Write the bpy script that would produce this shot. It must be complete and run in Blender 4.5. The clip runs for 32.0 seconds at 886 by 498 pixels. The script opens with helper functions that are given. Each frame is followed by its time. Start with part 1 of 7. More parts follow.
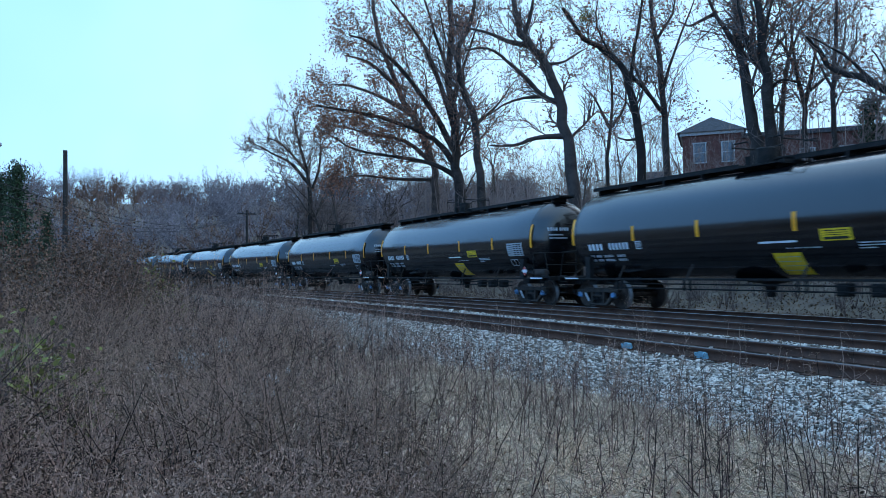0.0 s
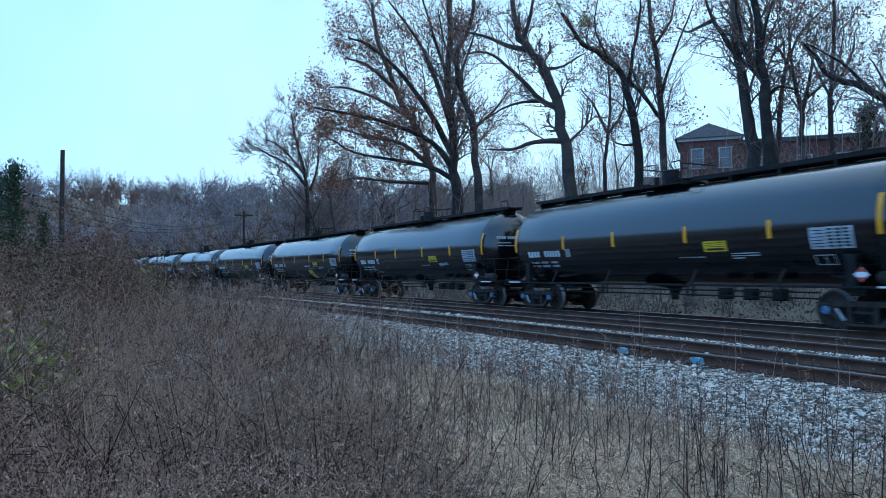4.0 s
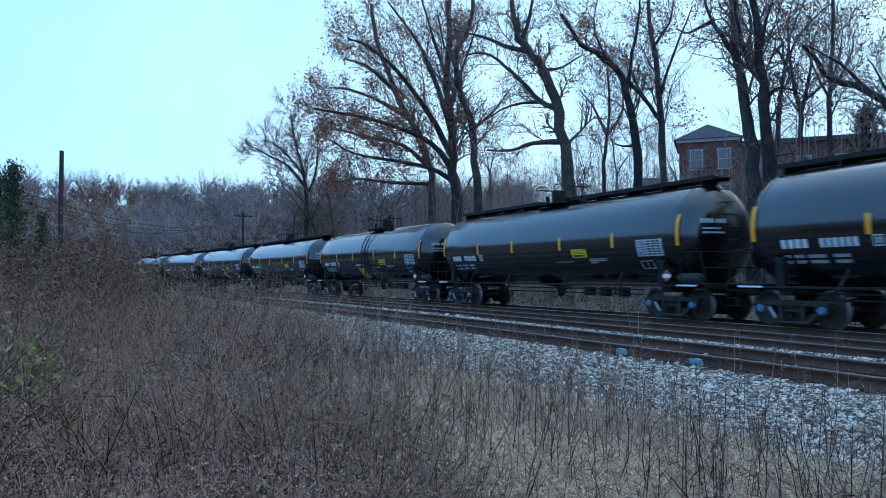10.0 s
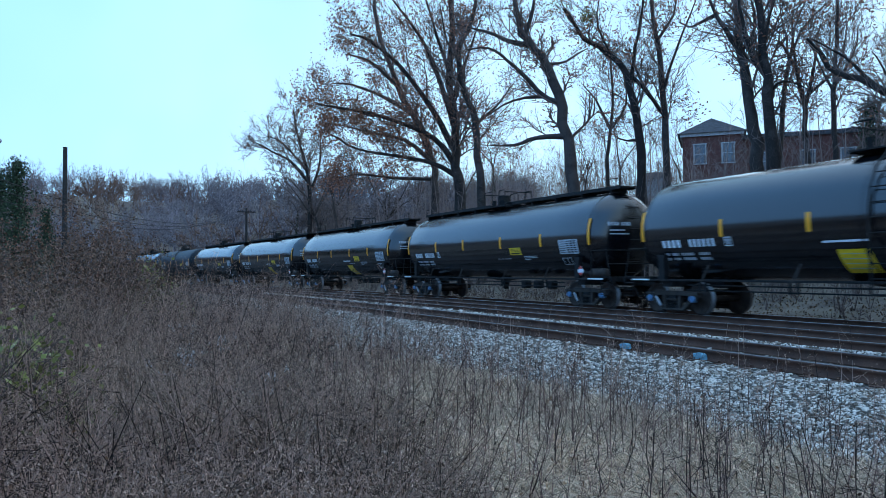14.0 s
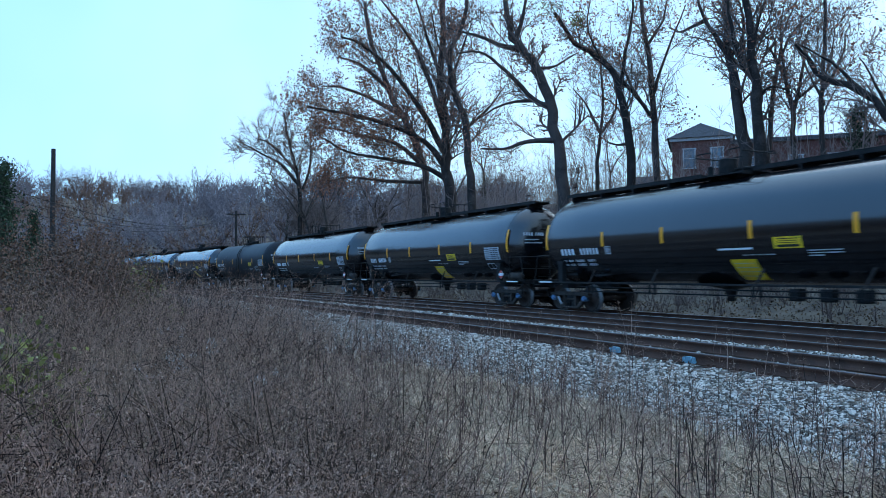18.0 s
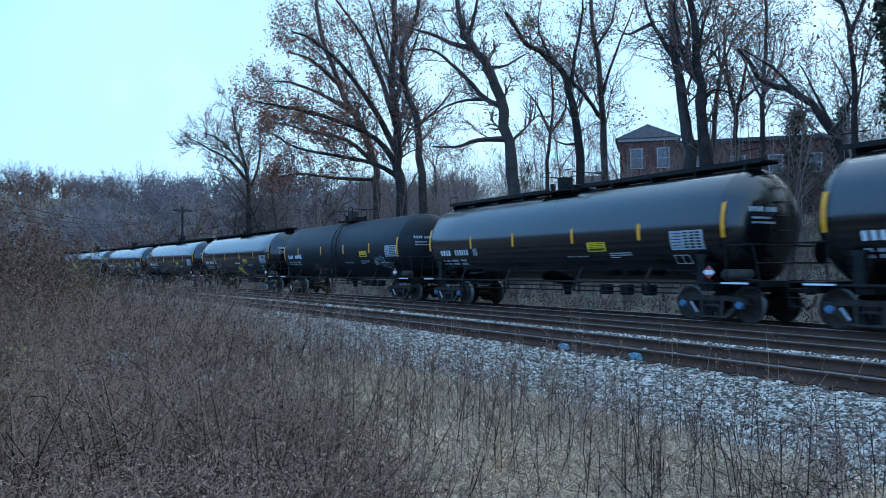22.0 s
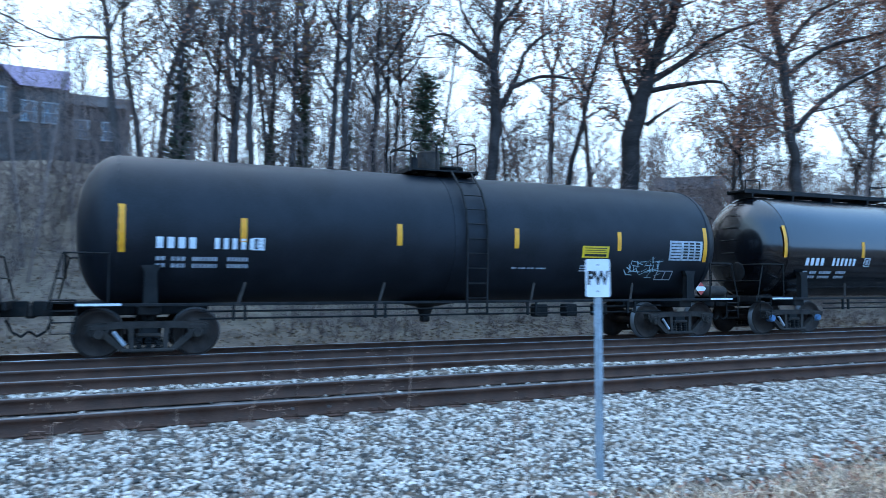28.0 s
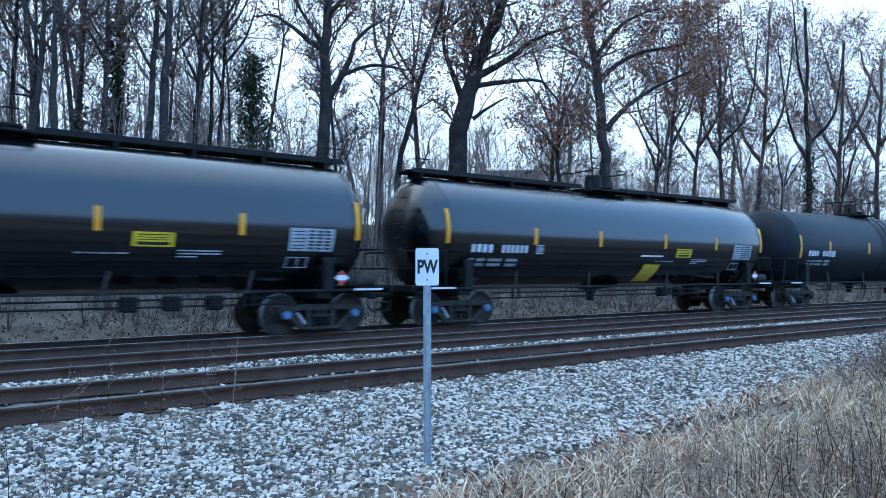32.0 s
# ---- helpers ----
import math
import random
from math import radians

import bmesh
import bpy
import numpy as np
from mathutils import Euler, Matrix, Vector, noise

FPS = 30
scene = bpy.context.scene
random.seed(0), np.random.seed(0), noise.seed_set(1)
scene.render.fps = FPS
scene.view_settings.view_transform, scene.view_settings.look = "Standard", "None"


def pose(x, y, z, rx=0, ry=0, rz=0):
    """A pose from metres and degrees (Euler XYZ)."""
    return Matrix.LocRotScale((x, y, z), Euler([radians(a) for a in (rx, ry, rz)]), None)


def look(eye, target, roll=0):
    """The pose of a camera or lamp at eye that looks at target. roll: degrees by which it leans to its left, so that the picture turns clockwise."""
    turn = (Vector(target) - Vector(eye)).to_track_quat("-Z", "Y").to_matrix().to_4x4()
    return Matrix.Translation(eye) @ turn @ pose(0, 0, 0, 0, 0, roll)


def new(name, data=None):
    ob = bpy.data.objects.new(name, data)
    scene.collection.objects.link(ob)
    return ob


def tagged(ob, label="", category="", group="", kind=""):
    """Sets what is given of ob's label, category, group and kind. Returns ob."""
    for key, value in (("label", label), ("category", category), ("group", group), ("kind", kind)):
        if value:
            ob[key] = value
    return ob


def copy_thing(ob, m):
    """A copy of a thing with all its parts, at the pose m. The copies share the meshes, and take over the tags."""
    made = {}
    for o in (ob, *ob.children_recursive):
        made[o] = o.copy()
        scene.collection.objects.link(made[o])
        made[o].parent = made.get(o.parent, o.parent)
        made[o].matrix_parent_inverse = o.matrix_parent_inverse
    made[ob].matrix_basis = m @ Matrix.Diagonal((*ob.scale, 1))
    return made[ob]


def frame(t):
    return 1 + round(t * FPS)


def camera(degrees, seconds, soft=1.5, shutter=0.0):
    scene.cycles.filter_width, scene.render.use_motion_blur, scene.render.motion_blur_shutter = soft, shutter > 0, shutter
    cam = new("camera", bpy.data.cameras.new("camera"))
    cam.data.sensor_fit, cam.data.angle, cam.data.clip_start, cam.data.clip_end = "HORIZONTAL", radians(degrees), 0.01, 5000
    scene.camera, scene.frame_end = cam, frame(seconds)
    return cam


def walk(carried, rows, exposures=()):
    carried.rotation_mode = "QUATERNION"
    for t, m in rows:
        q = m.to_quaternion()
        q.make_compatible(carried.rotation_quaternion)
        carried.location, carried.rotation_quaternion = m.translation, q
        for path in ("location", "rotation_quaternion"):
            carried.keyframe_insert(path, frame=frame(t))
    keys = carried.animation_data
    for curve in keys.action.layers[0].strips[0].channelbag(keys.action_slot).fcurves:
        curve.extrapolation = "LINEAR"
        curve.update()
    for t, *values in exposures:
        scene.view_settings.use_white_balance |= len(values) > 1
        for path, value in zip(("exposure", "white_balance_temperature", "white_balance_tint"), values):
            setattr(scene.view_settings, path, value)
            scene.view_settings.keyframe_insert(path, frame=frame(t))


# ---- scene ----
# The camera stands on the lineside, pans and is carried half a step; x runs along the tracks, y across them, z = 0 is the top of the rails.
EYE = (0.0, 0.0, 1.34)
TURNS = [  # seconds, yaw, pitch, roll in degrees
    (0, 65.10, 1.67, -0.80), (0.5, 64.62, 1.89, -0.79), (1, 64.42, 1.83, -0.71), (1.5, 64.30, 1.68, -0.52), (2, 64.41, 1.42, -0.46),
    (2.5, 64.49, 1.36, -0.43), (3, 64.52, 1.48, -0.23), (3.5, 64.67, 1.74, -0.21), (5.5, 65.10, 2.15, -0.50), (6, 64.83, 1.93, -0.64),
    (6.5, 64.58, 1.72, -0.58), (7, 64.52, 1.71, -0.32), (7.5, 64.52, 1.76, -0.31), (8, 64.63, 1.79, -0.27), (8.5, 64.83, 1.73, -0.25),
    (9, 64.93, 1.78, -0.26), (9.5, 64.92, 1.88, -0.22), (10, 64.80, 1.99, -0.25), (10.5, 64.86, 2.00, -0.24), (11, 65.03, 1.94, -0.06),
    (11.5, 65.09, 1.82, -0.14), (12, 65.08, 1.78, -0.34), (12.5, 65.07, 1.80, -0.39), (13, 65.07, 1.75, -0.43), (13.5, 65.07, 1.68, -0.43),
    (14, 65.06, 1.62, -0.42), (14.5, 64.97, 1.58, -0.48), (16.5, 64.51, 1.77, -0.35), (17, 64.45, 1.83, -0.23), (17.5, 64.37, 1.93, -0.29),
    (18, 64.31, 1.87, -0.28), (18.5, 64.12, 1.75, -0.22), (19, 63.90, 1.73, -0.23), (19.5, 63.27, 1.88, -0.21), (20, 62.75, 1.93, -0.17),
    (20.5, 62.38, 1.71, -0.27), (21, 61.95, 1.53, -0.40), (21.5, 61.51, 1.47, -0.40), (22, 60.53, 1.68, -0.20), (22.5, 59.12, 1.87, 0.04),
    (23, 57.23, 2.02, 0.19), (23.5, 51.98, 2.05, 0.02), (24, 46.55, 2.25, -0.21), (24.5, 39.50, 2.76, -0.41), (25, 30.58, 3.43, -0.41),
    (25.5, 22.02, 3.83, -1.01), (26, 12.40, 3.75, -1.24), (26.5, 3.24, 3.49, -1.07), (28.5, -31.32, 2.56, 0.32), (29, -35.02, 2.24, 0.41),
    (29.5, -38.75, 2.18, 0.02), (30, -40.51, 1.98, 0.03), (30.5, -40.27, 2.10, -0.23), (31, -39.36, 2.21, -0.24), (31.5, -38.61, 2.11, -0.06),
    (32, -38.21, 2.00, -0.11)]


def eye_pose(t, yaw, pitch, roll):
    """The camera's pose: while it swings round it is carried half a step nearer to the tracks."""
    a, b = radians(yaw), radians(pitch)
    eye = Vector(EYE) + Vector((0, float(np.interp(t, (26, 28.5), (0, 0.45))), 0))
    ahead = Vector((-math.sin(a) * math.cos(b), math.cos(a) * math.cos(b), math.sin(b)))
    return look(eye, eye + ahead, roll)


cam = camera(61.72, 32.0, soft=0.6, shutter=0.5)
EXPOSURES = [(0.0, 0.05, 6300, 13), (21.0, 0.05, 6300, 13), (25.0, 0.62, 6150, 11), (28.5, 0.83, 6450, 17), (32.0, 0.62, 6500, 18)]
walk(cam, [(t, eye_pose(t, y, p, r)) for t, y, p, r in TURNS], EXPOSURES)

# ---- world and sun: an even overcast at dusk ----
world = bpy.data.worlds.new("overcast_sky")
world.use_nodes = True
wn, wl = world.node_tree.nodes, world.node_tree.links
sky_tex = wn.new("ShaderNodeTexSky")
sky_tex.sky_type, sky_tex.sun_disc = "NISHITA", False
sky_tex.sun_elevation, sky_tex.sun_rotation = radians(35), radians(343)
sky_tex.dust_density = 1.0
sky_mul = wn.new("ShaderNodeMix")
sky_mul.data_type, sky_mul.blend_type = "RGBA", "MULTIPLY"
sky_mul.inputs[0].default_value = 1.0
sky_mul.inputs[7].default_value = (0.016, 0.016, 0.016, 1)
wl.new(sky_tex.outputs[0], sky_mul.inputs[6])
w_co, w_noise, w_ramp = wn.new("ShaderNodeTexCoord"), wn.new("ShaderNodeTexNoise"), wn.new("ShaderNodeValToRGB")
w_noise.inputs["Scale"].default_value, w_noise.inputs["Detail"].default_value = 1.6, 4
w_ramp.color_ramp.elements[0].position, w_ramp.color_ramp.elements[0].color = 0.36, (0.42, 0.78, 1.08, 1)
w_ramp.color_ramp.elements[1].position, w_ramp.color_ramp.elements[1].color = 0.68, (0.64, 1.0, 1.22, 1)
wl.new(w_co.outputs["Generated"], w_noise.inputs["Vector"])
wl.new(w_noise.outputs[0], w_ramp.inputs[0])


def sky_blend(axis, lo, hi, before, colour, amount):
    """Shades the cloud cover evenly towards one side of the sky."""
    xyz, rng_map, mix = wn.new("ShaderNodeVectorMath"), wn.new("ShaderNodeMapRange"), wn.new("ShaderNodeMix")
    rng_map.interpolation_type = "SMOOTHSTEP"
    rng_map.inputs["From Min"].default_value, rng_map.inputs["From Max"].default_value, rng_map.inputs["To Max"].default_value = lo, hi, amount
    xyz.operation, xyz.inputs[1].default_value = "DOT_PRODUCT", axis
    wl.new(w_co.outputs["Generated"], xyz.inputs[0])
    wl.new(xyz.outputs["Value"], rng_map.inputs[0])
    mix.data_type = "RGBA"
    wl.new(rng_map.outputs[0], mix.inputs[0])
    wl.new(before, mix.inputs[6])
    mix.inputs[7].default_value = (*colour, 1)
    return mix.outputs[2]


w_cloud = sky_blend((0.7, 0.71, 0), 0.05, 1.0, w_ramp.outputs[0], (0.64, 0.92, 1.16), 0.65)
w_cloud = sky_blend((0, -0.8, 0.6), -0.05, 0.62, w_cloud, (0.27, 0.74, 1.5), 0.9)
w_cloud = sky_blend((0, 0.25, 0.97), 0.6, 1.0, w_cloud, (0.74, 1.2, 1.72), 0.9)
sky_add = wn.new("ShaderNodeMix")
sky_add.data_type, sky_add.blend_type = "RGBA", "ADD"
sky_add.inputs[0].default_value = 1.0
wl.new(sky_mul.outputs[2], sky_add.inputs[6])
wl.new(w_cloud, sky_add.inputs[7])
wl.new(sky_add.outputs[2], wn["Background"].inputs[0])
wn["Background"].inputs[1].default_value = 1.12
scene.world = world
sun = new("sun", bpy.data.lights.new("sun", "SUN"))
sun.data.energy, sun.data.angle, sun.data.color = 0.5, radians(60), (0.9, 0.94, 1.0)
sun.matrix_world = look((-15, 50, 40), (0, 0, 0))

# ---- materials ----
MATS = {}


def mat(name, base, rough=0.7, metal=0.0, scale=8.0, vary=0.25, bump=0.1, fine=60.0, dirt=None, dirt_scale=1.5, dirt_amount=0.5, coat=0.0, rand=0.0, spec=None, island=False):
    """A procedural surface: base colour with grain at two scales, optional stains of a second colour, and relief."""
    if name in MATS:
        return MATS[name]
    m = MATS[name] = bpy.data.materials.new(name)
    m.use_nodes = True
    n, l = m.node_tree.nodes, m.node_tree.links
    bsdf = n["Principled BSDF"]
    co = n.new("ShaderNodeTexCoord")
    coarse, grain = n.new("ShaderNodeTexNoise"), n.new("ShaderNodeTexNoise")
    coarse.inputs["Scale"].default_value, coarse.inputs["Detail"].default_value = scale, 5
    grain.inputs["Scale"].default_value, grain.inputs["Detail"].default_value = fine, 4
    for t in (coarse, grain):
        l.new(co.outputs["Object"], t.inputs["Vector"])
    ramp = n.new("ShaderNodeValToRGB")
    lo = [max(0.0, c * (1 - vary)) for c in base]
    hi = [min(1.0, c * (1 + vary)) for c in base]
    ramp.color_ramp.elements[0].position, ramp.color_ramp.elements[0].color = 0.3, (*lo, 1)
    ramp.color_ramp.elements[1].position, ramp.color_ramp.elements[1].color = 0.7, (*hi, 1)
    mixf = n.new("ShaderNodeMath")
    mixf.operation = "MULTIPLY_ADD"
    mixf.inputs[1].default_value, mixf.inputs[2].default_value = 0.6, 0.2
    l.new(grain.outputs[0], mixf.inputs[0])
    add = n.new("ShaderNodeMath")
    add.operation = "ADD"
    half = n.new("ShaderNodeMath")
    half.operation = "MULTIPLY_ADD"
    half.inputs[1].default_value, half.inputs[2].default_value = 1.0, -0.5
    l.new(coarse.outputs[0], half.inputs[0])
    l.new(mixf.outputs[0], add.inputs[0])
    l.new(half.outputs[0], add.inputs[1])
    last = add.outputs[0]
    if rand:
        src = n.new("ShaderNodeNewGeometry").outputs["Random Per Island"] if island else n.new("ShaderNodeObjectInfo").outputs["Random"]
        r = n.new("ShaderNodeMath")
        r.operation = "MULTIPLY_ADD"
        r.inputs[1].default_value, r.inputs[2].default_value = rand, -rand / 2
        l.new(src, r.inputs[0])
        a2 = n.new("ShaderNodeMath")
        a2.operation = "ADD"
        l.new(last, a2.inputs[0])
        l.new(r.outputs[0], a2.inputs[1])
        last = a2.outputs[0]
    l.new(last, ramp.inputs[0])
    colour = ramp.outputs[0]
    if dirt:
        d = n.new("ShaderNodeTexNoise")
        d.inputs["Scale"].default_value, d.inputs["Detail"].default_value = dirt_scale, 6
        l.new(co.outputs["Object"], d.inputs["Vector"])
        dr = n.new("ShaderNodeMapRange")
        dr.inputs["From Min"].default_value, dr.inputs["From Max"].default_value = 0.45, 0.7
        dr.inputs["To Max"].default_value = dirt_amount
        l.new(d.outputs[0], dr.inputs[0])
        mx = n.new("ShaderNodeMix")
        mx.data_type = "RGBA"
        l.new(dr.outputs[0], mx.inputs[0])
        l.new(colour, mx.inputs[6])
        mx.inputs[7].default_value = (*dirt, 1)
        colour = mx.outputs[2]
    l.new(colour, bsdf.inputs["Base Color"])
    bsdf.inputs["Metallic"].default_value = metal
    bsdf.inputs["Specular IOR Level"].default_value = spec if spec is not None else (0.5 if rough < 0.58 else 0.2)
    if coat:
        bsdf.inputs["Coat Weight"].default_value, bsdf.inputs["Coat Roughness"].default_value = coat, 0.1
    rr = n.new("ShaderNodeMath")
    rr.operation = "MULTIPLY_ADD"
    rr.inputs[1].default_value, rr.inputs[2].default_value = 0.25 * rough, rough * 0.88
    l.new(coarse.outputs[0], rr.inputs[0])
    l.new(rr.outputs[0], bsdf.inputs["Roughness"])
    if bump:
        b = n.new("ShaderNodeBump")
        b.inputs["Strength"].default_value, b.inputs["Distance"].default_value = min(1, bump * 4), 0.01
        l.new(grain.outputs[0], b.inputs["Height"])
        l.new(b.outputs[0], bsdf.inputs["Normal"])
    return m


GLOSS = mat("gloss_black_tank_paint", (0.003, 0.003, 0.004), 0.19, scale=0.7, vary=0.3, bump=0.0, fine=3, dirt=(0.013, 0.014, 0.017), dirt_scale=1.2, dirt_amount=0.25, coat=0.4, spec=0.7)
MATTE = mat("faded_black_tank_paint", (0.011, 0.0125, 0.016), 0.5, scale=0.8, vary=0.35, bump=0.006, fine=30, dirt=(0.022, 0.024, 0.028), dirt_scale=1.6, dirt_amount=0.35, spec=0.25)
FRAME = mat("black_steel_frame", (0.011, 0.0105, 0.0105), 0.65, scale=4, vary=0.4, bump=0.05, dirt=(0.038, 0.03, 0.025), dirt_scale=5, dirt_amount=0.5)
DUSTY = mat("dusty_cast_steel", (0.045, 0.036, 0.031), 0.8, scale=5, vary=0.4, bump=0.08, dirt=(0.07, 0.047, 0.034), dirt_scale=7, dirt_amount=0.6)
WHEEL = mat("brown_wheel_steel", (0.055, 0.038, 0.031), 0.7, metal=0.2, scale=4, vary=0.4, bump=0.05)
TREAD = mat("worn_bright_tread", (0.2, 0.18, 0.17), 0.5, metal=0.8, scale=9, vary=0.2, bump=0.01)
BLUE = mat("blue_bearing_cap", (0.1, 0.24, 0.42), 0.55, scale=20, vary=0.3, bump=0.03, dirt=(0.1, 0.1, 0.11), dirt_scale=14, dirt_amount=0.7)
YELLOW = mat("yellow_reflective_sheet", (1.0, 0.35, 0.01), 0.45, scale=6, vary=0.15, bump=0.01)
LEMON = mat("lemon_yellow_decal", (0.95, 0.55, 0.015), 0.45, scale=6, vary=0.12, bump=0.01, dirt=(0.3, 0.25, 0.05), dirt_scale=4, dirt_amount=0.35)
WHITE = mat("white_stencil_paint", (0.75, 0.76, 0.78), 0.55, scale=10, vary=0.1, bump=0.01)
GREYWHITE = mat("worn_white_panel", (0.42, 0.43, 0.45), 0.6, scale=9, vary=0.3, bump=0.02)
INK = mat("dark_ink", (0.03, 0.03, 0.03), 0.6, scale=10, vary=0.2, bump=0.01)
RED = mat("red_placard", (0.55, 0.06, 0.04), 0.5, scale=10, vary=0.15, bump=0.01)
SPRAY = mat("pale_blue_spray_paint", (0.4, 0.55, 0.58), 0.6, scale=12, vary=0.25, bump=0.01)
RUST = mat("rusted_rail_steel", (0.105, 0.05, 0.033), 0.85, scale=3, vary=0.35, bump=0.1, dirt=(0.055, 0.036, 0.028), dirt_scale=6, dirt_amount=0.6)
SHINE = mat("polished_rail_head", (0.42, 0.42, 0.44), 0.3, metal=1.0, scale=3, vary=0.2, bump=0.01)
DULLHEAD = mat("dull_rail_head", (0.13, 0.115, 0.11), 0.55, metal=0.4, scale=3, vary=0.3, bump=0.02)
TIE = mat("weathered_wood_tie", (0.12, 0.09, 0.075), 0.9, scale=4, vary=0.45, bump=0.2, fine=40, rand=0.5, dirt=(0.05, 0.04, 0.035), dirt_scale=5)
STONE = mat("grey_ballast_stone", (0.405, 0.35, 0.298), 0.9, scale=5, vary=0.75, bump=0.12, fine=50, rand=1.9, dirt=(0.2, 0.135, 0.09), dirt_scale=7, dirt_amount=0.8, island=True)
BED = mat("ballast_bed", (0.12, 0.1, 0.088), 0.95, scale=9, vary=0.6, bump=0.4, fine=25, dirt=(0.05, 0.04, 0.035), dirt_scale=0.8, dirt_amount=0.6)
SOIL = mat("leaf_littered_ground", (0.15, 0.112, 0.085), 1.0, scale=1.2, vary=0.5, bump=0.4, fine=14, dirt=(0.2, 0.155, 0.11), dirt_scale=0.5, dirt_amount=0.7)
BARK = mat("grey_brown_bark", (0.058, 0.045, 0.04), 0.95, scale=2, vary=0.5, bump=0.3, fine=18, rand=0.5)
TWIG = mat("bare_twigs", (0.15, 0.108, 0.094), 0.95, scale=1, vary=0.3, bump=0, rand=0.5)
# paler and bluer than the near twigs: distance haze put into the colour
FARTWIG = mat("far_hazed_bare_wood", (0.185, 0.155, 0.165), 1.0, scale=0.05, vary=0.4, bump=0, rand=0.5, island=True)
FARRUST = mat("far_withered_crown", (0.15, 0.088, 0.065), 1.0, scale=0.05, vary=0.4, bump=0, rand=0.5, island=True)
OAKLEAF = mat("withered_oak_leaf", (0.31, 0.135, 0.085), 0.85, scale=0.6, vary=0.45, bump=0, rand=0.9, island=True)
OCHRE = mat("ochre_leaf", (0.3, 0.17, 0.06), 0.85, scale=2, vary=0.4, bump=0, rand=0.9, island=True)
IVY = mat("ivy_leaf", (0.042, 0.05, 0.027), 0.6, scale=2, vary=0.4, bump=0, rand=0.8, island=True)
NEEDLE = mat("dark_evergreen", (0.04, 0.065, 0.035), 0.7, scale=2, vary=0.4, bump=0, rand=0.8, island=True)
VINE = mat("yellow_green_leaf", (0.2, 0.19, 0.055), 0.7, scale=2, vary=0.4, bump=0, rand=0.9, island=True)
WEED = mat("dry_weed_stalk", (0.2, 0.118, 0.09), 0.9, scale=0.6, vary=0.95, bump=0, rand=1.7, island=True, dirt=(0.34, 0.22, 0.15), dirt_scale=0.35, dirt_amount=0.6)
STALK = mat("dark_red_stalk", (0.11, 0.062, 0.05), 0.9, scale=1, vary=0.5, bump=0, rand=1.0, island=True)
DEADLEAF = mat("dead_weed_leaf", (0.18, 0.095, 0.055), 0.9, scale=0.5, vary=0.7, bump=0, rand=1.2, island=True)
SEED = mat("dry_seed_head", (0.36, 0.21, 0.145), 0.9, scale=0.5, vary=0.65, bump=0, rand=1.0, island=True, dirt=(0.44, 0.32, 0.24), dirt_scale=0.4, dirt_amount=0.6)
BRAMBLE = mat("faded_bramble_leaf", (0.17, 0.09, 0.06), 0.85, scale=1.2, vary=0.5, bump=0, rand=1.0, island=True, dirt=(0.075, 0.08, 0.035), dirt_scale=0.5, dirt_amount=0.5)
LITTER = mat("fallen_leaf_litter", (0.19, 0.12, 0.075), 0.95, scale=0.6, vary=0.5, bump=0, rand=1.0, island=True)
FLUFF = mat("pale_seed_fluff", (0.55, 0.5, 0.46), 0.95, scale=3, vary=0.25, bump=0, rand=0.6, island=True)
STRAW = mat("bleached_grass", (0.65, 0.465, 0.315), 0.9, scale=0.5, vary=0.4, bump=0, rand=0.9, island=True)
BRICK = mat("red_brick_wall", (0.125, 0.052, 0.043), 0.9, scale=3, vary=0.3, bump=0.1, fine=25)
SHINGLE = mat("mauve_slate_roof", (0.27, 0.2, 0.27), 0.85, scale=4, vary=0.3, bump=0.1, fine=20)
GREYROOF = mat("grey_shingle_roof", (0.06, 0.06, 0.065), 0.85, scale=4, vary=0.3, bump=0.1, fine=20)
STONEWALL = mat("grey_stone_wall", (0.11, 0.095, 0.088), 0.9, scale=3, vary=0.4, bump=0.2, fine=12)
TIMBER = mat("dark_timber_wall", (0.06, 0.05, 0.048), 0.85, scale=4, vary=0.3, bump=0.1)
TRIM = mat("pale_painted_trim", (0.38, 0.38, 0.38), 0.6, scale=6, vary=0.15, bump=0.02)
GLASS = mat("window_glass", (0.06, 0.07, 0.085), 0.08, scale=2, vary=0.2, bump=0, spec=1.0)
GALV = mat("galvanised_post", (0.36, 0.42, 0.46), 0.45, metal=0.6, scale=9, vary=0.25, bump=0.03)
SIGN = mat("white_sign_face", (0.78, 0.79, 0.8), 0.4, scale=5, vary=0.06, bump=0.005)
POLE = mat("dark_creosote_pole", (0.045, 0.038, 0.035), 0.9, scale=4, vary=0.35, bump=0.15)
CLAMP = mat("pale_blue_clamp", (0.16, 0.34, 0.42), 0.55, scale=15, vary=0.3, bump=0.05, dirt=(0.2, 0.17, 0.14), dirt_scale=14)


# ---- mesh helpers ----
def link_mesh(name, mesh, materials, parent=None, label="", m=None):
    for one in materials if isinstance(materials, (list, tuple)) else (materials,):
        mesh.materials.append(one)
    ob = new(name, mesh)
    if parent is not None:
        ob.parent = parent
    if m is not None:
        ob.matrix_basis = m
    return tagged(ob, label)


def part(name, bm, material, parent=None, label="", m=None, smooth=False):
    mesh = bpy.data.meshes.new(name)
    if smooth:
        for f in bm.faces:
            f.smooth = True
    bm.to_mesh(mesh)
    bm.free()
    return link_mesh(name, mesh, material, parent, label, m)


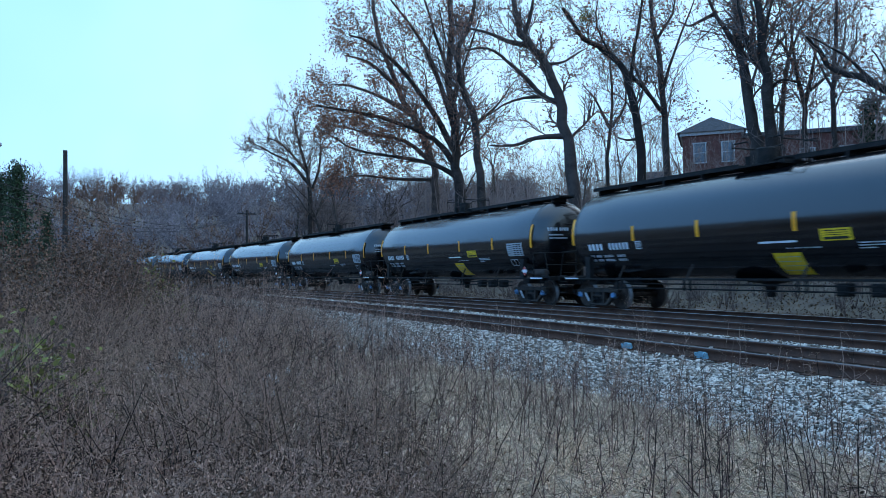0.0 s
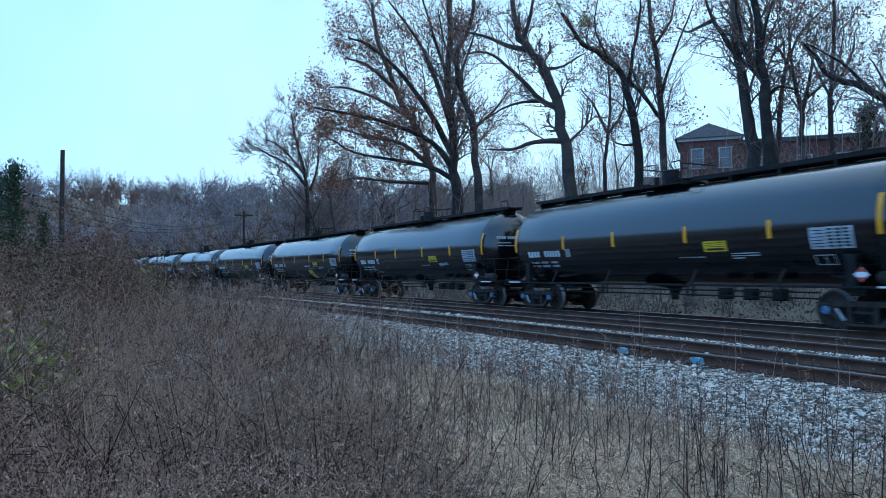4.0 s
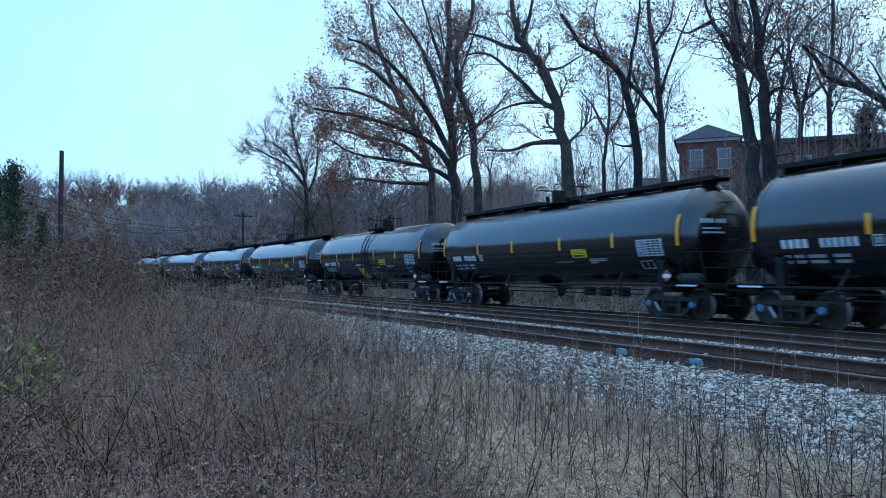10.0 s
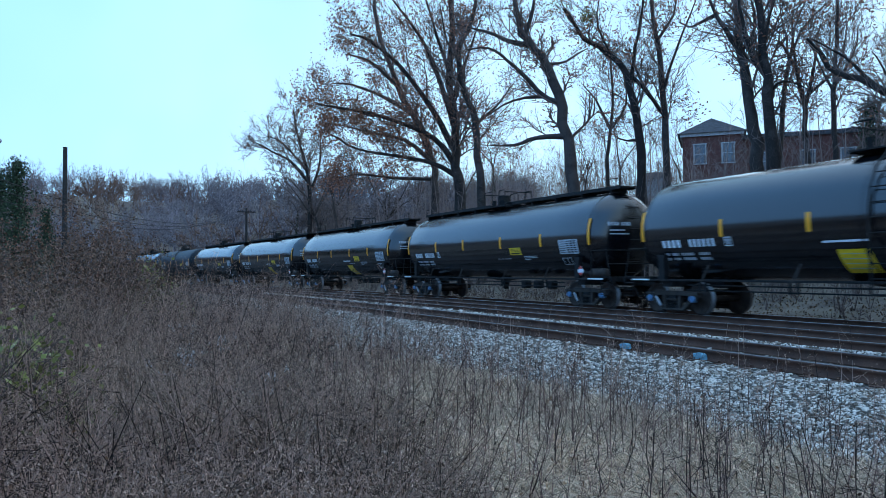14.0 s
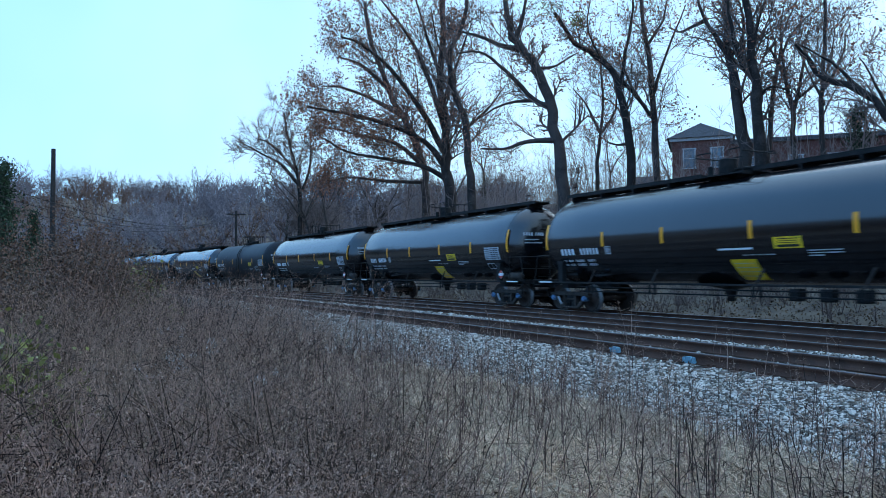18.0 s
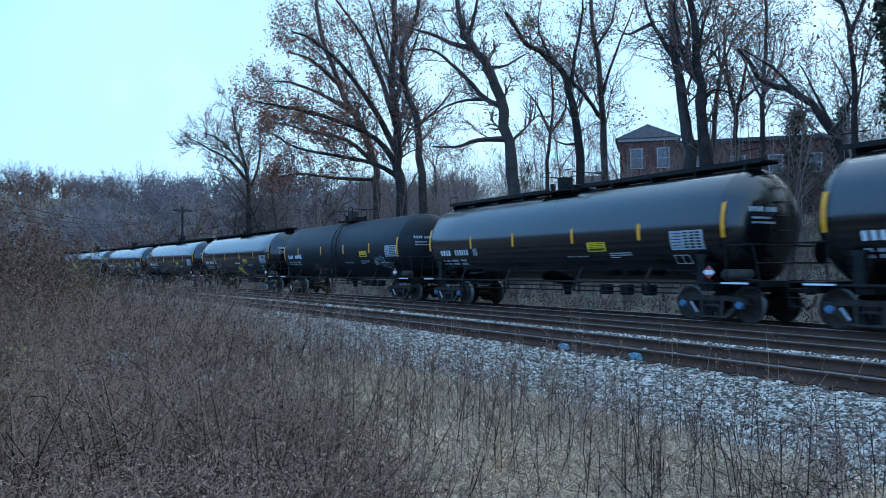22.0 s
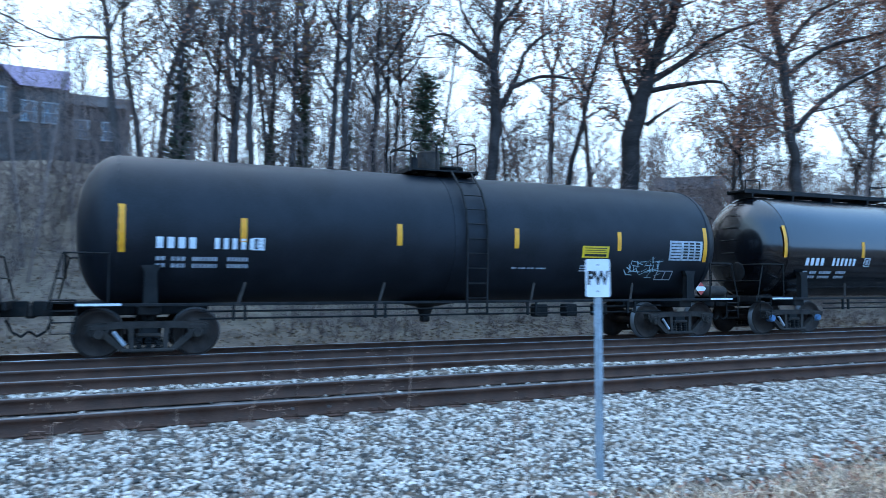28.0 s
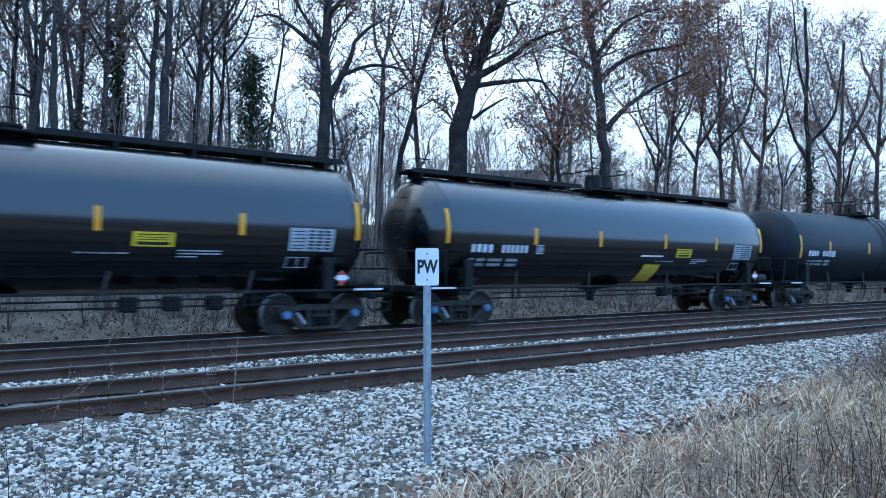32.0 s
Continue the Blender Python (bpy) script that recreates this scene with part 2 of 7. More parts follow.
def soup(name, verts, faces, material, parent=None, label="", slots=None, smooth=False):
    """One mesh from arrays of corners and of triangles or quads."""
    verts, faces = np.asarray(verts, np.float32), np.asarray(faces, np.int32)
    mesh = bpy.data.meshes.new(name)
    k = faces.shape[1]
    mesh.vertices.add(len(verts))
    mesh.vertices.foreach_set("co", verts.ravel())
    mesh.loops.add(faces.size)
    mesh.loops.foreach_set("vertex_index", faces.ravel())
    mesh.polygons.add(len(faces))
    mesh.polygons.foreach_set("loop_start", np.arange(0, faces.size, k, dtype=np.int32))
    if slots is not None:
        mesh.polygons.foreach_set("material_index", np.asarray(slots, np.int32))
    if smooth:
        mesh.polygons.foreach_set("use_smooth", np.ones(len(faces), bool))
    mesh.update(calc_edges=True)
    return link_mesh(name, mesh, material, parent, label)


def box(bm, c, s, rot=None, bevel=0.0):
    m = Matrix.Translation(c) @ (rot.to_4x4() if rot else Matrix()) @ Matrix.Diagonal((*s, 1))
    got = bmesh.ops.create_cube(bm, size=1, matrix=m)
    if bevel:
        edges = {e for v in got["verts"] for e in v.link_edges}
        bmesh.ops.bevel(bm, geom=list(edges), offset=bevel, segments=1, affect="EDGES")


def rod(bm, p, q, r, n=6, r2=None):
    p, q = Vector(p), Vector(q)
    d = q - p
    m = Matrix.Translation((p + q) / 2) @ d.to_track_quat("Z", "Y").to_matrix().to_4x4()
    bmesh.ops.create_cone(bm, cap_ends=True, segments=n, radius1=r, radius2=r if r2 is None else r2, depth=d.length, matrix=m)


def pipe(bm, pts, r, n=6):
    """One bent tube through the given points."""
    pts = [Vector(p) for p in pts]
    rings = []
    for i, p in enumerate(pts):
        d = (pts[min(i + 1, len(pts) - 1)] - pts[max(i - 1, 0)]).normalized()
        q = d.to_track_quat("Z", "Y")
        rings.append([bm.verts.new(p + q @ Vector((r * math.cos(2 * math.pi * k / n), r * math.sin(2 * math.pi * k / n), 0))) for k in range(n)])
    for a, b in zip(rings, rings[1:]):
        for k in range(n):
            bm.faces.new((a[k], a[(k + 1) % n], b[(k + 1) % n], b[k]))
    bm.faces.new(rings[0])
    bm.faces.new(rings[-1])
    bmesh.ops.recalc_face_normals(bm, faces=bm.faces[:])


def lathe(bm, profile, axis="y", n=24, centre=(0, 0, 0)):
    """A solid of revolution from (along, radius) pairs; closed at both ends."""
    rings = []
    for a, r in profile:
        ring = []
        for i in range(n):
            w = 2 * math.pi * i / n
            c, s = r * math.cos(w), r * math.sin(w)
            p = {"x": (a, c, s), "y": (c, a, s), "z": (c, s, a)}[axis]
            ring.append(bm.verts.new((p[0] + centre[0], p[1] + centre[1], p[2] + centre[2])))
        rings.append(ring)
    for u, v in zip(rings, rings[1:]):
        for i in range(n):
            bm.faces.new((u[i], u[(i + 1) % n], v[(i + 1) % n], v[i]))
    bm.faces.new(rings[0])
    bm.faces.new(rings[-1])
    bmesh.ops.recalc_face_normals(bm, faces=bm.faces[:])


def plate(bm, outline, y0, y1):
    """A flat plate with an outline in x and z, between two depths."""
    a = [bm.verts.new((x, y0, z)) for x, z in outline]
    b = [bm.verts.new((x, y1, z)) for x, z in outline]
    bm.faces.new(a)
    bm.faces.new(b[::-1])
    for i in range(len(outline)):
        j = (i + 1) % len(outline)
        bm.faces.new((a[i], b[i], b[j], a[j]))
    bmesh.ops.recalc_face_normals(bm, faces=bm.faces[:])


def empty(name, m, label, category, group="", kind=""):
    ob = new(name)
    ob.empty_display_size = 0.3
    ob.matrix_basis = m
    return tagged(ob, label, category, group, kind)


# ---- the plan: all tracks are arcs about one far centre on the camera's side ----
RAD, CEN = 671.64, -655.79
TRAIN = RAD + 0.75


def lay(u, s, z=0.0):
    """The place u metres across from the camera's line and s metres along the tracks."""
    r, a = u - 15.85 + RAD, s / TRAIN
    return Vector((r * math.sin(a), CEN + r * math.cos(a), z))


def lay_pose(u, s, z=0.0):
    p = lay(u, s, z)
    return pose(p.x, p.y, p.z, 0, 0, -math.degrees(s / TRAIN))


def crest(s):
    return 4.6 + 4.4 * np.exp(-(((s + 2) / 24.0) ** 2))


def wave(x, y, k, seed):
    return np.sin(x * k + seed) * np.cos(y * k * 1.3 + seed * 2.1) + 0.5 * np.sin(x * k * 2.3 + y * k * 1.9 + seed * 3.3)


def height(x, y):
    """The ground's height."""
    x, y = np.asarray(x, float), np.asarray(y, float)
    u = np.hypot(x, y - CEN) - RAD + 15.85
    s = TRAIN * np.arctan2(x, y - CEN)
    z = np.interp(u, [-60, 2, 5.0, 6.2, 8.35, 18.1, 19.2, 20.2, 34, 48, 90, 140], [-0.2, -0.35, -0.42, -0.42, -0.215, -0.215, -0.5, -0.45, 0.62, 1.0, 1.12, 1.2])
    up = np.clip((u - 19.5) / 28.5, 0, None)
    bank = crest(s) * np.interp(up, [0, 0.15, 0.6, 1.0, 2.5, 6], [0, 0.1, 0.68, 1.0, 1.15, 1.3])
    z = np.where(u > 20.2, -0.45 + bank + 0.25 * wave(x, y, 0.35, 1.0) * np.clip((u - 20.2) / 6, 0, 1), z)
    z = z + np.where(u < 5.5, 0.06 * wave(x, y, 0.8, 2.0), 0)
    z = z + np.where((u > 18.3) & (u <= 21), 0.05 * wave(x, y, 2.1, 4.0), 0)
    far = np.hypot(x, y)
    z = z + np.where((far > 140), 1, 0) * np.clip((far - 140) / 160, 0, 1) ** 1.3 * (25 + 3.0 * wave(x, y, 0.018, 5.0)) * np.clip(-x / 120, 0, 1)
    return z


# ---- ground ----
def grid_axis(fine, far):
    """Steps that are small near the camera and grow towards the horizon."""
    out, v, step = [0.0], 0.0, fine
    while v < far:
        v += step
        step = min(step * 1.06, far / 12)
        out.append(v)
    return np.array([-v for v in out[:0:-1]] + out)


def build_ground():
    gx, gy = grid_axis(0.55, 1500), grid_axis(0.45, 1500)
    xs, ys = np.meshgrid(gx, gy)
    zs = height(xs, ys)
    nx = len(gx)
    i = (np.arange(len(gy) - 1)[:, None] * nx + np.arange(nx - 1)[None]).ravel()
    ground = soup("ground", np.stack([xs.ravel(), ys.ravel(), zs.ravel()], 1), np.stack([i, i + 1, i + nx + 1, i + nx], 1), SOIL, smooth=True)
    tagged(ground, "brown leaf-littered ground rising to a wooded bank", "ground", kind="structure")
    # the ballast bed lies on it from the shoulder to the far ditch
    us, ss = np.linspace(5.2, 18.3, 34), np.linspace(-170, 130, 301)
    u, s = np.meshgrid(us, ss)
    r, a = u - 15.85 + RAD, s / TRAIN
    x, y = r * np.sin(a), CEN + r * np.cos(a)
    z = height(x, y) + np.where((u > 5.6) & (u < 18.0), 0.012, -0.05) + 0.012 * np.sin(9 * x + 5 * y)
    n = len(us)
    i = (np.arange(len(ss) - 1)[:, None] * n + np.arange(n - 1)[None]).ravel()
    bed = soup("ballast_bed", np.stack([x.ravel(), y.ravel(), z.ravel()], 1), np.stack([i, i + 1, i + n + 1, i + n], 1), BED, smooth=True)
    tagged(bed, "grey crushed stone bed under three tracks", "ballast", kind="structure")


build_ground()


# ---- tracks: rails, ties, plates, clamps ----
def rail_mesh(u, s0, s1, step, head):
    prof = [(-0.07, -0.186), (0.07, -0.186), (0.07, -0.172), (0.012, -0.155), (0.012, -0.05), (0.037, -0.04), (0.037, -0.008), (0.03, 0.0), (-0.03, 0.0), (-0.037, -0.008), (-0.037, -0.04), (-0.012, -0.05), (-0.012, -0.155), (-0.07, -0.172)]
    ss = np.arange(s0, s1 + 0.01, step)
    k = len(prof)
    verts = [lay(u + p, s, z) for s in ss for p, z in prof]
    faces, slots = [], []
    for a in range(len(ss) - 1):
        for b in range(k):
            faces.append((a * k + b, a * k + (b + 1) % k, (a + 1) * k + (b + 1) % k, (a + 1) * k + b))
            slots.append(1 if b in (6, 7, 8) else 0)
    return verts, faces, slots


TRACKS = [("near", 9.19, 10.69, DULLHEAD, DULLHEAD), ("middle", 12.48, 13.98, DULLHEAD, DULLHEAD), ("far", 15.85, 17.36, SHINE, SHINE)]


def build_tracks():
    tie_bm = bmesh.new()
    box(tie_bm, (0, 0, -0.285), (0.23, 2.6, 0.175), bevel=0.012)
    tie_mesh = bpy.data.meshes.new("tie")
    tie_bm.to_mesh(tie_mesh)
    tie_bm.free()
    tie_mesh.materials.append(TIE)
    plate_bm = bmesh.new()
    box(plate_bm, (0, 0, -0.192), (0.19, 0.36, 0.016), bevel=0.004)
    for sx in (-0.06, 0.06):
        for sy in (-0.092, 0.092):
            box(plate_bm, (sx, sy, -0.172), (0.018, 0.018, 0.05))
            box(plate_bm, (sx, sy - math.copysign(0.008, sy), -0.15), (0.034, 0.045, 0.016), bevel=0.004)
    plate_mesh = bpy.data.meshes.new("tie_plate")
    plate_bm.to_mesh(plate_mesh)
    plate_bm.free()
    plate_mesh.materials.append(RUST)
    rng = random.Random(4)
    for which, (name, u0, u1, h0, h1) in enumerate(TRACKS):
        mid = (u0 + u1) / 2
        track = empty("railway_track", lay_pose(mid, 0, -0.37), "rusty steel railway track on wooden ties in grey ballast", "railway track", "parallel tracks", "structure")
        back = track.matrix_basis.inverted()
        for u, h in ((u0, h0), (u1, h1)):
            v, f, sl = rail_mesh(u, -165, 125, 2.5, h)
            soup("rail", [back @ p for p in v], f, [RUST, h], track, "rust-brown steel rail with a worn head", slots=sl)
        for k in range(-75, 70):
            s = k * 0.53
            if which and (k < -60 or k > 60):
                continue
            tie = new("tie", tie_mesh)
            tie.parent = track
            tie.matrix_basis = back @ lay_pose(mid + rng.uniform(-0.06, 0.06), s + rng.uniform(-0.03, 0.03), rng.uniform(-0.012, 0.008)) @ pose(0, 0, 0, 0, 0, rng.uniform(-1.2, 1.2))
            if which == 0 and -40 < k < 40 or which == 1 and -14 < k < 22:
                pl = new("tie_plate", plate_mesh)
                pl.parent = track
                pl.matrix_basis = back @ lay_pose(u0, s, 0)
        if which == 0:
            for s in (-11.4, -9.5):
                bm = bmesh.new()
                plate(bm, [(-0.13, -0.17), (0.13, -0.17), (0.1, -0.08), (0.05, -0.065), (-0.05, -0.065), (-0.1, -0.08)], -0.1, -0.03)
                box(bm, (-0.09, -0.105, -0.1), (0.05, 0.04, 0.05), bevel=0.008)
                box(bm, (0.09, -0.105, -0.1), (0.05, 0.04, 0.05), bevel=0.008)
                part("rail_clamp", bm, CLAMP, track, "pale blue painted rail clamp", back @ lay_pose(u0, s, 0))
            for s in (3.15, 3.6):
                bm = bmesh.new()
                lathe(bm, [(-0.045, 0.014), (-0.02, 0.018), (-0.012, 0.018)], "y", 6)
                part("rail_bolt", bm, TREAD, track, "bright bolt head", back @ lay_pose(u0, s - 1.0, -0.1))


build_tracks()


def build_ballast():
    """Loose crushed stone along the near shoulder, in the cribs and between the tracks."""
    rng = np.random.default_rng(7)
    us, ss, size = [], [], []

    def strew(n, u0, u1, s0, s1, lo, hi):
        us.append(rng.uniform(u0, u1, n)), ss.append(rng.uniform(s0, s1, n)), size.append(rng.uniform(lo, hi, n))

    strew(78000, 5.6, 9.05, -9, 12, 0.014, 0.033)
    strew(22000, 6.6, 9.05, -24, -9, 0.016, 0.037)
    strew(18000, 6.6, 9.05, 12, 27, 0.017, 0.036)
    strew(3600, 4.6, 5.9, -7, 9, 0.014, 0.032)
    strew(9000, 5.2, 6.7, -24, -8.5, 0.016, 0.036)
    strew(9000, 5.4, 6.7, 11.5, 24, 0.016, 0.036)
    strew(12000, 10.8, 12.4, -22, 26, 0.018, 0.04)
    strew(900, 9.3, 10.6, -16, 18, 0.02, 0.035)
    strew(700, 14.1, 15.7, -22, 26, 0.022, 0.04)
    strew(2500, 7.0, 9.0, -45, -24, 0.035, 0.07)
    strew(1800, 10.8, 12.4, -50, -22, 0.035, 0.07)
    strew(1200, 7.0, 9.0, 27, 45, 0.035, 0.07)
    u, s, c = np.concatenate(us), np.concatenate(ss), np.concatenate(size)
    # the ends of the near track's ties lie bare
    bare = (u > 8.66) & (u < 9.06) & (np.abs((s + 0.265) % 0.53 - 0.265) < 0.13)
    u, s, c = u[~bare], s[~bare], c[~bare]
    n = len(u)
    r, a = u - 15.85 + RAD, s / TRAIN
    x, y = r * np.sin(a), CEN + r * np.cos(a)
    z = height(x, y) + 0.012 + np.where((u > 10.8) & (u < 12.4), 0.085 * np.sin((u - 10.8) / 1.6 * math.pi), 0)
    z = z + np.where((u > 11.1) & (u < 12.1) & (s > 4.5) & (s < 7.5), 0.06 * np.sin((s - 4.5) / 3 * math.pi), 0)
    cube = np.array([(x0, y0, z0) for z0 in (-1, 1) for y0 in (-1, 1) for x0 in (-1, 1)], float) * 0.8
    quad = np.array([(4, 5, 7, 6), (0, 1, 5, 4), (2, 6, 7, 3), (0, 4, 6, 2), (1, 3, 7, 5)])
    v = cube[None] * rng.uniform(0.7, 1.1, (n, 8, 1)) + rng.normal(0, 0.17, (n, 8, 3))
    w = rng.uniform(0, 2 * math.pi, n)
    cw, sw = np.cos(w)[:, None], np.sin(w)[:, None]
    tilt = rng.normal(0, 0.45, n)
    ct, st = np.cos(tilt)[:, None], np.sin(tilt)[:, None]
    v = v * np.stack([np.ones(n), rng.uniform(0.55, 1, n), rng.uniform(0.4, 0.75, n)], 1)[:, None]
    vx, vy, vz = v[..., 0], v[..., 1] * ct - v[..., 2] * st, v[..., 1] * st + v[..., 2] * ct
    vx, vy = vx * cw - vy * sw, vx * sw + vy * cw
    p = np.stack([vx, vy, vz], -1) * c[:, None, None] + np.stack([x, y, z + c * rng.uniform(0.1, 0.7, n)], 1)[:, None]
    f = (quad[None] + 8 * np.arange(n)[:, None, None]).reshape(-1, 4)
    ob = soup("ballast_stones", p.reshape(-1, 3), f, STONE)
    tagged(ob, "loose pale grey crushed stone beside the rails", "ballast", kind="stuff")


build_ballast()


# ---- tank cars ----
PITCH, ZC, TR = 17.07, 2.465, 1.5
HALF = 7.79


def side(z, out=0.004):
    """The depth of the tank's camera side at a height."""
    return -math.sqrt(max(0.0, (TR + out) ** 2 - (z - ZC) ** 2))


def decal(bm, x0, x1, z0, z1, skew=0.0, out=0.004, steps=5):
    """A thin sheet on the tank's round side."""
    rows = []
    for k in range(steps + 1):
        z = z0 + (z1 - z0) * k / steps
        dx = skew * (z - z0) / (z1 - z0)
        rows.append([bm.verts.new((x + dx, side(z, out), z)) for x in (x0, x1)])
    for a, b in zip(rows, rows[1:]):
        bm.faces.new((a[0], a[1], b[1], b[0]))


def stencil(bm, x, z, groups, w, h, gap):
    """White blocks, one to a sign, in groups with spaces between."""
    for n in groups:
        for _ in range(n):
            decal(bm, x, x + w, z, z + h, steps=2)
            x += w + gap
        x += w + gap
    return x


def frame_mark(bm, x0, x1, z0, z1, t, bar=0.0):
    """An outlined box on the tank's side, with a middle bar if asked for."""
    xs, zs = [x0, x0 + t, x1 - t, x1], [z0, z0 + t, z1 - t, z1]
    if bar:
        xs = [x0, x0 + t, x0 + bar, x0 + bar + t, x1 - t, x1]
    v = [[bm.verts.new((x, side(z), z)) for x in xs] for z in zs]
    for i in range(3):
        for k in range(len(xs) - 1):
            if i == 1 and k % 2:
                continue
            bm.faces.new((v[i][k], v[i][k + 1], v[i + 1][k + 1], v[i + 1][k]))


def letter(bm, x0, x1, z0, z1, kind):
    """A plain white bar the size of one painted character."""
    decal(bm, x0, x1, z0, z1, steps=3)


def tank_shell(head=0.76):
    bm = bmesh.new()
    prof = []
    for k in range(9):
        a = k / 8 * math.pi / 2
        prof.append((-HALF + head - head * math.cos(a), max(0.05, TR * math.sin(a) ** 0.85)))
    prof += [(x, TR) for x in (-5.2, -2.6, 0.0, 2.6, 5.2)]
    full = prof + [(-x, r) for x, r in prof[8::-1]]
    lathe(bm, full, "x", 48, (0, 0, ZC))
    return bm


def make_truck(car, x, blue):
    bm = bmesh.new()
    box(bm, (0, 0, 0.52), (0.36, 2.1, 0.26), bevel=0.03)
    lathe(bm, [(0.6, 0.2), (0.78, 0.2)], "z", 12)
    box(bm, (-0.42, 0, 0.36), (0.08, 1.5, 0.14), bevel=0.02)
    box(bm, (0.42, 0, 0.36), (0.08, 1.5, 0.14), bevel=0.02)
    truck = part("truck", bm, FRAME, car, "four-wheel freight truck with cast side frames", pose(x, 0, 0))
    for sy in (-1, 1):
        bm = bmesh.new()
        # outer hoop, with windows left open between its members
        top = [(-1.1, 0.5), (-1.06, 0.64), (-0.5, 0.68), (0.5, 0.68), (1.06, 0.64), (1.1, 0.5), (0.86, 0.52), (0.5, 0.55), (-0.5, 0.55), (-0.86, 0.52)]
        plate(bm, top, sy * 1.0 - 0.07, sy * 1.0 + 0.07)
        for sx in (-1, 1):
            plate(bm, [(sx * 0.98, 0.54), (sx * 0.8, 0.54), (sx * 0.36, 0.16), (sx * 0.5, 0.13)], sy * 1.0 - 0.065, sy * 1.0 + 0.065)
            plate(bm, [(sx * 0.36, 0.58), (sx * 0.27, 0.58), (sx * 0.25, 0.15), (sx * 0.34, 0.15)], sy * 1.0 - 0.065, sy * 1.0 + 0.065)
            plate(bm, [(sx * 1.1, 0.62), (sx * 0.7, 0.6), (sx * 0.7, 0.5), (sx * 0.75, 0.42), (sx * 1.02, 0.42)], sy * 1.0 - 0.09, sy * 1.0 + 0.09)
        box(bm, (0, sy * 1.0, 0.135), (0.92, 0.16, 0.07), bevel=0.02)
        box(bm, (0, sy * 1.0, 0.42), (0.44, 0.15, 0.07), bevel=0.015)
        part("side_frame", bm, DUSTY, truck, "dusty grey cast steel side frame")
        for kx in (-0.17, 0.0, 0.17):
            bm = bmesh.new()
            prof = [(0.16, 0.03)]
            for ring in range(5):
                prof += [(0.17 + ring * 0.045, 0.055), (0.18 + ring * 0.045, 0.075), (0.195 + ring * 0.045, 0.075), (0.205 + ring * 0.045, 0.055)]
            lathe(bm, prof + [(0.4, 0.03)], "z", 8, (kx, sy * 1.0, 0))
            part("spring", bm, FRAME, truck, "coil spring in the side frame")
        for sx in (-1, 1):
            bm = bmesh.new()
            box(bm, (sx * 0.875, sy * 1.0, 0.57), (0.3, 0.22, 0.1), bevel=0.02)
            part("bearing_adapter", bm, DUSTY, truck)
    bm = bmesh.new()
    rod(bm, (-0.62, -1.09, 0.5), (-0.42, -1.09, 0.24), 0.035, 6)
    part("brake_rod", bm, GREYWHITE, truck, "pale worn brake rod")
    for sx in (-1, 1):
        bm = bmesh.new()
        rod(bm, (0, -1.1, 0), (0, 1.1, 0), 0.085, 10)
        for sy in (-1, 1):
            y = sy * 0.75
            o = sy
            lathe(bm, [(y - o * 0.07, 0.18), (y - o * 0.07, 0.482), (y - o * 0.045, 0.482), (y - o * 0.04, 0.458), (y + o * 0.06, 0.45), (y + o * 0.06, 0.4), (y + o * 0.02, 0.36), (y + o * 0.0, 0.2), (y + o * 0.07, 0.16), (y + o * 0.07, 0.1)], "y", 30)
        ws = part("wheelset", bm, [WHEEL, TREAD, BLUE if blue else DUSTY], truck, "brown steel wheelset with worn treads", pose(sx * 0.875, 0, 0.457))
        me = ws.data
        for p in me.polygons:
            r = math.hypot(p.center.x, p.center.z)
            p.use_smooth = True
            if r > 0.44 and abs(p.center.y) < 0.815:
                p.material_index = 1
        bm = bmesh.new()
        for sy in (-1, 1):
            lathe(bm, [(sy * 0.98, 0.1), (sy * 1.1, 0.105), (sy * 1.12, 0.09), (sy * 1.15, 0.085), (sy * 1.155, 0.03)], "y", 14)
            for k in range(3):
                a = k * 2.094 + 0.4
                rod(bm, (0.05 * math.cos(a), sy * 1.14, 0.05 * math.sin(a)), (0.05 * math.cos(a), sy * 1.175, 0.05 * math.sin(a)), 0.017, 6)
        cap = bmesh.new()
        # the caps turn with the axle, so they belong to the wheelset's mesh
        tmp = bpy.data.meshes.new("cap")
        bm.to_mesh(tmp)
        bm.free()
        cap.from_mesh(me)
        start = len(cap.faces)
        cap.from_mesh(tmp)
        cap.faces.ensure_lookup_table()
        for f in cap.faces[start:]:
            f.material_index = 2
        cap.to_mesh(me)
        cap.free()
    return truck


STRIPS_A = (-4.15, -1.5, 1.6, 4.4)
STRIPS_B = (-4.81, -1.56, 1.31, 4.2)


def end_bar(bm, y0, y1, z0, z1):
    """A small bar painted on the domed end of the tank."""
    out = []
    for y, z in ((y0, z0), (y1, z0), (y1, z1), (y0, z1)):
        a = math.asin(min(1.0, (math.hypot(y, z - ZC) / TR) ** (1 / 0.85)))
        out.append(bm.verts.new((HALF - 0.76 + 0.76 * math.cos(a) + 0.008, y, z)))
    bm.faces.new(out)


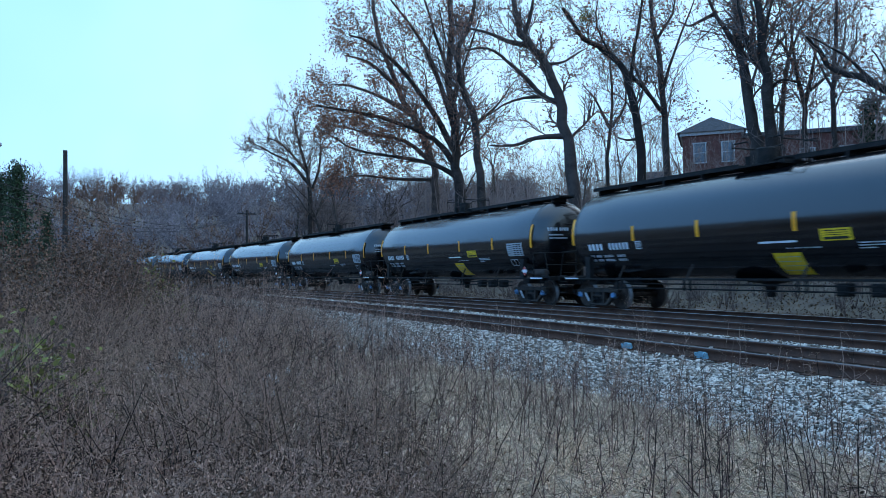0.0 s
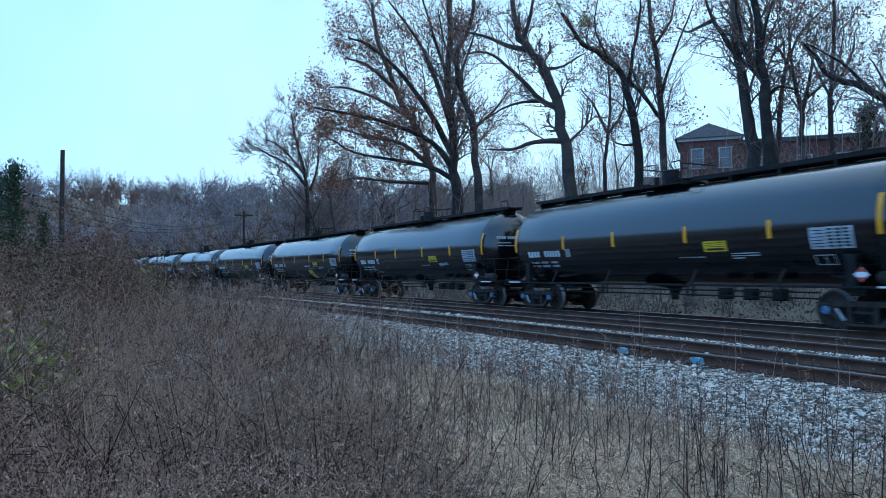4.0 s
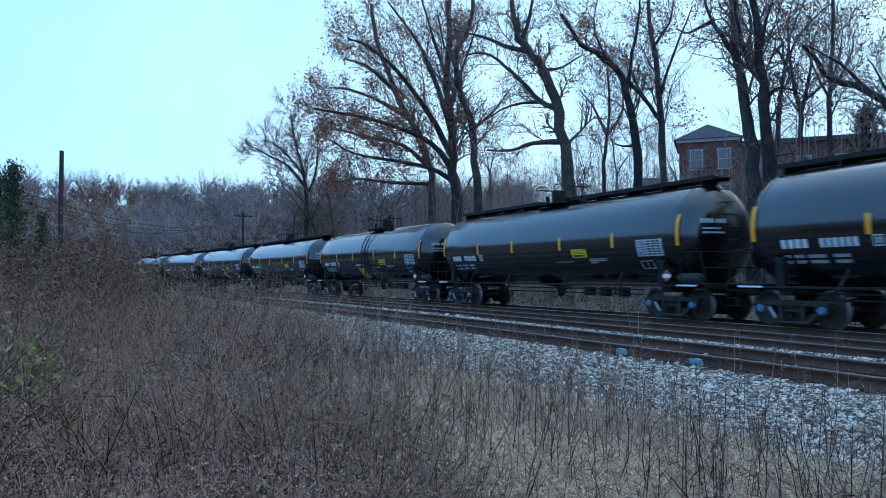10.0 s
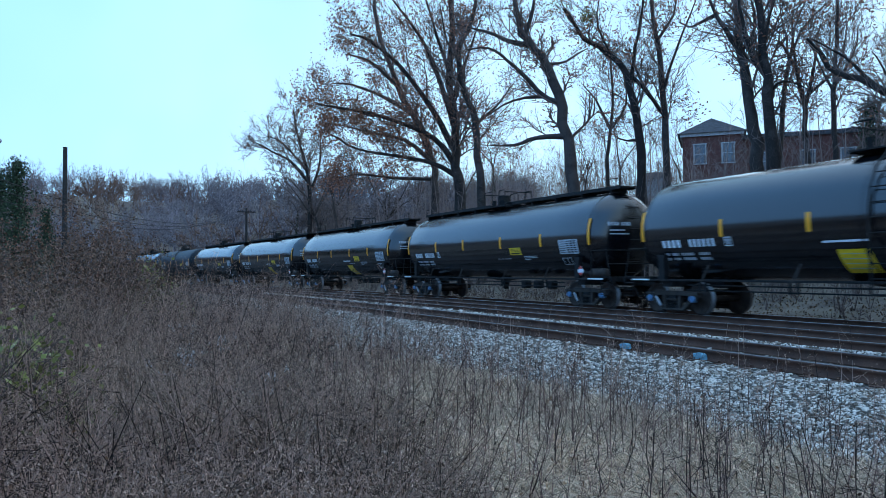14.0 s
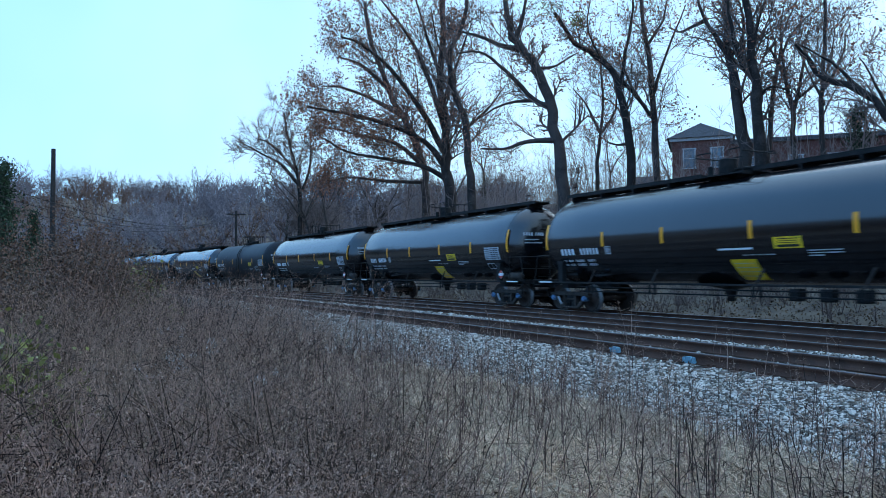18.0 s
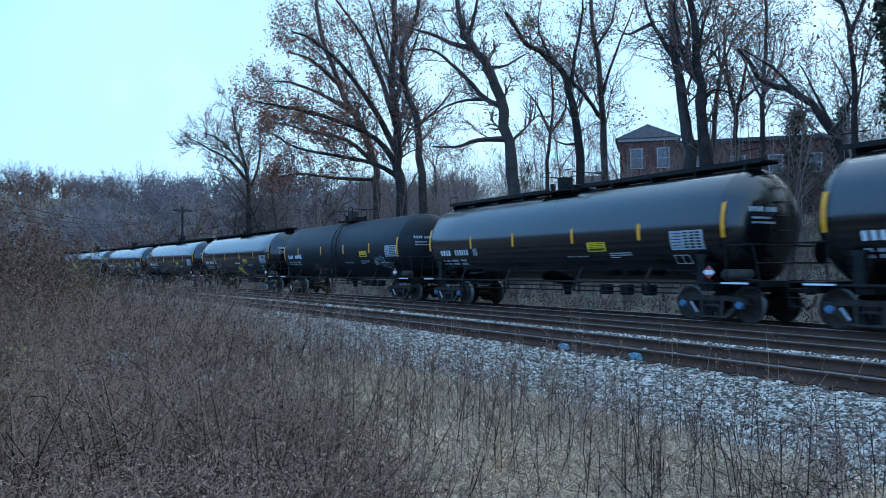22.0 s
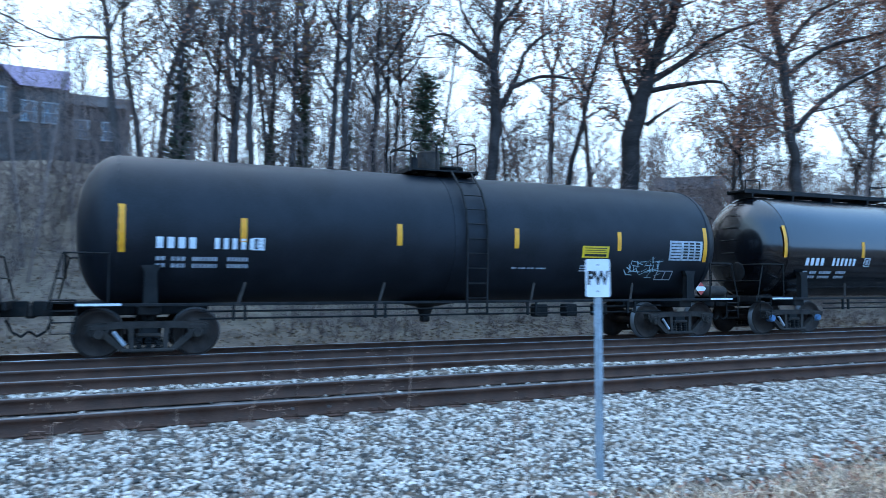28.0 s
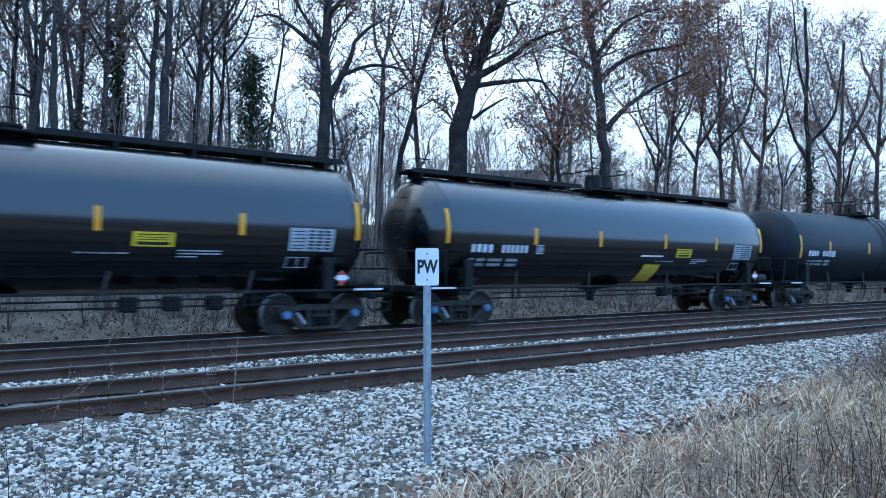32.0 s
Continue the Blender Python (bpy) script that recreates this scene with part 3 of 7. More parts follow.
def make_car(name, label, paint, walkway, ladder, blue, sign, graffiti=False):
    strips, ends, end_z, dz = (STRIPS_B, (-7.0, 6.95), 1.97, 0.0) if graffiti else (STRIPS_A, (-7.2, 7.2), 2.14, -0.13)
    lx, tx = (3.12, 5.77) if graffiti else (2.24, 5.5)
    car = empty(name, pose(0, 0, 0), label, "tank car", "cars of the train")
    part("tank", tank_shell(), paint, car, "", smooth=True)
    for sx in (-1, 1):
        bm = bmesh.new()
        lathe(bm, [(sx * (HALF - 0.74), TR + 0.006), (sx * (HALF - 0.70), TR + 0.006)], "x", 40, (0, 0, ZC))
        part("weld_seam", bm, paint, car)
    # underframe
    for sx in (-1, 1):
        bm = bmesh.new()
        box(bm, (sx * 6.9, 0, 0.92), (3.2, 0.34, 0.3), bevel=0.02)
        part("stub_sill", bm, FRAME, car)
        bm = bmesh.new()
        plate(bm, [(-0.13, 1.0), (0.13, 1.0), (0.11, 1.6), (0.18, 1.74), (-0.18, 1.74), (-0.11, 1.6)], -1.44, -1.28)
        plate(bm, [(-0.13, 1.0), (0.13, 1.0), (0.11, 1.6), (0.18, 1.74), (-0.18, 1.74), (-0.11, 1.6)], 1.28, 1.44)
        box(bm, (0, 0, 0.9), (0.4, 2.5, 0.2), bevel=0.02)
        part("bolster", bm, FRAME, car, "body bolster and tank saddle", pose(sx * 6.48, 0, 0))
        bm = bmesh.new()
        box(bm, (sx * 7.75, 0, 1.05), (0.95, 2.7, 0.04))
        box(bm, (sx * 8.2, 0, 1.0), (0.06, 2.8, 0.16), bevel=0.01)
        part("end_platform", bm, FRAME, car)
        bm = bmesh.new()
        y = -1.38
        for yy in (y, -y):
            rod(bm, (sx * 7.2, yy, 1.05), (sx * 7.2, yy, 1.95), 0.017)
            rod(bm, (sx * 7.2, yy, 1.95), (sx * 7.95, yy, 1.95), 0.017)
            rod(bm, (sx * 7.95, yy, 1.95), (sx * 8.15, yy, 1.05), 0.017)
        rod(bm, (sx * 7.95, y, 1.95), (sx * 7.95, -y, 1.95), 0.017)
        rod(bm, (sx * 8.05, y, 1.5), (sx * 8.05, -y, 1.5), 0.015)
        part("end_railing", bm, FRAME, car, "bent pipe end handrail")
        bm = bmesh.new()
        pipe(bm, [(sx * 7.72, -1.42, 1.1), (sx * 7.72, -1.42, 0.5), (sx * 8.12, -1.42, 0.5), (sx * 8.12, -1.42, 1.1)], 0.017)
        step = part("sill_step", bm, FRAME, car, "bent side sill step")
        for k in range(1, 4):
            bm = bmesh.new()
            rod(bm, (sx * 7.72, -1.42, 0.5 + k * 0.2), (sx * 8.12, -1.42, 0.5 + k * 0.2), 0.014, 4)
            part("rung", bm, FRAME, step)
        bm = bmesh.new()
        box(bm, (sx * 8.28, 0, 0.88), (0.5, 0.16, 0.2), bevel=0.03)
        box(bm, (sx * 8.5, 0.02, 0.88), (0.16, 0.28, 0.3), bevel=0.05)
        part("coupler", bm, DUSTY, car, "knuckle coupler")
        bm = bmesh.new()
        pts = [(8.15, 0.72), (8.25, 0.5), (8.4, 0.4), (8.52, 0.5)]
        for (a, za), (b, zb) in zip(pts, pts[1:]):
            rod(bm, (sx * a, -0.35, za), (sx * b, -0.3, zb), 0.025)
        part("air_hose", bm, FRAME, car, "black rubber brake hose")
        bm = bmesh.new()
        if sx < 0:
            lathe(bm, [(-7.98, 0.04), (-7.97, 0.26), (-7.95, 0.28), (-7.93, 0.26), (-7.92, 0.04)], "x", 20, (0, -0.45, 1.75))
            part("hand_brake_wheel", bm, FRAME, car, "hand brake wheel on the tank's end")
        else:
            lathe(bm, [(6.98, 0.05), (7.0, 0.11), (7.06, 0.145), (7.76, 0.145), (7.82, 0.11), (7.84, 0.05)], "x", 14, (0, -1.22, 1.21))
            part("air_reservoir", bm, DUSTY, car, "dusty grey brake air reservoir", smooth=True)
    bm = bmesh.new()
    box(bm, (0, -1.43, 1.0), (15.4, 0.07, 0.06), bevel=0.008)
    part("side_sill", bm, FRAME, car, "long thin side sill under the tank")
    bm = bmesh.new()
    box(bm, (0, 1.43, 1.0), (15.4, 0.07, 0.06), bevel=0.008)
    part("side_sill", bm, FRAME, car, "long thin side sill under the tank")
    for k, x in enumerate((-4.9, -2.0, 1.7, 4.55)):
        for yy in (-1, 1):
            bm = bmesh.new()
            rod(bm, (x, yy * 1.43, 1.0), (x + 0.16, yy * 1.32, 1.42), 0.03)
            box(bm, (x, yy * 1.43, 0.99), (0.12, 0.08, 0.05))
            part("sill_bracket", bm, DUSTY, car, "angled sill bracket")
        for dx in (-0.08, 0.14):
            bm = bmesh.new()
            box(bm, (x + dx, -1.43, 0.83), (0.05, 0.05, 0.3))
            part("hanger", bm, FRAME, car)
    for zz in (0.72, 0.86):
        bm = bmesh.new()
        rod(bm, (-5.6, -1.3, zz), (5.6, -1.3, zz), 0.02)
        part("brake_pipe", bm, FRAME, car, "brake pipe hung below the tank")
    bm = bmesh.new()
    lathe(bm, [(0.62, 0.1), (0.68, 0.14), (0.86, 0.2), (0.95, 0.7), (1.0, 0.95)], "z", 16, (-0.35, 0, 0))
    box(bm, (-0.35, 0, 0.58), (0.2, 0.2, 0.14), bevel=0.03)
    part("bottom_outlet", bm, FRAME, car, "bottom sump and outlet valve")
    for x in (2.35, 3.2, 4.1):
        bm = bmesh.new()
        box(bm, (x, -0.75, 0.76), (0.34, 0.3, 0.3), bevel=0.03)
        part("brake_valve", bm, FRAME, car)
    # top fittings
    bm = bmesh.new()
    lathe(bm, [(3.9, 0.3), (4.12, 0.3), (4.16, 0.34), (4.2, 0.34), (4.24, 0.1)], "z", 20, (0.3, 0, 0))
    part("manway", bm, FRAME, car, "round manway and valve housing")
    bm = bmesh.new()
    box(bm, (-0.15, 0, 4.02), (1.7, 1.36, 0.035))
    for xx in (-1.0, 0.7):
        box(bm, (xx, 0, 4.01), (0.06, 1.4, 0.09))
    part("top_platform", bm, FRAME, car, "grated top platform")
    for xx, xe in ((-0.98, -0.34), (0.68, 0.2)):
        for yy in (-0.66, 0.66):
            bm = bmesh.new()
            pipe(bm, [(xx, yy, 4.0), (xx, yy, 4.62), (xx + (xe - xx) * 0.1, yy, 4.68), (xx + (xe - xx) * 0.88, yy, 4.68), (xe, yy, 4.6), (xe, yy, 4.0)], 0.02)
            part("platform_railing", bm, FRAME, car, "bent pipe railing at the platform's end")
        bm = bmesh.new()
        rod(bm, (xx, -0.66, 4.6), (xx, 0.66, 4.6), 0.02)
        part("cross_rail", bm, FRAME, car)
    bm = bmesh.new()
    lathe(bm, [(3.94, 0.2), (4.1, 0.2), (4.1, 0.27), (4.5, 0.27), (4.53, 0.24), (4.54, 0.05)], "z", 20, (0.4 if ladder and not graffiti else -0.3, -0.1, 0))
    part("valve_housing", bm, DUSTY if graffiti else FRAME, car, "round protective housing over the top valves")
    for vx, vy, vz in ((-0.75, -0.3, 4.34), (0.45, 0.2, 4.27)):
        bm = bmesh.new()
        rod(bm, (vx, vy, 3.95), (vx, vy, vz), 0.09, 10)
        part("valve", bm, FRAME, car)
    if walkway:
        for x0, x1 in ((-7.5, -1.05), (0.75, 7.5)):
            bm = bmesh.new()
            box(bm, ((x0 + x1) / 2, 0, 4.13), (x1 - x0, 0.66, 0.035))
            part("running_board", bm, FRAME, car, "long black walkway along the top")
            for yy in (-0.34, 0.34):
                bm = bmesh.new()
                box(bm, ((x0 + x1) / 2, yy, 4.115), (x1 - x0, 0.02, 0.12))
                part("board_edge", bm, FRAME, car)
        for x in (-7.2, -5.6, -4.0, -2.4, 2.2, 3.8, 5.4, 7.0):
            bm = bmesh.new()
            box(bm, (x, 0, 4.02), (0.06, 0.7, 0.18))
            part("walkway_bracket", bm, FRAME, car)
        for sx in (-1, 1):
            bm = bmesh.new()
            rod(bm, (sx * 7.45, -0.33, 4.1), (sx * 7.45, -0.33, 4.42), 0.015)
            rod(bm, (sx * 7.45, -0.33, 4.42), (sx * 6.9, -0.33, 4.42), 0.015)
            rod(bm, (sx * 6.9, -0.33, 4.42), (sx * 6.9, -0.33, 4.1), 0.015)
            part("grab_iron", bm, FRAME, car)
            for k in range(8):
                bm = bmesh.new()
                zz = 1.2 + k * 0.37
                xx = HALF - 0.72 + 0.76 * math.sqrt(max(0.02, 1 - min(0.98, abs(zz - ZC) / TR) ** 2)) * 0.9 + 0.1
                rod(bm, (sx * xx, -0.25, zz), (sx * xx, 0.25, zz), 0.014, 4)
                part("rung", bm, FRAME, car)
    if ladder:
        side_ladder = None
        pts = [(-1.52, 0.72), (-1.52, 1.3), (-1.56, 2.0), (-1.56, 2.6), (-1.47, 3.1), (-1.22, 3.55), (-0.9, 3.83), (-0.7, 4.02)]
        for xx in (0.02, 0.52):
            bm = bmesh.new()
            ring = [[bm.verts.new((xx + dx, y + dy, z)) for dx, dy in ((-0.02, -0.02), (0.02, -0.02), (0.02, 0.02), (-0.02, 0.02))] for y, z in pts]
            for a, b in zip(ring, ring[1:]):
                for i in range(4):
                    bm.faces.new((a[i], a[(i + 1) % 4], b[(i + 1) % 4], b[i]))
            bmesh.ops.recalc_face_normals(bm, faces=bm.faces[:])
            stile = part("side_ladder", bm, FRAME, car, "steel side ladder to the platform") if side_ladder is None else part("stile", bm, FRAME, side_ladder)
            side_ladder = side_ladder or stile
        for zz in np.arange(0.75, 4.0, 0.33):
            yy = float(np.interp(zz, [p[1] for p in pts], [p[0] for p in pts]))
            bm = bmesh.new()
            rod(bm, (0.02, yy, zz), (0.52, yy, zz), 0.014)
            part("rung", bm, FRAME, side_ladder)
        bm = bmesh.new()
        lathe(bm, [(-0.25, TR + 0.012), (-0.19, TR + 0.012)], "x", 40, (0, 0, ZC))
        part("tank_band", bm, paint, car)
    # markings
    for x in ends:
        bm = bmesh.new()
        decal(bm, x - 0.06, x + 0.06, end_z, end_z + 0.89)
        part("reflector_strip", bm, YELLOW, car, "tall yellow reflective strip")
    for x in strips:
        bm = bmesh.new()
        decal(bm, x - 0.06, x + 0.06, 2.44 - 0.23 + dz * 0.3, 2.44 + 0.23 + dz * 0.3)
        part("reflector_strip", bm, YELLOW, car, "short yellow reflective strip")
    for x, n, w, g in ((-6.4, 4, 0.12, 0.075), (-5.35, 6, 0.09, 0.075)):
        for k in range(n):
            bm = bmesh.new()
            x0 = x + k * (w + g)
            letter(bm, x0, x0 + w, 2.06 + dz, 2.27 + dz, (k * 3 + n) % 5)
            part("lettering", bm, WHITE, car, "white block in place of a character")
    bm = bmesh.new()
    for z in (1.83 + dz, 1.7 + dz):
        stencil(bm, -6.4, z, (2, 3), 0.07, 0.075, 0.02)
        stencil(bm, -5.75, z, (7,), 0.05, 0.075, 0.018)
        stencil(bm, -5.1, z, (6,), 0.05, 0.075, 0.018)
    tagged(part("weight_stencil", bm, GREYWHITE, car, "small white weight lettering in bars"), kind="stuff")
    bm = bmesh.new()
    for k in range(8):
        end_bar(bm, -1.0 + k * 0.1 + (0.06 if k > 3 else 0), -0.93 + k * 0.1 + (0.06 if k > 3 else 0), 2.78, 2.9)
    for z, n in ((2.6, 7), (2.48, 9)):
        for k in range(n):
            end_bar(bm, -0.95 + k * 0.08, -0.89 + k * 0.08, z, z + 0.05)
    tagged(part("end_stencil", bm, GREYWHITE, car, "white lettering in bars on the tank end"), kind="stuff")
    bm = bmesh.new()
    cx = -4.52 if graffiti else -3.95
    frame_mark(bm, cx - 0.12, cx + 0.12, 2.05 + dz, 2.29 + dz, 0.022)
    mark = part("class_mark", bm, WHITE, car, "small white square outline")
    bm = bmesh.new()
    decal(bm, cx - 0.05, cx + 0.05, 2.1 + dz, 2.24 + dz, steps=2)
    part("mark_letter", bm, GREYWHITE, mark)
    bm = bmesh.new()
    decal(bm, lx, lx + 0.78, 2.03 + dz, 2.31 + dz)
    lab = part("warning_label", bm, LEMON, car, "yellow warning label")
    for z, w, t in ((2.25, 0.64, 0.02), (2.2, 0.6, 0.014), (2.155, 0.64, 0.014), (2.06, 0.64, 0.06)):
        bm = bmesh.new()
        decal(bm, lx + 0.07, lx + 0.07 + w, z + dz, z + t + dz, out=0.007, steps=1)
        part("label_print", bm, INK, lab, "dark print in a plain bar")
    bm = bmesh.new()
    decal(bm, tx, tx + 1.08, 2.0 + dz, 2.5 + dz)
    tab = part("data_panel", bm, GREYWHITE, car, "white test data panel")
    bm = bmesh.new()
    for k in range(6):
        z = 2.04 + k * 0.075 + dz
        decal(bm, tx + 0.05, tx + 0.38, z, z + 0.02, out=0.007, steps=1)
        for q in range(3):
            decal(bm, tx + 0.45 + q * 0.2, tx + 0.6 + q * 0.2, z, z + 0.045, out=0.007, steps=1)
    tagged(part("panel_print", bm, INK, tab, "dark rows of print in bars"), kind="stuff")
    bm = bmesh.new()
    stencil(bm, 1.25, 1.75, (3, 4, 4, 6), 0.035, 0.03, 0.012)
    for z in (1.82, 1.76, 1.7):
        decal(bm, 3.12, 4.0 - (0.5 if z < 1.72 else 0), z, z + 0.028, steps=1)
    tagged(part("small_stencil", bm, GREYWHITE, car, "small white notes in plain bars"), kind="stuff")
    bm = bmesh.new()
    frame_mark(bm, 5.5, 6.02, 1.5, 1.74, 0.022, 0.26)
    part("chalk_frame", bm, GREYWHITE, car, "white outlined box mark")
    bm = bmesh.new()
    plate(bm, [(6.6, 1.28), (6.77, 1.45), (6.94, 1.28), (6.77, 1.11)], -1.5, -1.49)
    pl = part("placard", bm, WHITE, car, "diamond placard, red and white")
    bm = bmesh.new()
    plate(bm, [(6.66, 1.34), (6.77, 1.45), (6.88, 1.34)], -1.505, -1.5)
    part("placard_corner", bm, RED, pl)
    bm = bmesh.new()
    plate(bm, [(6.66, 1.22), (6.88, 1.22), (6.77, 1.11)], -1.505, -1.5)
    part("placard_corner", bm, RED, pl)
    for x in (-7.35, 7.5):
        bm = bmesh.new()
        box(bm, (x, -1.475, 1.01), (0.75, 0.012, 0.045))
        part("sill_marking", bm, WHITE, car, "white sill lettering in a bar")
    if sign:
        z0 = 1.2 if ladder else 1.12
        bm = bmesh.new()
        decal(bm, sign, sign + 0.8, z0, z0 + 0.54, steps=8)
        s1 = part("handling_decal", bm, LEMON, car, "yellow handling decal low on the tank")
        for k in range(4):
            bm = bmesh.new()
            decal(bm, sign + 0.06, sign + 0.74, z0 + 0.1 + k * 0.11, z0 + 0.115 + k * 0.11, out=0.007, steps=1)
            part("decal_line", bm, GREYWHITE, s1, "thin pale line")
        bm = bmesh.new()
        decal(bm, sign - 0.3, sign + 0.8, 1.9, 1.95, steps=1)
        part("long_stencil", bm, WHITE, car, "white line of lettering in a bar")
    if graffiti:
        bm = bmesh.new()
        rng = random.Random(12)
        x, z = 4.62, 1.8
        for k in range(46):
            a = rng.uniform(0, math.pi)
            x2, z2 = 4.6 + (k % 12) * 0.085 + rng.uniform(-0.05, 0.05), 1.75 + rng.uniform(-0.2, 0.2)
            d = 0.016
            px, pz = x2 + 0.2 * math.cos(a), z2 + 0.16 * math.sin(a)
            q = [(x2, z2), (px, pz), (px + d, pz + d), (x2 + d, z2 + d)]
            vs = [bm.verts.new((a1, side(b1, 0.004), b1)) for a1, b1 in q]
            bm.faces.new(vs)
        part("spray_scrawl", bm, SPRAY, car, "pale blue spray-painted scrawl")
    for sx in (-1, 1):
        make_truck(car, sx * 6.48, blue)
    return car


CARS = {}


def place_train():
    gloss = make_car("tank_car", "glossy black railway tank car with yellow reflective strips", GLOSS, True, False, True, 0)
    signed = make_car("tank_car", "glossy black tank car with a slanted yellow decal", GLOSS, True, False, True, 0.78)
    plain = make_car("tank_car", "glossy black tank car with a side ladder and yellow decal", GLOSS, False, True, True, -0.92)
    dull = make_car("tank_car", "matt black tank car with spray paint and a side ladder", MATTE, False, True, False, 0, graffiti=True)
    kinds = {-6: gloss, -5: signed, -4: gloss, -3: signed, -2: gloss, -1: signed, 0: dull, 1: gloss, 2: signed, 3: signed, 4: gloss, 5: plain, 6: gloss, 7: signed, 8: gloss, 9: gloss, 10: signed, 11: signed}
    used = set()
    for j, proto in kinds.items():
        CARS[j] = proto if proto.name not in used else copy_thing(proto, pose(0, 0, 0))
        used.add(proto.name)


place_train()

# where the coupling ahead of the matt car is, in metres along the track: an even pace and its small drift
DRIFT_T = (0, 3, 6, 9, 13, 19, 21, 22, 23, 24, 26, 28.5, 30, 31, 32)
DRIFT = (-0.75, 0.0, 0.45, 0.7, 0.9, 0.75, 0.5, 0.35, 0.0, -0.15, 0.0, -0.1, -0.63, -0.93, -1.32)


def run(t):
    return 1.13 + 7.45 * (t - 26) + float(np.interp(t, DRIFT_T, DRIFT))


def motions():
    times = [k * 0.5 for k in range(65)]
    turns = [k / 15 for k in range(481)]
    spin = [(t, -math.degrees((run(t) - run(0)) / 0.457)) for t in turns]
    for j, car in CARS.items():
        walk(car, [(t, lay_pose(16.6, run(t) + (j - 0.5) * PITCH)) for t in times])
        for truck in car.children:
            if not truck.name.startswith("truck"):
                continue
            for ws in truck.children:
                if ws.name.startswith("wheelset"):
                    x = ws.location.x
                    walk(ws, [(t, pose(x, 0, 0.457, 0, -a, 0)) for t, a in spin])


# ---- trees ----
def tubes(segs, n):
    """Tapered tubes from (p, q, r, r2) rows, n-sided, as arrays of corners and quads."""
    p, q = np.array([s[0] for s in segs]), np.array([s[1] for s in segs])
    r, r2 = np.array([s[2] for s in segs]), np.array([s[3] for s in segs])
    d = q - p
    d = d / np.maximum(np.linalg.norm(d, axis=1, keepdims=True), 1e-6)
    up = np.where(np.abs(d[:, 2:]) > 0.9, np.array([[1.0, 0, 0]]), np.array([[0, 0, 1.0]]))
    a = np.cross(d, up)
    a = a / np.linalg.norm(a, axis=1, keepdims=True)
    b = np.cross(d, a)
    w = np.arange(n) * 2 * math.pi / n
    ring = a[:, None] * np.cos(w)[None, :, None] + b[:, None] * np.sin(w)[None, :, None]
    v = np.concatenate([p[:, None] + ring * r[:, None, None], q[:, None] + ring * r2[:, None, None]], 1)
    k = np.arange(n)
    face = np.stack([k, (k + 1) % n, n + (k + 1) % n, n + k], 1)
    return v.reshape(-1, 3), (face[None] + 2 * n * np.arange(len(segs))[:, None, None]).reshape(-1, 4)


def spikes(segs):
    """Fine twigs from (p, q, r, r2) rows: three-sided, running out to a point."""
    v, _ = tubes(segs, 3)
    v = v.reshape(-1, 6, 3)
    v = np.concatenate([v[:, :3], np.array([s[1] for s in segs])[:, None]], 1).reshape(-1, 3)
    face = np.array([(0, 1, 3), (1, 2, 3), (2, 0, 3)])
    return v, (face[None] + 4 * np.arange(len(segs))[:, None, None]).reshape(-1, 3)


def leaf_quads(points, size, rng, flat=0.6):
    """Small bent leaves at the given points."""
    pts = np.asarray(points)
    n = len(pts)
    a = rng.normal(0, 1, (n, 3))
    a = a / np.linalg.norm(a, axis=1, keepdims=True)
    b = np.cross(a, rng.normal(0, 1, (n, 3)))
    b = b / np.linalg.norm(b, axis=1, keepdims=True)
    s = size * rng.uniform(0.6, 1.3, (n, 1))
    v = np.stack([pts - a * s, pts + b * s * flat, pts + a * s, pts - b * s * flat], 1)
    return v.reshape(-1, 3), np.arange(4 * n).reshape(-1, 4)


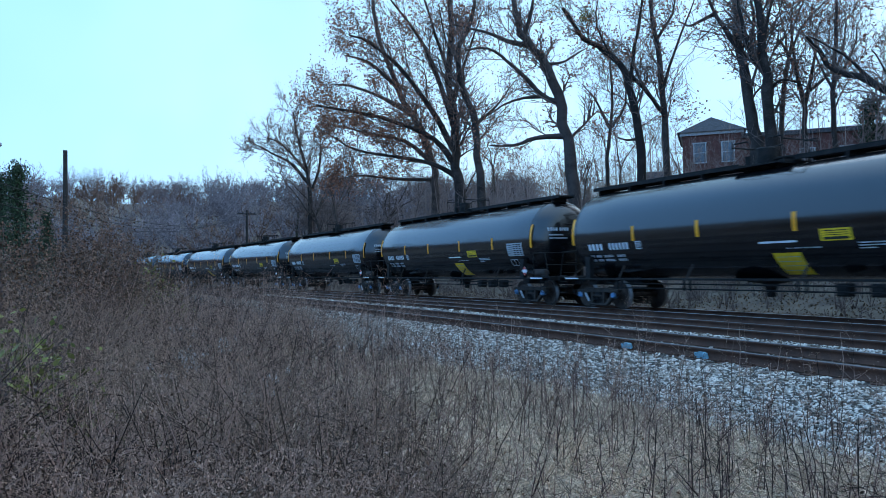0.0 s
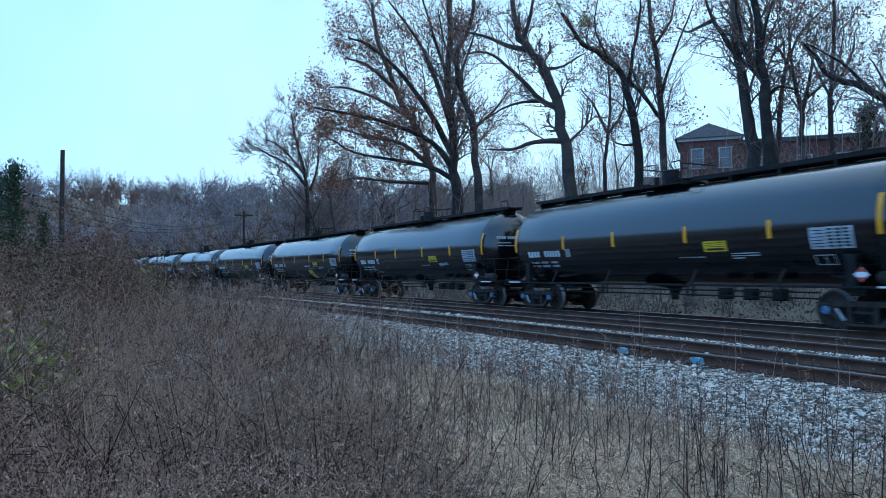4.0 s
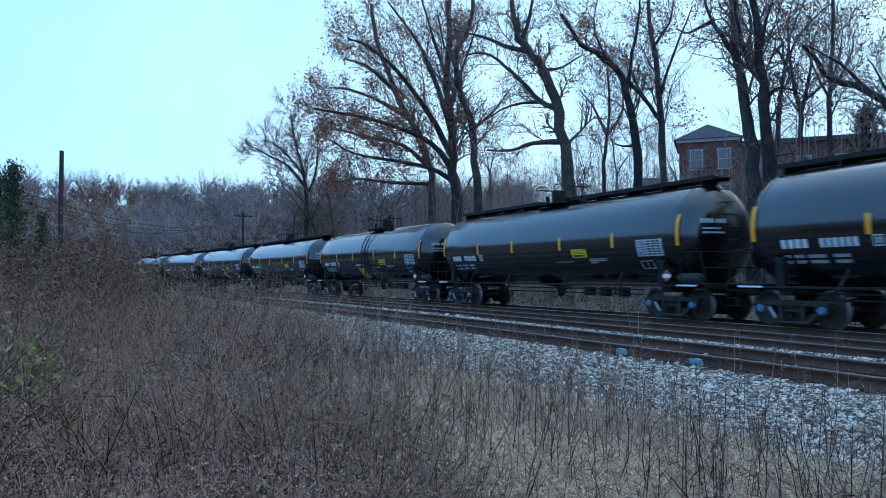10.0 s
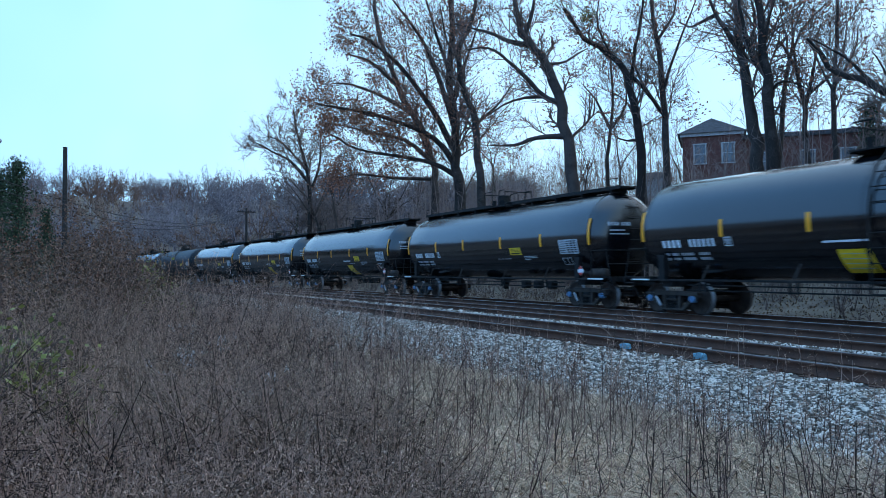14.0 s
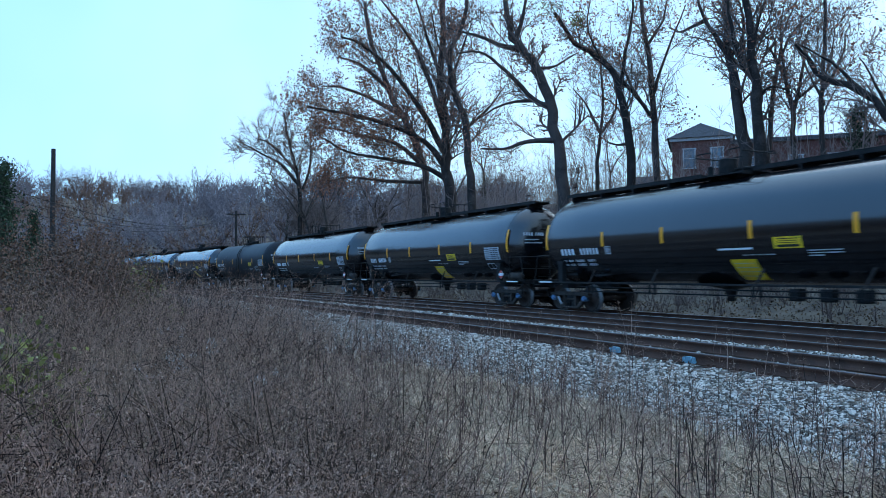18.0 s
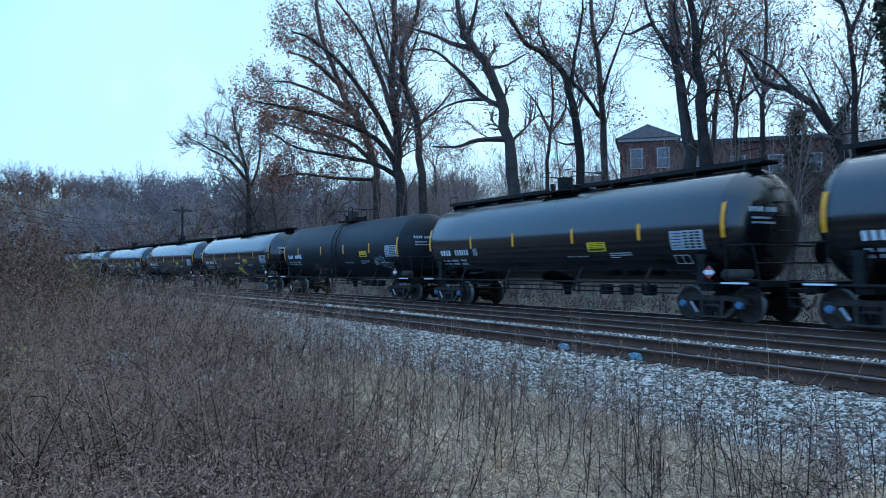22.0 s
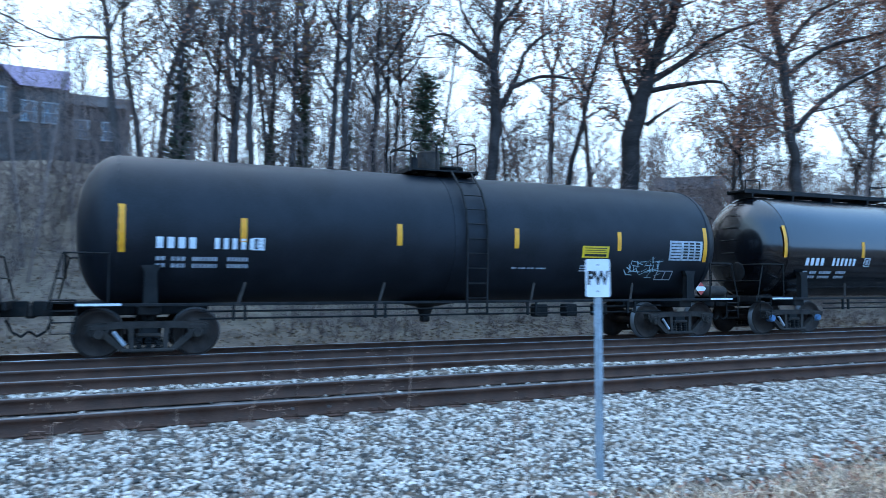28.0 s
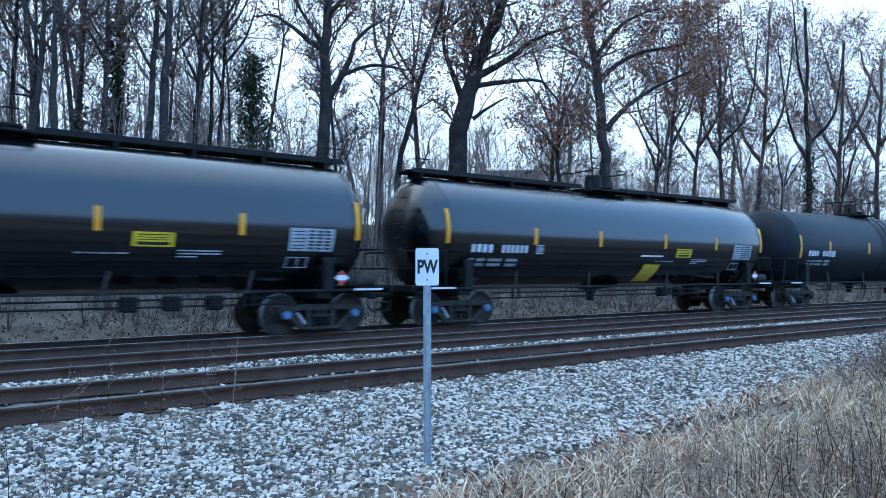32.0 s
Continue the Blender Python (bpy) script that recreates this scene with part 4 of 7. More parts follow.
def grow(rng, height, first, spread, wander, limbs, lean=(0, 0), up=0.35, droop=0.0, girth=0.012, body=0.6, fine=0.0095, leaders=3):
    """The branches of a bare tree: thick ones, thin ones, and the twigs' tips. The trunk breaks into leaders at the share `body` of the height."""
    thick, thin, tips = [], [], []
    steps = [8, 6, 4, 2, 1]
    counts = [limbs, 6, 5, 4]

    def branch(p, d, length, r, level):
        n = steps[level]
        pts = [p]
        bend = rng.normal(0, (wander, 0.16, 0.2, 0.24, 0.3)[level], (n, 3))
        taper = 0.45 if level == 0 else 0.8
        for k in range(n):
            d = d + bend[k] + np.array([0, 0, up * (0, 0.16, 0.2, 0.22, 0.2)[level] - droop])
            d = d / math.sqrt(d @ d)
            q = p + d * (length / n)
            ra, rb = r * (1 - taper * k / n), r * (1 - taper * (k + 1) / n)
            (thick if level < 2 else thin).append((p, q, max(ra, fine * (1.15 if level < 2 else 1.7)), max(rb, fine)))
            p = q
            pts.append(p)
        if level > 2:
            tips.append(p)
        if level == 4:
            return
        if level == 0:
            for k in range(leaders):
                a = rng.uniform(0, 2 * math.pi) if k == 0 else a + 2 * math.pi / leaders * rng.uniform(0.75, 1.25)
                ang = radians(rng.uniform(8, 34 if leaders < 5 else 46))
                branch(p, d * math.cos(ang) + np.array([math.cos(a), math.sin(a), 0]) * math.sin(ang), height * (1 - body) * rng.uniform(0.85, 1.12), r * rng.uniform(0.33, 0.48), 1)
        for k in range(counts[level]):
            f = (first / body + (1 - first / body) * (k + rng.uniform(0, 0.8)) / counts[0]) if level == 0 else 0.18 + 0.82 * (k + rng.random()) / counts[level]
            f = min(max(f, 0.05), 0.985)
            i = min(int(f * n), n - 1)
            step = pts[i + 1] - pts[i]
            base = pts[i] + step * (f * n - i)
            ax = step / math.sqrt(step @ step)
            out = np.cross(ax, rng.normal(0, 1, 3))
            out = out / max(1e-6, math.sqrt(out @ out))
            ang = radians(rng.uniform(30, 68))
            if level == 0:
                ln, rr = height * spread * (1.2 - 0.6 * f) * rng.uniform(0.65, 1.2), r * (1 - taper * f) * rng.uniform(0.25, 0.5)
            else:
                ln, rr = length * (0.62 - 0.28 * f) * rng.uniform(0.6, 1.25), r * (1 - taper * f) * rng.uniform(0.35, 0.6)
            branch(base, ax * math.cos(ang) + out * math.sin(ang), max(ln, 0.25), rr, level + 1)

    d0 = np.array([lean[0], lean[1], 1.0])
    branch(np.array([0.0, 0, -0.4]), d0 / np.linalg.norm(d0), height * body, height * girth, 0)
    return thick, thin, np.array(tips)


def bare_tree(name, seed, label, height=20, first=0.35, spread=0.32, wander=0.05, limbs=9, lean=(0, 0), leaf=None, share=0.0, leaf_size=0.06, ivy=0.0, fork=None, up=0.35, droop=0.0, per=2, girth=0.012, body=0.6, fine=0.0095, leaders=3):
    """A leafless or half-bare tree as a thing: trunk, crown and, where it has them, withered leaves and ivy."""
    rng = np.random.default_rng(seed)
    thick, thin, tips = grow(rng, height, first, spread, wander, limbs, lean, up, droop, girth, body, fine, leaders)
    stems = thick[:8]
    if fork:
        t2, n2, p2 = grow(rng, height * 0.93, first, spread, wander, limbs - 2, fork, up, droop, girth * 0.85, body, fine)
        thick, thin, tips = thick + t2, thin + n2, np.concatenate([tips, p2])
    tree = empty(name, pose(0, 0, 0), label, "tree", "trees on the bank")
    v, f = tubes(thick, 7)
    soup("trunk", v, f, BARK, tree, smooth=True)
    v, f = spikes(thin)
    soup("crown", v, f, TWIG, tree, "bare branches and fine twigs")
    if leaf is not None:
        # leaves hang in patches: whole boughs keep them, others are bare
        patch = np.sin(tips[:, 0] * 0.9 + seed) + np.sin(tips[:, 1] * 0.8 + 2 * seed) + np.sin(tips[:, 2] * 0.7)
        pick = tips[rng.random(len(tips)) < np.clip(share * (1 + 0.5 * patch), 0.03, 1)]
        pts = np.repeat(pick, per, 0) + rng.normal(0, 0.2 if per < 8 else 0.3, (len(pick) * per, 3))
        v, f = leaf_quads(pts, leaf_size, rng)
        soup("foliage", v, f, leaf, tree, "withered leaves still hanging")
    if ivy:
        pts = []
        for p, q, r, r2 in stems:
            for _ in range(150):
                t = rng.random()
                if (p + (q - p) * t)[2] > height * ivy:
                    continue
                a, w = rng.uniform(0, 2 * math.pi), r + abs(rng.normal(0.04, 0.12))
                pts.append(p + (q - p) * t + np.array([math.cos(a) * w, math.sin(a) * w, rng.normal(0, 0.1)]))
        v, f = leaf_quads(pts, 0.085, rng, 0.8)
        soup("ivy", v, f, IVY, tree, "dark ivy climbing the trunk")
    return tree


def conifer(name, seed, height, label):
    rng = np.random.default_rng(seed)
    tree = empty(name, pose(0, 0, 0), label, "tree", "evergreens")
    v, f = tubes([(np.array([0, 0, -0.3]), np.array([0, 0, height]), height * 0.016, 0.02)], 7)
    soup("trunk", v, f, BARK, tree)
    pts, segs = [], []
    for k in range(150):
        z = height * (0.12 + 0.86 * k / 150)
        a, ln = rng.uniform(0, 2 * math.pi), height * 0.24 * (1 - 0.8 * k / 150) * rng.uniform(0.3, 1.35)
        d = np.array([math.cos(a), math.sin(a), rng.uniform(0.05, 0.5)])
        base = np.array([0, 0, z])
        segs.append((base, base + d * ln, 0.03, 0.008))
        for _ in range(34):
            pts.append(base + d * ln * rng.uniform(0.2, 1.0) + rng.normal(0, 0.13 + 0.012 * height, 3))
    v, f = tubes(segs, 3)
    soup("branchwork", v, f, BARK, tree)
    v, f = leaf_quads(pts, 0.14, rng, 0.5)
    soup("crown", v, f, NEEDLE, tree, "dense dark evergreen foliage")
    return tree


def spline(pts, n):
    """A smooth line through the given corners, n steps from one to the next."""
    p = np.array([pts[0], *pts, pts[-1]], float)
    out = [p[1]]
    for a, b, c, d in zip(p, p[1:], p[2:], p[3:]):
        for k in range(1, n + 1):
            t = k / n
            out.append(0.5 * (2 * b + (c - a) * t + (2 * a - 5 * b + 4 * c - d) * t ** 2 + (3 * b - a - 3 * c + d) * t ** 3))
    return np.array(out)


def bough_tubes(boughs, n=8):
    """Unbroken tapering tubes along (path, radii) pairs, as arrays of corners and quads."""
    verts, faces, start = [], [], 0
    w = np.arange(n) * 2 * math.pi / n
    k = np.arange(n)
    for path, rs in boughs:
        d = np.gradient(path, axis=0)
        d = d / np.linalg.norm(d, axis=1, keepdims=True)
        a = np.cross(d, np.array([0.1, 1.0, 0.05]))
        a = a / np.linalg.norm(a, axis=1, keepdims=True)
        b = np.cross(d, a)
        ring = a[:, None] * np.cos(w)[None, :, None] + b[:, None] * np.sin(w)[None, :, None]
        verts.append((path[:, None] + ring * rs[:, None, None]).reshape(-1, 3))
        for m in range(len(path) - 1):
            o = start + m * n
            faces.append(np.stack([o + k, o + (k + 1) % n, o + n + (k + 1) % n, o + n + k], 1))
        start += len(path) * n
    return np.concatenate(verts), np.concatenate(faces)


def shaped_tree(name, seed, label, x, y, girth, stem, limbs, reach=2.0, leaf=None, per=3, ivy=0.0, fine=0.0085, leaf_size=0.068, clumps=()):
    """A tree with its own stem and boughs, given as (aside, up) in metres from its foot; side branches and twigs grow from them."""
    rng = np.random.default_rng(seed)
    boughs, thick, thin, twigs, tips, shares = [], [], [], [], [], []
    steps, counts, turn = (4, 3, 1), (7, 7, 0), (0.16, 0.24, 0.3)

    def side_branch(p, d, length, r, level, share):
        n, pts = steps[level], [p]
        bend = rng.normal(0, turn[level], (n, 3))
        for k in range(n):
            d = d + bend[k] + np.array([0, 0, 0.09])
            d = d / math.sqrt(d @ d)
            q = p + d * (length / n)
            (twigs if level == 2 else thick if level == 0 and r > 0.03 else thin).append((p, q, max(r * (1 - 0.75 * k / n), fine * (1.2 if level == 2 else 1.1)), max(r * (1 - 0.75 * (k + 1) / n), fine)))
            p = q
            pts.append(p)
        if level:
            tips.append(p)
            shares.append(share)
        for k in range(counts[level]):
            f = 0.2 + 0.8 * (k + rng.random()) / counts[level]
            i = min(int(f * n), n - 1)
            step = pts[i + 1] - pts[i]
            ax = step / math.sqrt(step @ step)
            out = np.cross(ax, rng.normal(0, 1, 3))
            out = out / max(1e-6, math.sqrt(out @ out))
            ang = radians(rng.uniform(28, 62))
            side_branch(pts[i] + step * (f * n - i), ax * math.cos(ang) + out * math.sin(ang), max(0.2, length * rng.uniform(0.35, 0.7)), r * 0.5, level + 1, share)

    def bough(corners, r0, r1, share, depth, drift, first):
        """One bough; its depth wanders, and side branches leave it from the share `first` of its length on."""
        flat = spline(corners, 3)
        n = len(flat)
        d = depth + np.cumsum(np.concatenate([[0], rng.normal(drift, 0.14, n - 1)])) * np.linspace(0, 1, n)
        path = np.stack([flat[:, 0] + rng.normal(0, r0 * 0.18, n), d, flat[:, 1]], 1)
        path[0] = (flat[0, 0], depth, flat[0, 1])
        rs = (r0 + (r1 - r0) * np.linspace(0, 1, n) ** 0.8) * rng.uniform(0.93, 1.07, n)
        boughs.append((path, rs))
        length = float(np.sum(np.linalg.norm(np.diff(path, axis=0), axis=1)))
        for f in np.linspace(first, 0.99, max(3, int(length * (1 - first) * (1.75 if share < 0.85 else 2.2)))):
            f = min(0.99, f + rng.uniform(-0.03, 0.03))
            k = int(f * (n - 1))
            step = path[k + 1] - path[k]
            ax = step / math.sqrt(step @ step)
            out = np.cross(ax, rng.normal(0, 1, 3))
            out = out / max(1e-6, math.sqrt(out @ out))
            ang = radians(rng.uniform(22, 60))
            side_branch(path[k] + step * (f * (n - 1) - k), ax * math.cos(ang) + out * math.sin(ang) + np.array([0, 0, 0.12]), reach * rng.uniform(0.55, 1.2) * (1.15 - 0.45 * f), max(fine * 1.3, rs[k] * rng.uniform(0.22, 0.42)), 0, share)
        return path

    low = min([b[2][0][1] for b in limbs] + [stem[-1][1] * 0.6])
    ups = spline(stem, 3)[:, 1]
    first = float(np.interp(low - 0.8, ups, np.linspace(0, 1, len(ups)))) if low > 1 else 0.3
    trunk = bough(stem, girth * 0.95, girth * 0.3, min(0.3, max([0.1] + [b[1] for b in limbs]) * 0.6), 0.0, 0.0, min(0.75, max(0.3, first)))
    for r0, share, corners in limbs:
        k = int(np.argmin(np.abs(trunk[:, 2] - corners[0][1]) + np.abs(trunk[:, 0] - corners[0][0])))
        bough(corners, r0 * 0.95, max(0.018, r0 * 0.22), share, trunk[k, 1], rng.uniform(-0.22, 0.22), 0.2)
    z = float(height(x, y))
    tree = empty(name, pose(x, y, z, 0, 0, math.degrees(math.atan2(-x, y))), label, "tree", "trees on the bank")
    v, f = bough_tubes(boughs)
    soup("trunk", v, f, BARK, tree, smooth=True)
    v, f = tubes(thick + thin, 3)
    crown = soup("crown", v, f, TWIG, tree, "bare branches")
    v, f = spikes(twigs)
    tagged(soup("twig_spray", v, f, TWIG, crown, "fine bare twigs"), kind="stuff")
    tips, shares = np.array(tips), np.array(shares)
    if leaf is not None:
        patch = np.sin(tips[:, 0] * 1.3 + seed) + np.sin(tips[:, 1] * 1.2 + 2 * seed) + np.sin(tips[:, 2] * 1.1)
        pick = tips[rng.random(len(tips)) < np.clip(shares * (1 + 0.45 * patch), 0.02, 1)]
        pts = np.repeat(pick, per, 0) + rng.normal(0, 0.12 + 1.6 * leaf_size, (len(pick) * per, 3))
        v, f = leaf_quads(pts, leaf_size, rng)
        soup("foliage", v, f, leaf, tree, "withered leaves still hanging")
    if ivy:
        k = rng.integers(0, len(trunk) - 1, int(ivy * 420))
        t = rng.random((len(k), 1))
        c = trunk[k] + (trunk[k + 1] - trunk[k]) * t
        a = rng.uniform(0, 2 * math.pi, len(k))
        w = girth * 0.8 + np.abs(rng.normal(0.06, 0.15, len(k)))
        c = c + np.stack([np.cos(a) * w, np.sin(a) * w, rng.normal(0, 0.1, len(k))], 1)
        c = c[c[:, 2] < ivy * rng.uniform(0.75, 1.1, len(c))]
        v, f = leaf_quads(c, 0.075, rng, 0.8)
        soup("ivy", v, f, IVY, tree, "dark ivy climbing the trunk")
    for cx, cz, cr in clumps:
        d = rng.normal(0, 1, (420, 3))
        d = d / np.linalg.norm(d, axis=1, keepdims=True) * cr * rng.random((420, 1)) ** 0.45
        v, f = leaf_quads(d + np.array([cx, 0.0, cz]), 0.07, rng, 0.35)
        tagged(soup("mistletoe_clump", v, f, VINE, tree, "round olive clump of mistletoe"), kind="stuff")
    return tree


def place_shaped_trees():
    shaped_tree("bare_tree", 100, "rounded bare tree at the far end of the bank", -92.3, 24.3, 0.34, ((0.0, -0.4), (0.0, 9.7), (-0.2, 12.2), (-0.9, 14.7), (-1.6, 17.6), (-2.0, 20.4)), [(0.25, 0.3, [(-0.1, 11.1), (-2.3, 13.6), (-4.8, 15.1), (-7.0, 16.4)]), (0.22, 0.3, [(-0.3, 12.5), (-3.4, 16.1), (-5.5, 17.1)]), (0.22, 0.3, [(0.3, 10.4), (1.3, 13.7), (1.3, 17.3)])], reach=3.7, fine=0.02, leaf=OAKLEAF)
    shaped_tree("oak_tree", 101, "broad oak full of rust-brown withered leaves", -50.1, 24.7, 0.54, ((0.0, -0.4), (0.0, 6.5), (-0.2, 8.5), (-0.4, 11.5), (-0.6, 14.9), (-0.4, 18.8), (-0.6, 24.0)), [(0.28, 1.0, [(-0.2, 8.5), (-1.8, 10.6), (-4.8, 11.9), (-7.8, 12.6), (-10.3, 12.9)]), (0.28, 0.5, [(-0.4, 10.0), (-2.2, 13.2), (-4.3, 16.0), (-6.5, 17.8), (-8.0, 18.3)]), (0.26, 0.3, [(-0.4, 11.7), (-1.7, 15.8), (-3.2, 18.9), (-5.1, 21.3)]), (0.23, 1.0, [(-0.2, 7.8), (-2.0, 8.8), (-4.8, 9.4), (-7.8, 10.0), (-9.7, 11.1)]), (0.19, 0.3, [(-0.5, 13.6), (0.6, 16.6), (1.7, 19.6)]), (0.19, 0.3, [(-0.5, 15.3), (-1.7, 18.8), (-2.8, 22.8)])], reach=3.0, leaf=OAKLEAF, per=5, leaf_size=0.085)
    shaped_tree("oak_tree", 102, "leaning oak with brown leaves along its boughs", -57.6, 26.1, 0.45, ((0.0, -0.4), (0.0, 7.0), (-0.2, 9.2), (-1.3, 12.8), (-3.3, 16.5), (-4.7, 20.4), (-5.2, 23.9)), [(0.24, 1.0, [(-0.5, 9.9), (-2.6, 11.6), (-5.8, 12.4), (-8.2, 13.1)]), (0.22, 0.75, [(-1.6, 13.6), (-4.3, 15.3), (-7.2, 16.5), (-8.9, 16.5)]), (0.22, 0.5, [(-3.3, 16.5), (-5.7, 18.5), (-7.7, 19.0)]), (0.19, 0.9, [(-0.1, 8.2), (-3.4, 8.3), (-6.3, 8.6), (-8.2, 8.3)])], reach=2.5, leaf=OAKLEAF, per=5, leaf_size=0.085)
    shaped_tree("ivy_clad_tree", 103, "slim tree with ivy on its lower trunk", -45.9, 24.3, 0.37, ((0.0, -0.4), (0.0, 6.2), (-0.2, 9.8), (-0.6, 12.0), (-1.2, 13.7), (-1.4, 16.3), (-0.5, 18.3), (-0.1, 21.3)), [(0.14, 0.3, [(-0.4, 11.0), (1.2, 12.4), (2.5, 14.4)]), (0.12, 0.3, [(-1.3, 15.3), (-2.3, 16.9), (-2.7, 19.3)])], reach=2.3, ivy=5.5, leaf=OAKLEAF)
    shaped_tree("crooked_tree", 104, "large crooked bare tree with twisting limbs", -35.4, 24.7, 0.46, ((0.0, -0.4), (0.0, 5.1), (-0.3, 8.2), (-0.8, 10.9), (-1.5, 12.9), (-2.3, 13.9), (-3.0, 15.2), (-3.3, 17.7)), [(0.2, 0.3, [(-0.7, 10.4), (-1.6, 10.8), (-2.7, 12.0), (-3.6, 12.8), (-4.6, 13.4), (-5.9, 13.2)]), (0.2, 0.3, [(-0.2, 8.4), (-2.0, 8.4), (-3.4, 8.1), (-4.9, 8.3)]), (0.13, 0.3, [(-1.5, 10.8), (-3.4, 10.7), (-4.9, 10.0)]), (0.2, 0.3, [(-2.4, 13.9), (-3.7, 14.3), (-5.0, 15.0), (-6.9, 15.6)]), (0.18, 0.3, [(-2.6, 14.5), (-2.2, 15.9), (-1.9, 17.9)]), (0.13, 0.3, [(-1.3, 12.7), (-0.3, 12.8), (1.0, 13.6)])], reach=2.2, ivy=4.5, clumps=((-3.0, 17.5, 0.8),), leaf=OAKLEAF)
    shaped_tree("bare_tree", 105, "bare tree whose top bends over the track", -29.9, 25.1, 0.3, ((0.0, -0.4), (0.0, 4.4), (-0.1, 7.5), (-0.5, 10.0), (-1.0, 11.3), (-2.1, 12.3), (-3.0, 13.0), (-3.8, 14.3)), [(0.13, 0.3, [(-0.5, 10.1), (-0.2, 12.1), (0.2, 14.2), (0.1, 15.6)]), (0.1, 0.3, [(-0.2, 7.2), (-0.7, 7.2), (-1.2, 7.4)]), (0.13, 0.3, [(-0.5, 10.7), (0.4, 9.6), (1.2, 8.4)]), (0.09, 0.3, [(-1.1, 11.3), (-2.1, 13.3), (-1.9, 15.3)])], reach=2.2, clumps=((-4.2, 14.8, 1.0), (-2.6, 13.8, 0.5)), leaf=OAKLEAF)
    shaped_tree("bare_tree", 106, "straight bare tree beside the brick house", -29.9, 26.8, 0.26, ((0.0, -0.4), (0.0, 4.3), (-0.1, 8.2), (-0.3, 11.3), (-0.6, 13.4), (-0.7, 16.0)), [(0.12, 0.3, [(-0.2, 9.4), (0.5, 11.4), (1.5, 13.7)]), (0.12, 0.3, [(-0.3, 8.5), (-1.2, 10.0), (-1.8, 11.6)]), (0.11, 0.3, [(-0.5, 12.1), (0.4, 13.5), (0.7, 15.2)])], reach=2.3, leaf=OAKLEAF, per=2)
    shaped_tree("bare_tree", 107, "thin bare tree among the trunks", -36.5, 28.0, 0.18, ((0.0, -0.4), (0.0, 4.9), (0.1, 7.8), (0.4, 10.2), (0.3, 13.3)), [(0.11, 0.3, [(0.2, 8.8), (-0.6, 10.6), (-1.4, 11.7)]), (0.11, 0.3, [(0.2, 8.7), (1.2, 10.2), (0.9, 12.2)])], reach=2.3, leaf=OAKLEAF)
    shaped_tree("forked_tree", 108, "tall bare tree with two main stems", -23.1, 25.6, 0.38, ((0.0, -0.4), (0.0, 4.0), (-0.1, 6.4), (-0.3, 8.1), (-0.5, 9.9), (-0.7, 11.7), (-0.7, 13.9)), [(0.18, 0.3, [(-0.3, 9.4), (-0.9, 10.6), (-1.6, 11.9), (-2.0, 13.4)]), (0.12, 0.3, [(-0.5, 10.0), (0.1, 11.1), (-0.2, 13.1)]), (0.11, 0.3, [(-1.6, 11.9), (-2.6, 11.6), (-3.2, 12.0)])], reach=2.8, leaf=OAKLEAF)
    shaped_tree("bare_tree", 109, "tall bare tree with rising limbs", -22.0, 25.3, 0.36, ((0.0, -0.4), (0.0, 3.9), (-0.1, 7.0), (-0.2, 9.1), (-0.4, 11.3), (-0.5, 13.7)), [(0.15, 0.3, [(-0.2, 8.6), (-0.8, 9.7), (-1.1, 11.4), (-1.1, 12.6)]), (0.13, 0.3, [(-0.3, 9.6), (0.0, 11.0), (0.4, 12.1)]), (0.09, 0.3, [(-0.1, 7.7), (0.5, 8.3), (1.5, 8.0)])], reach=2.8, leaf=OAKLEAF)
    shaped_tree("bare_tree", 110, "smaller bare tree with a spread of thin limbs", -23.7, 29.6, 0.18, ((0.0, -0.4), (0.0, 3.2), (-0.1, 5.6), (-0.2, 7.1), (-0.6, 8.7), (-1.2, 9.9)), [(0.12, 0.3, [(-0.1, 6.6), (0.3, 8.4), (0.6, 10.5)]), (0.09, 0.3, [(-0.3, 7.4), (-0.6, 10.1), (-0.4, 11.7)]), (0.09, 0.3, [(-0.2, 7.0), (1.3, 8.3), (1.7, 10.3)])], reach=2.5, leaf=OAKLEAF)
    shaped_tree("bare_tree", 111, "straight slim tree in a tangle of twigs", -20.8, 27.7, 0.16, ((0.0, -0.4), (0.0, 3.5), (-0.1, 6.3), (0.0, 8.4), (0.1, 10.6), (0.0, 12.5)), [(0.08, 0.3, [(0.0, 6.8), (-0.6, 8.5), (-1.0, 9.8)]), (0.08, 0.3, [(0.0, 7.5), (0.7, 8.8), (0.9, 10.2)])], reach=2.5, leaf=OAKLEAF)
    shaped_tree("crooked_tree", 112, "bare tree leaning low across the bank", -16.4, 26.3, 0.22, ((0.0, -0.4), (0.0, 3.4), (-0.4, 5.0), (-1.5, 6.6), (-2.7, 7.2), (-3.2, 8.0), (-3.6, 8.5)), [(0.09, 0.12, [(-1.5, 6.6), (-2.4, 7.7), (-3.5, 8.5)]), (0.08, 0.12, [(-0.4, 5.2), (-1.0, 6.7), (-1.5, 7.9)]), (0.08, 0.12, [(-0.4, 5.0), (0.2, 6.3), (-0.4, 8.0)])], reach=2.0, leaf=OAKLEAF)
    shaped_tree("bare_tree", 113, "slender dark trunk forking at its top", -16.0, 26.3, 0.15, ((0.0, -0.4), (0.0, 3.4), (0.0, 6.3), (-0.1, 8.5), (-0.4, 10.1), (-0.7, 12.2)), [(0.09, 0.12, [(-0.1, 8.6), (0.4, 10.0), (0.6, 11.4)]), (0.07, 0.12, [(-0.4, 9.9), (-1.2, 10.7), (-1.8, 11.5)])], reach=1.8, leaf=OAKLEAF)
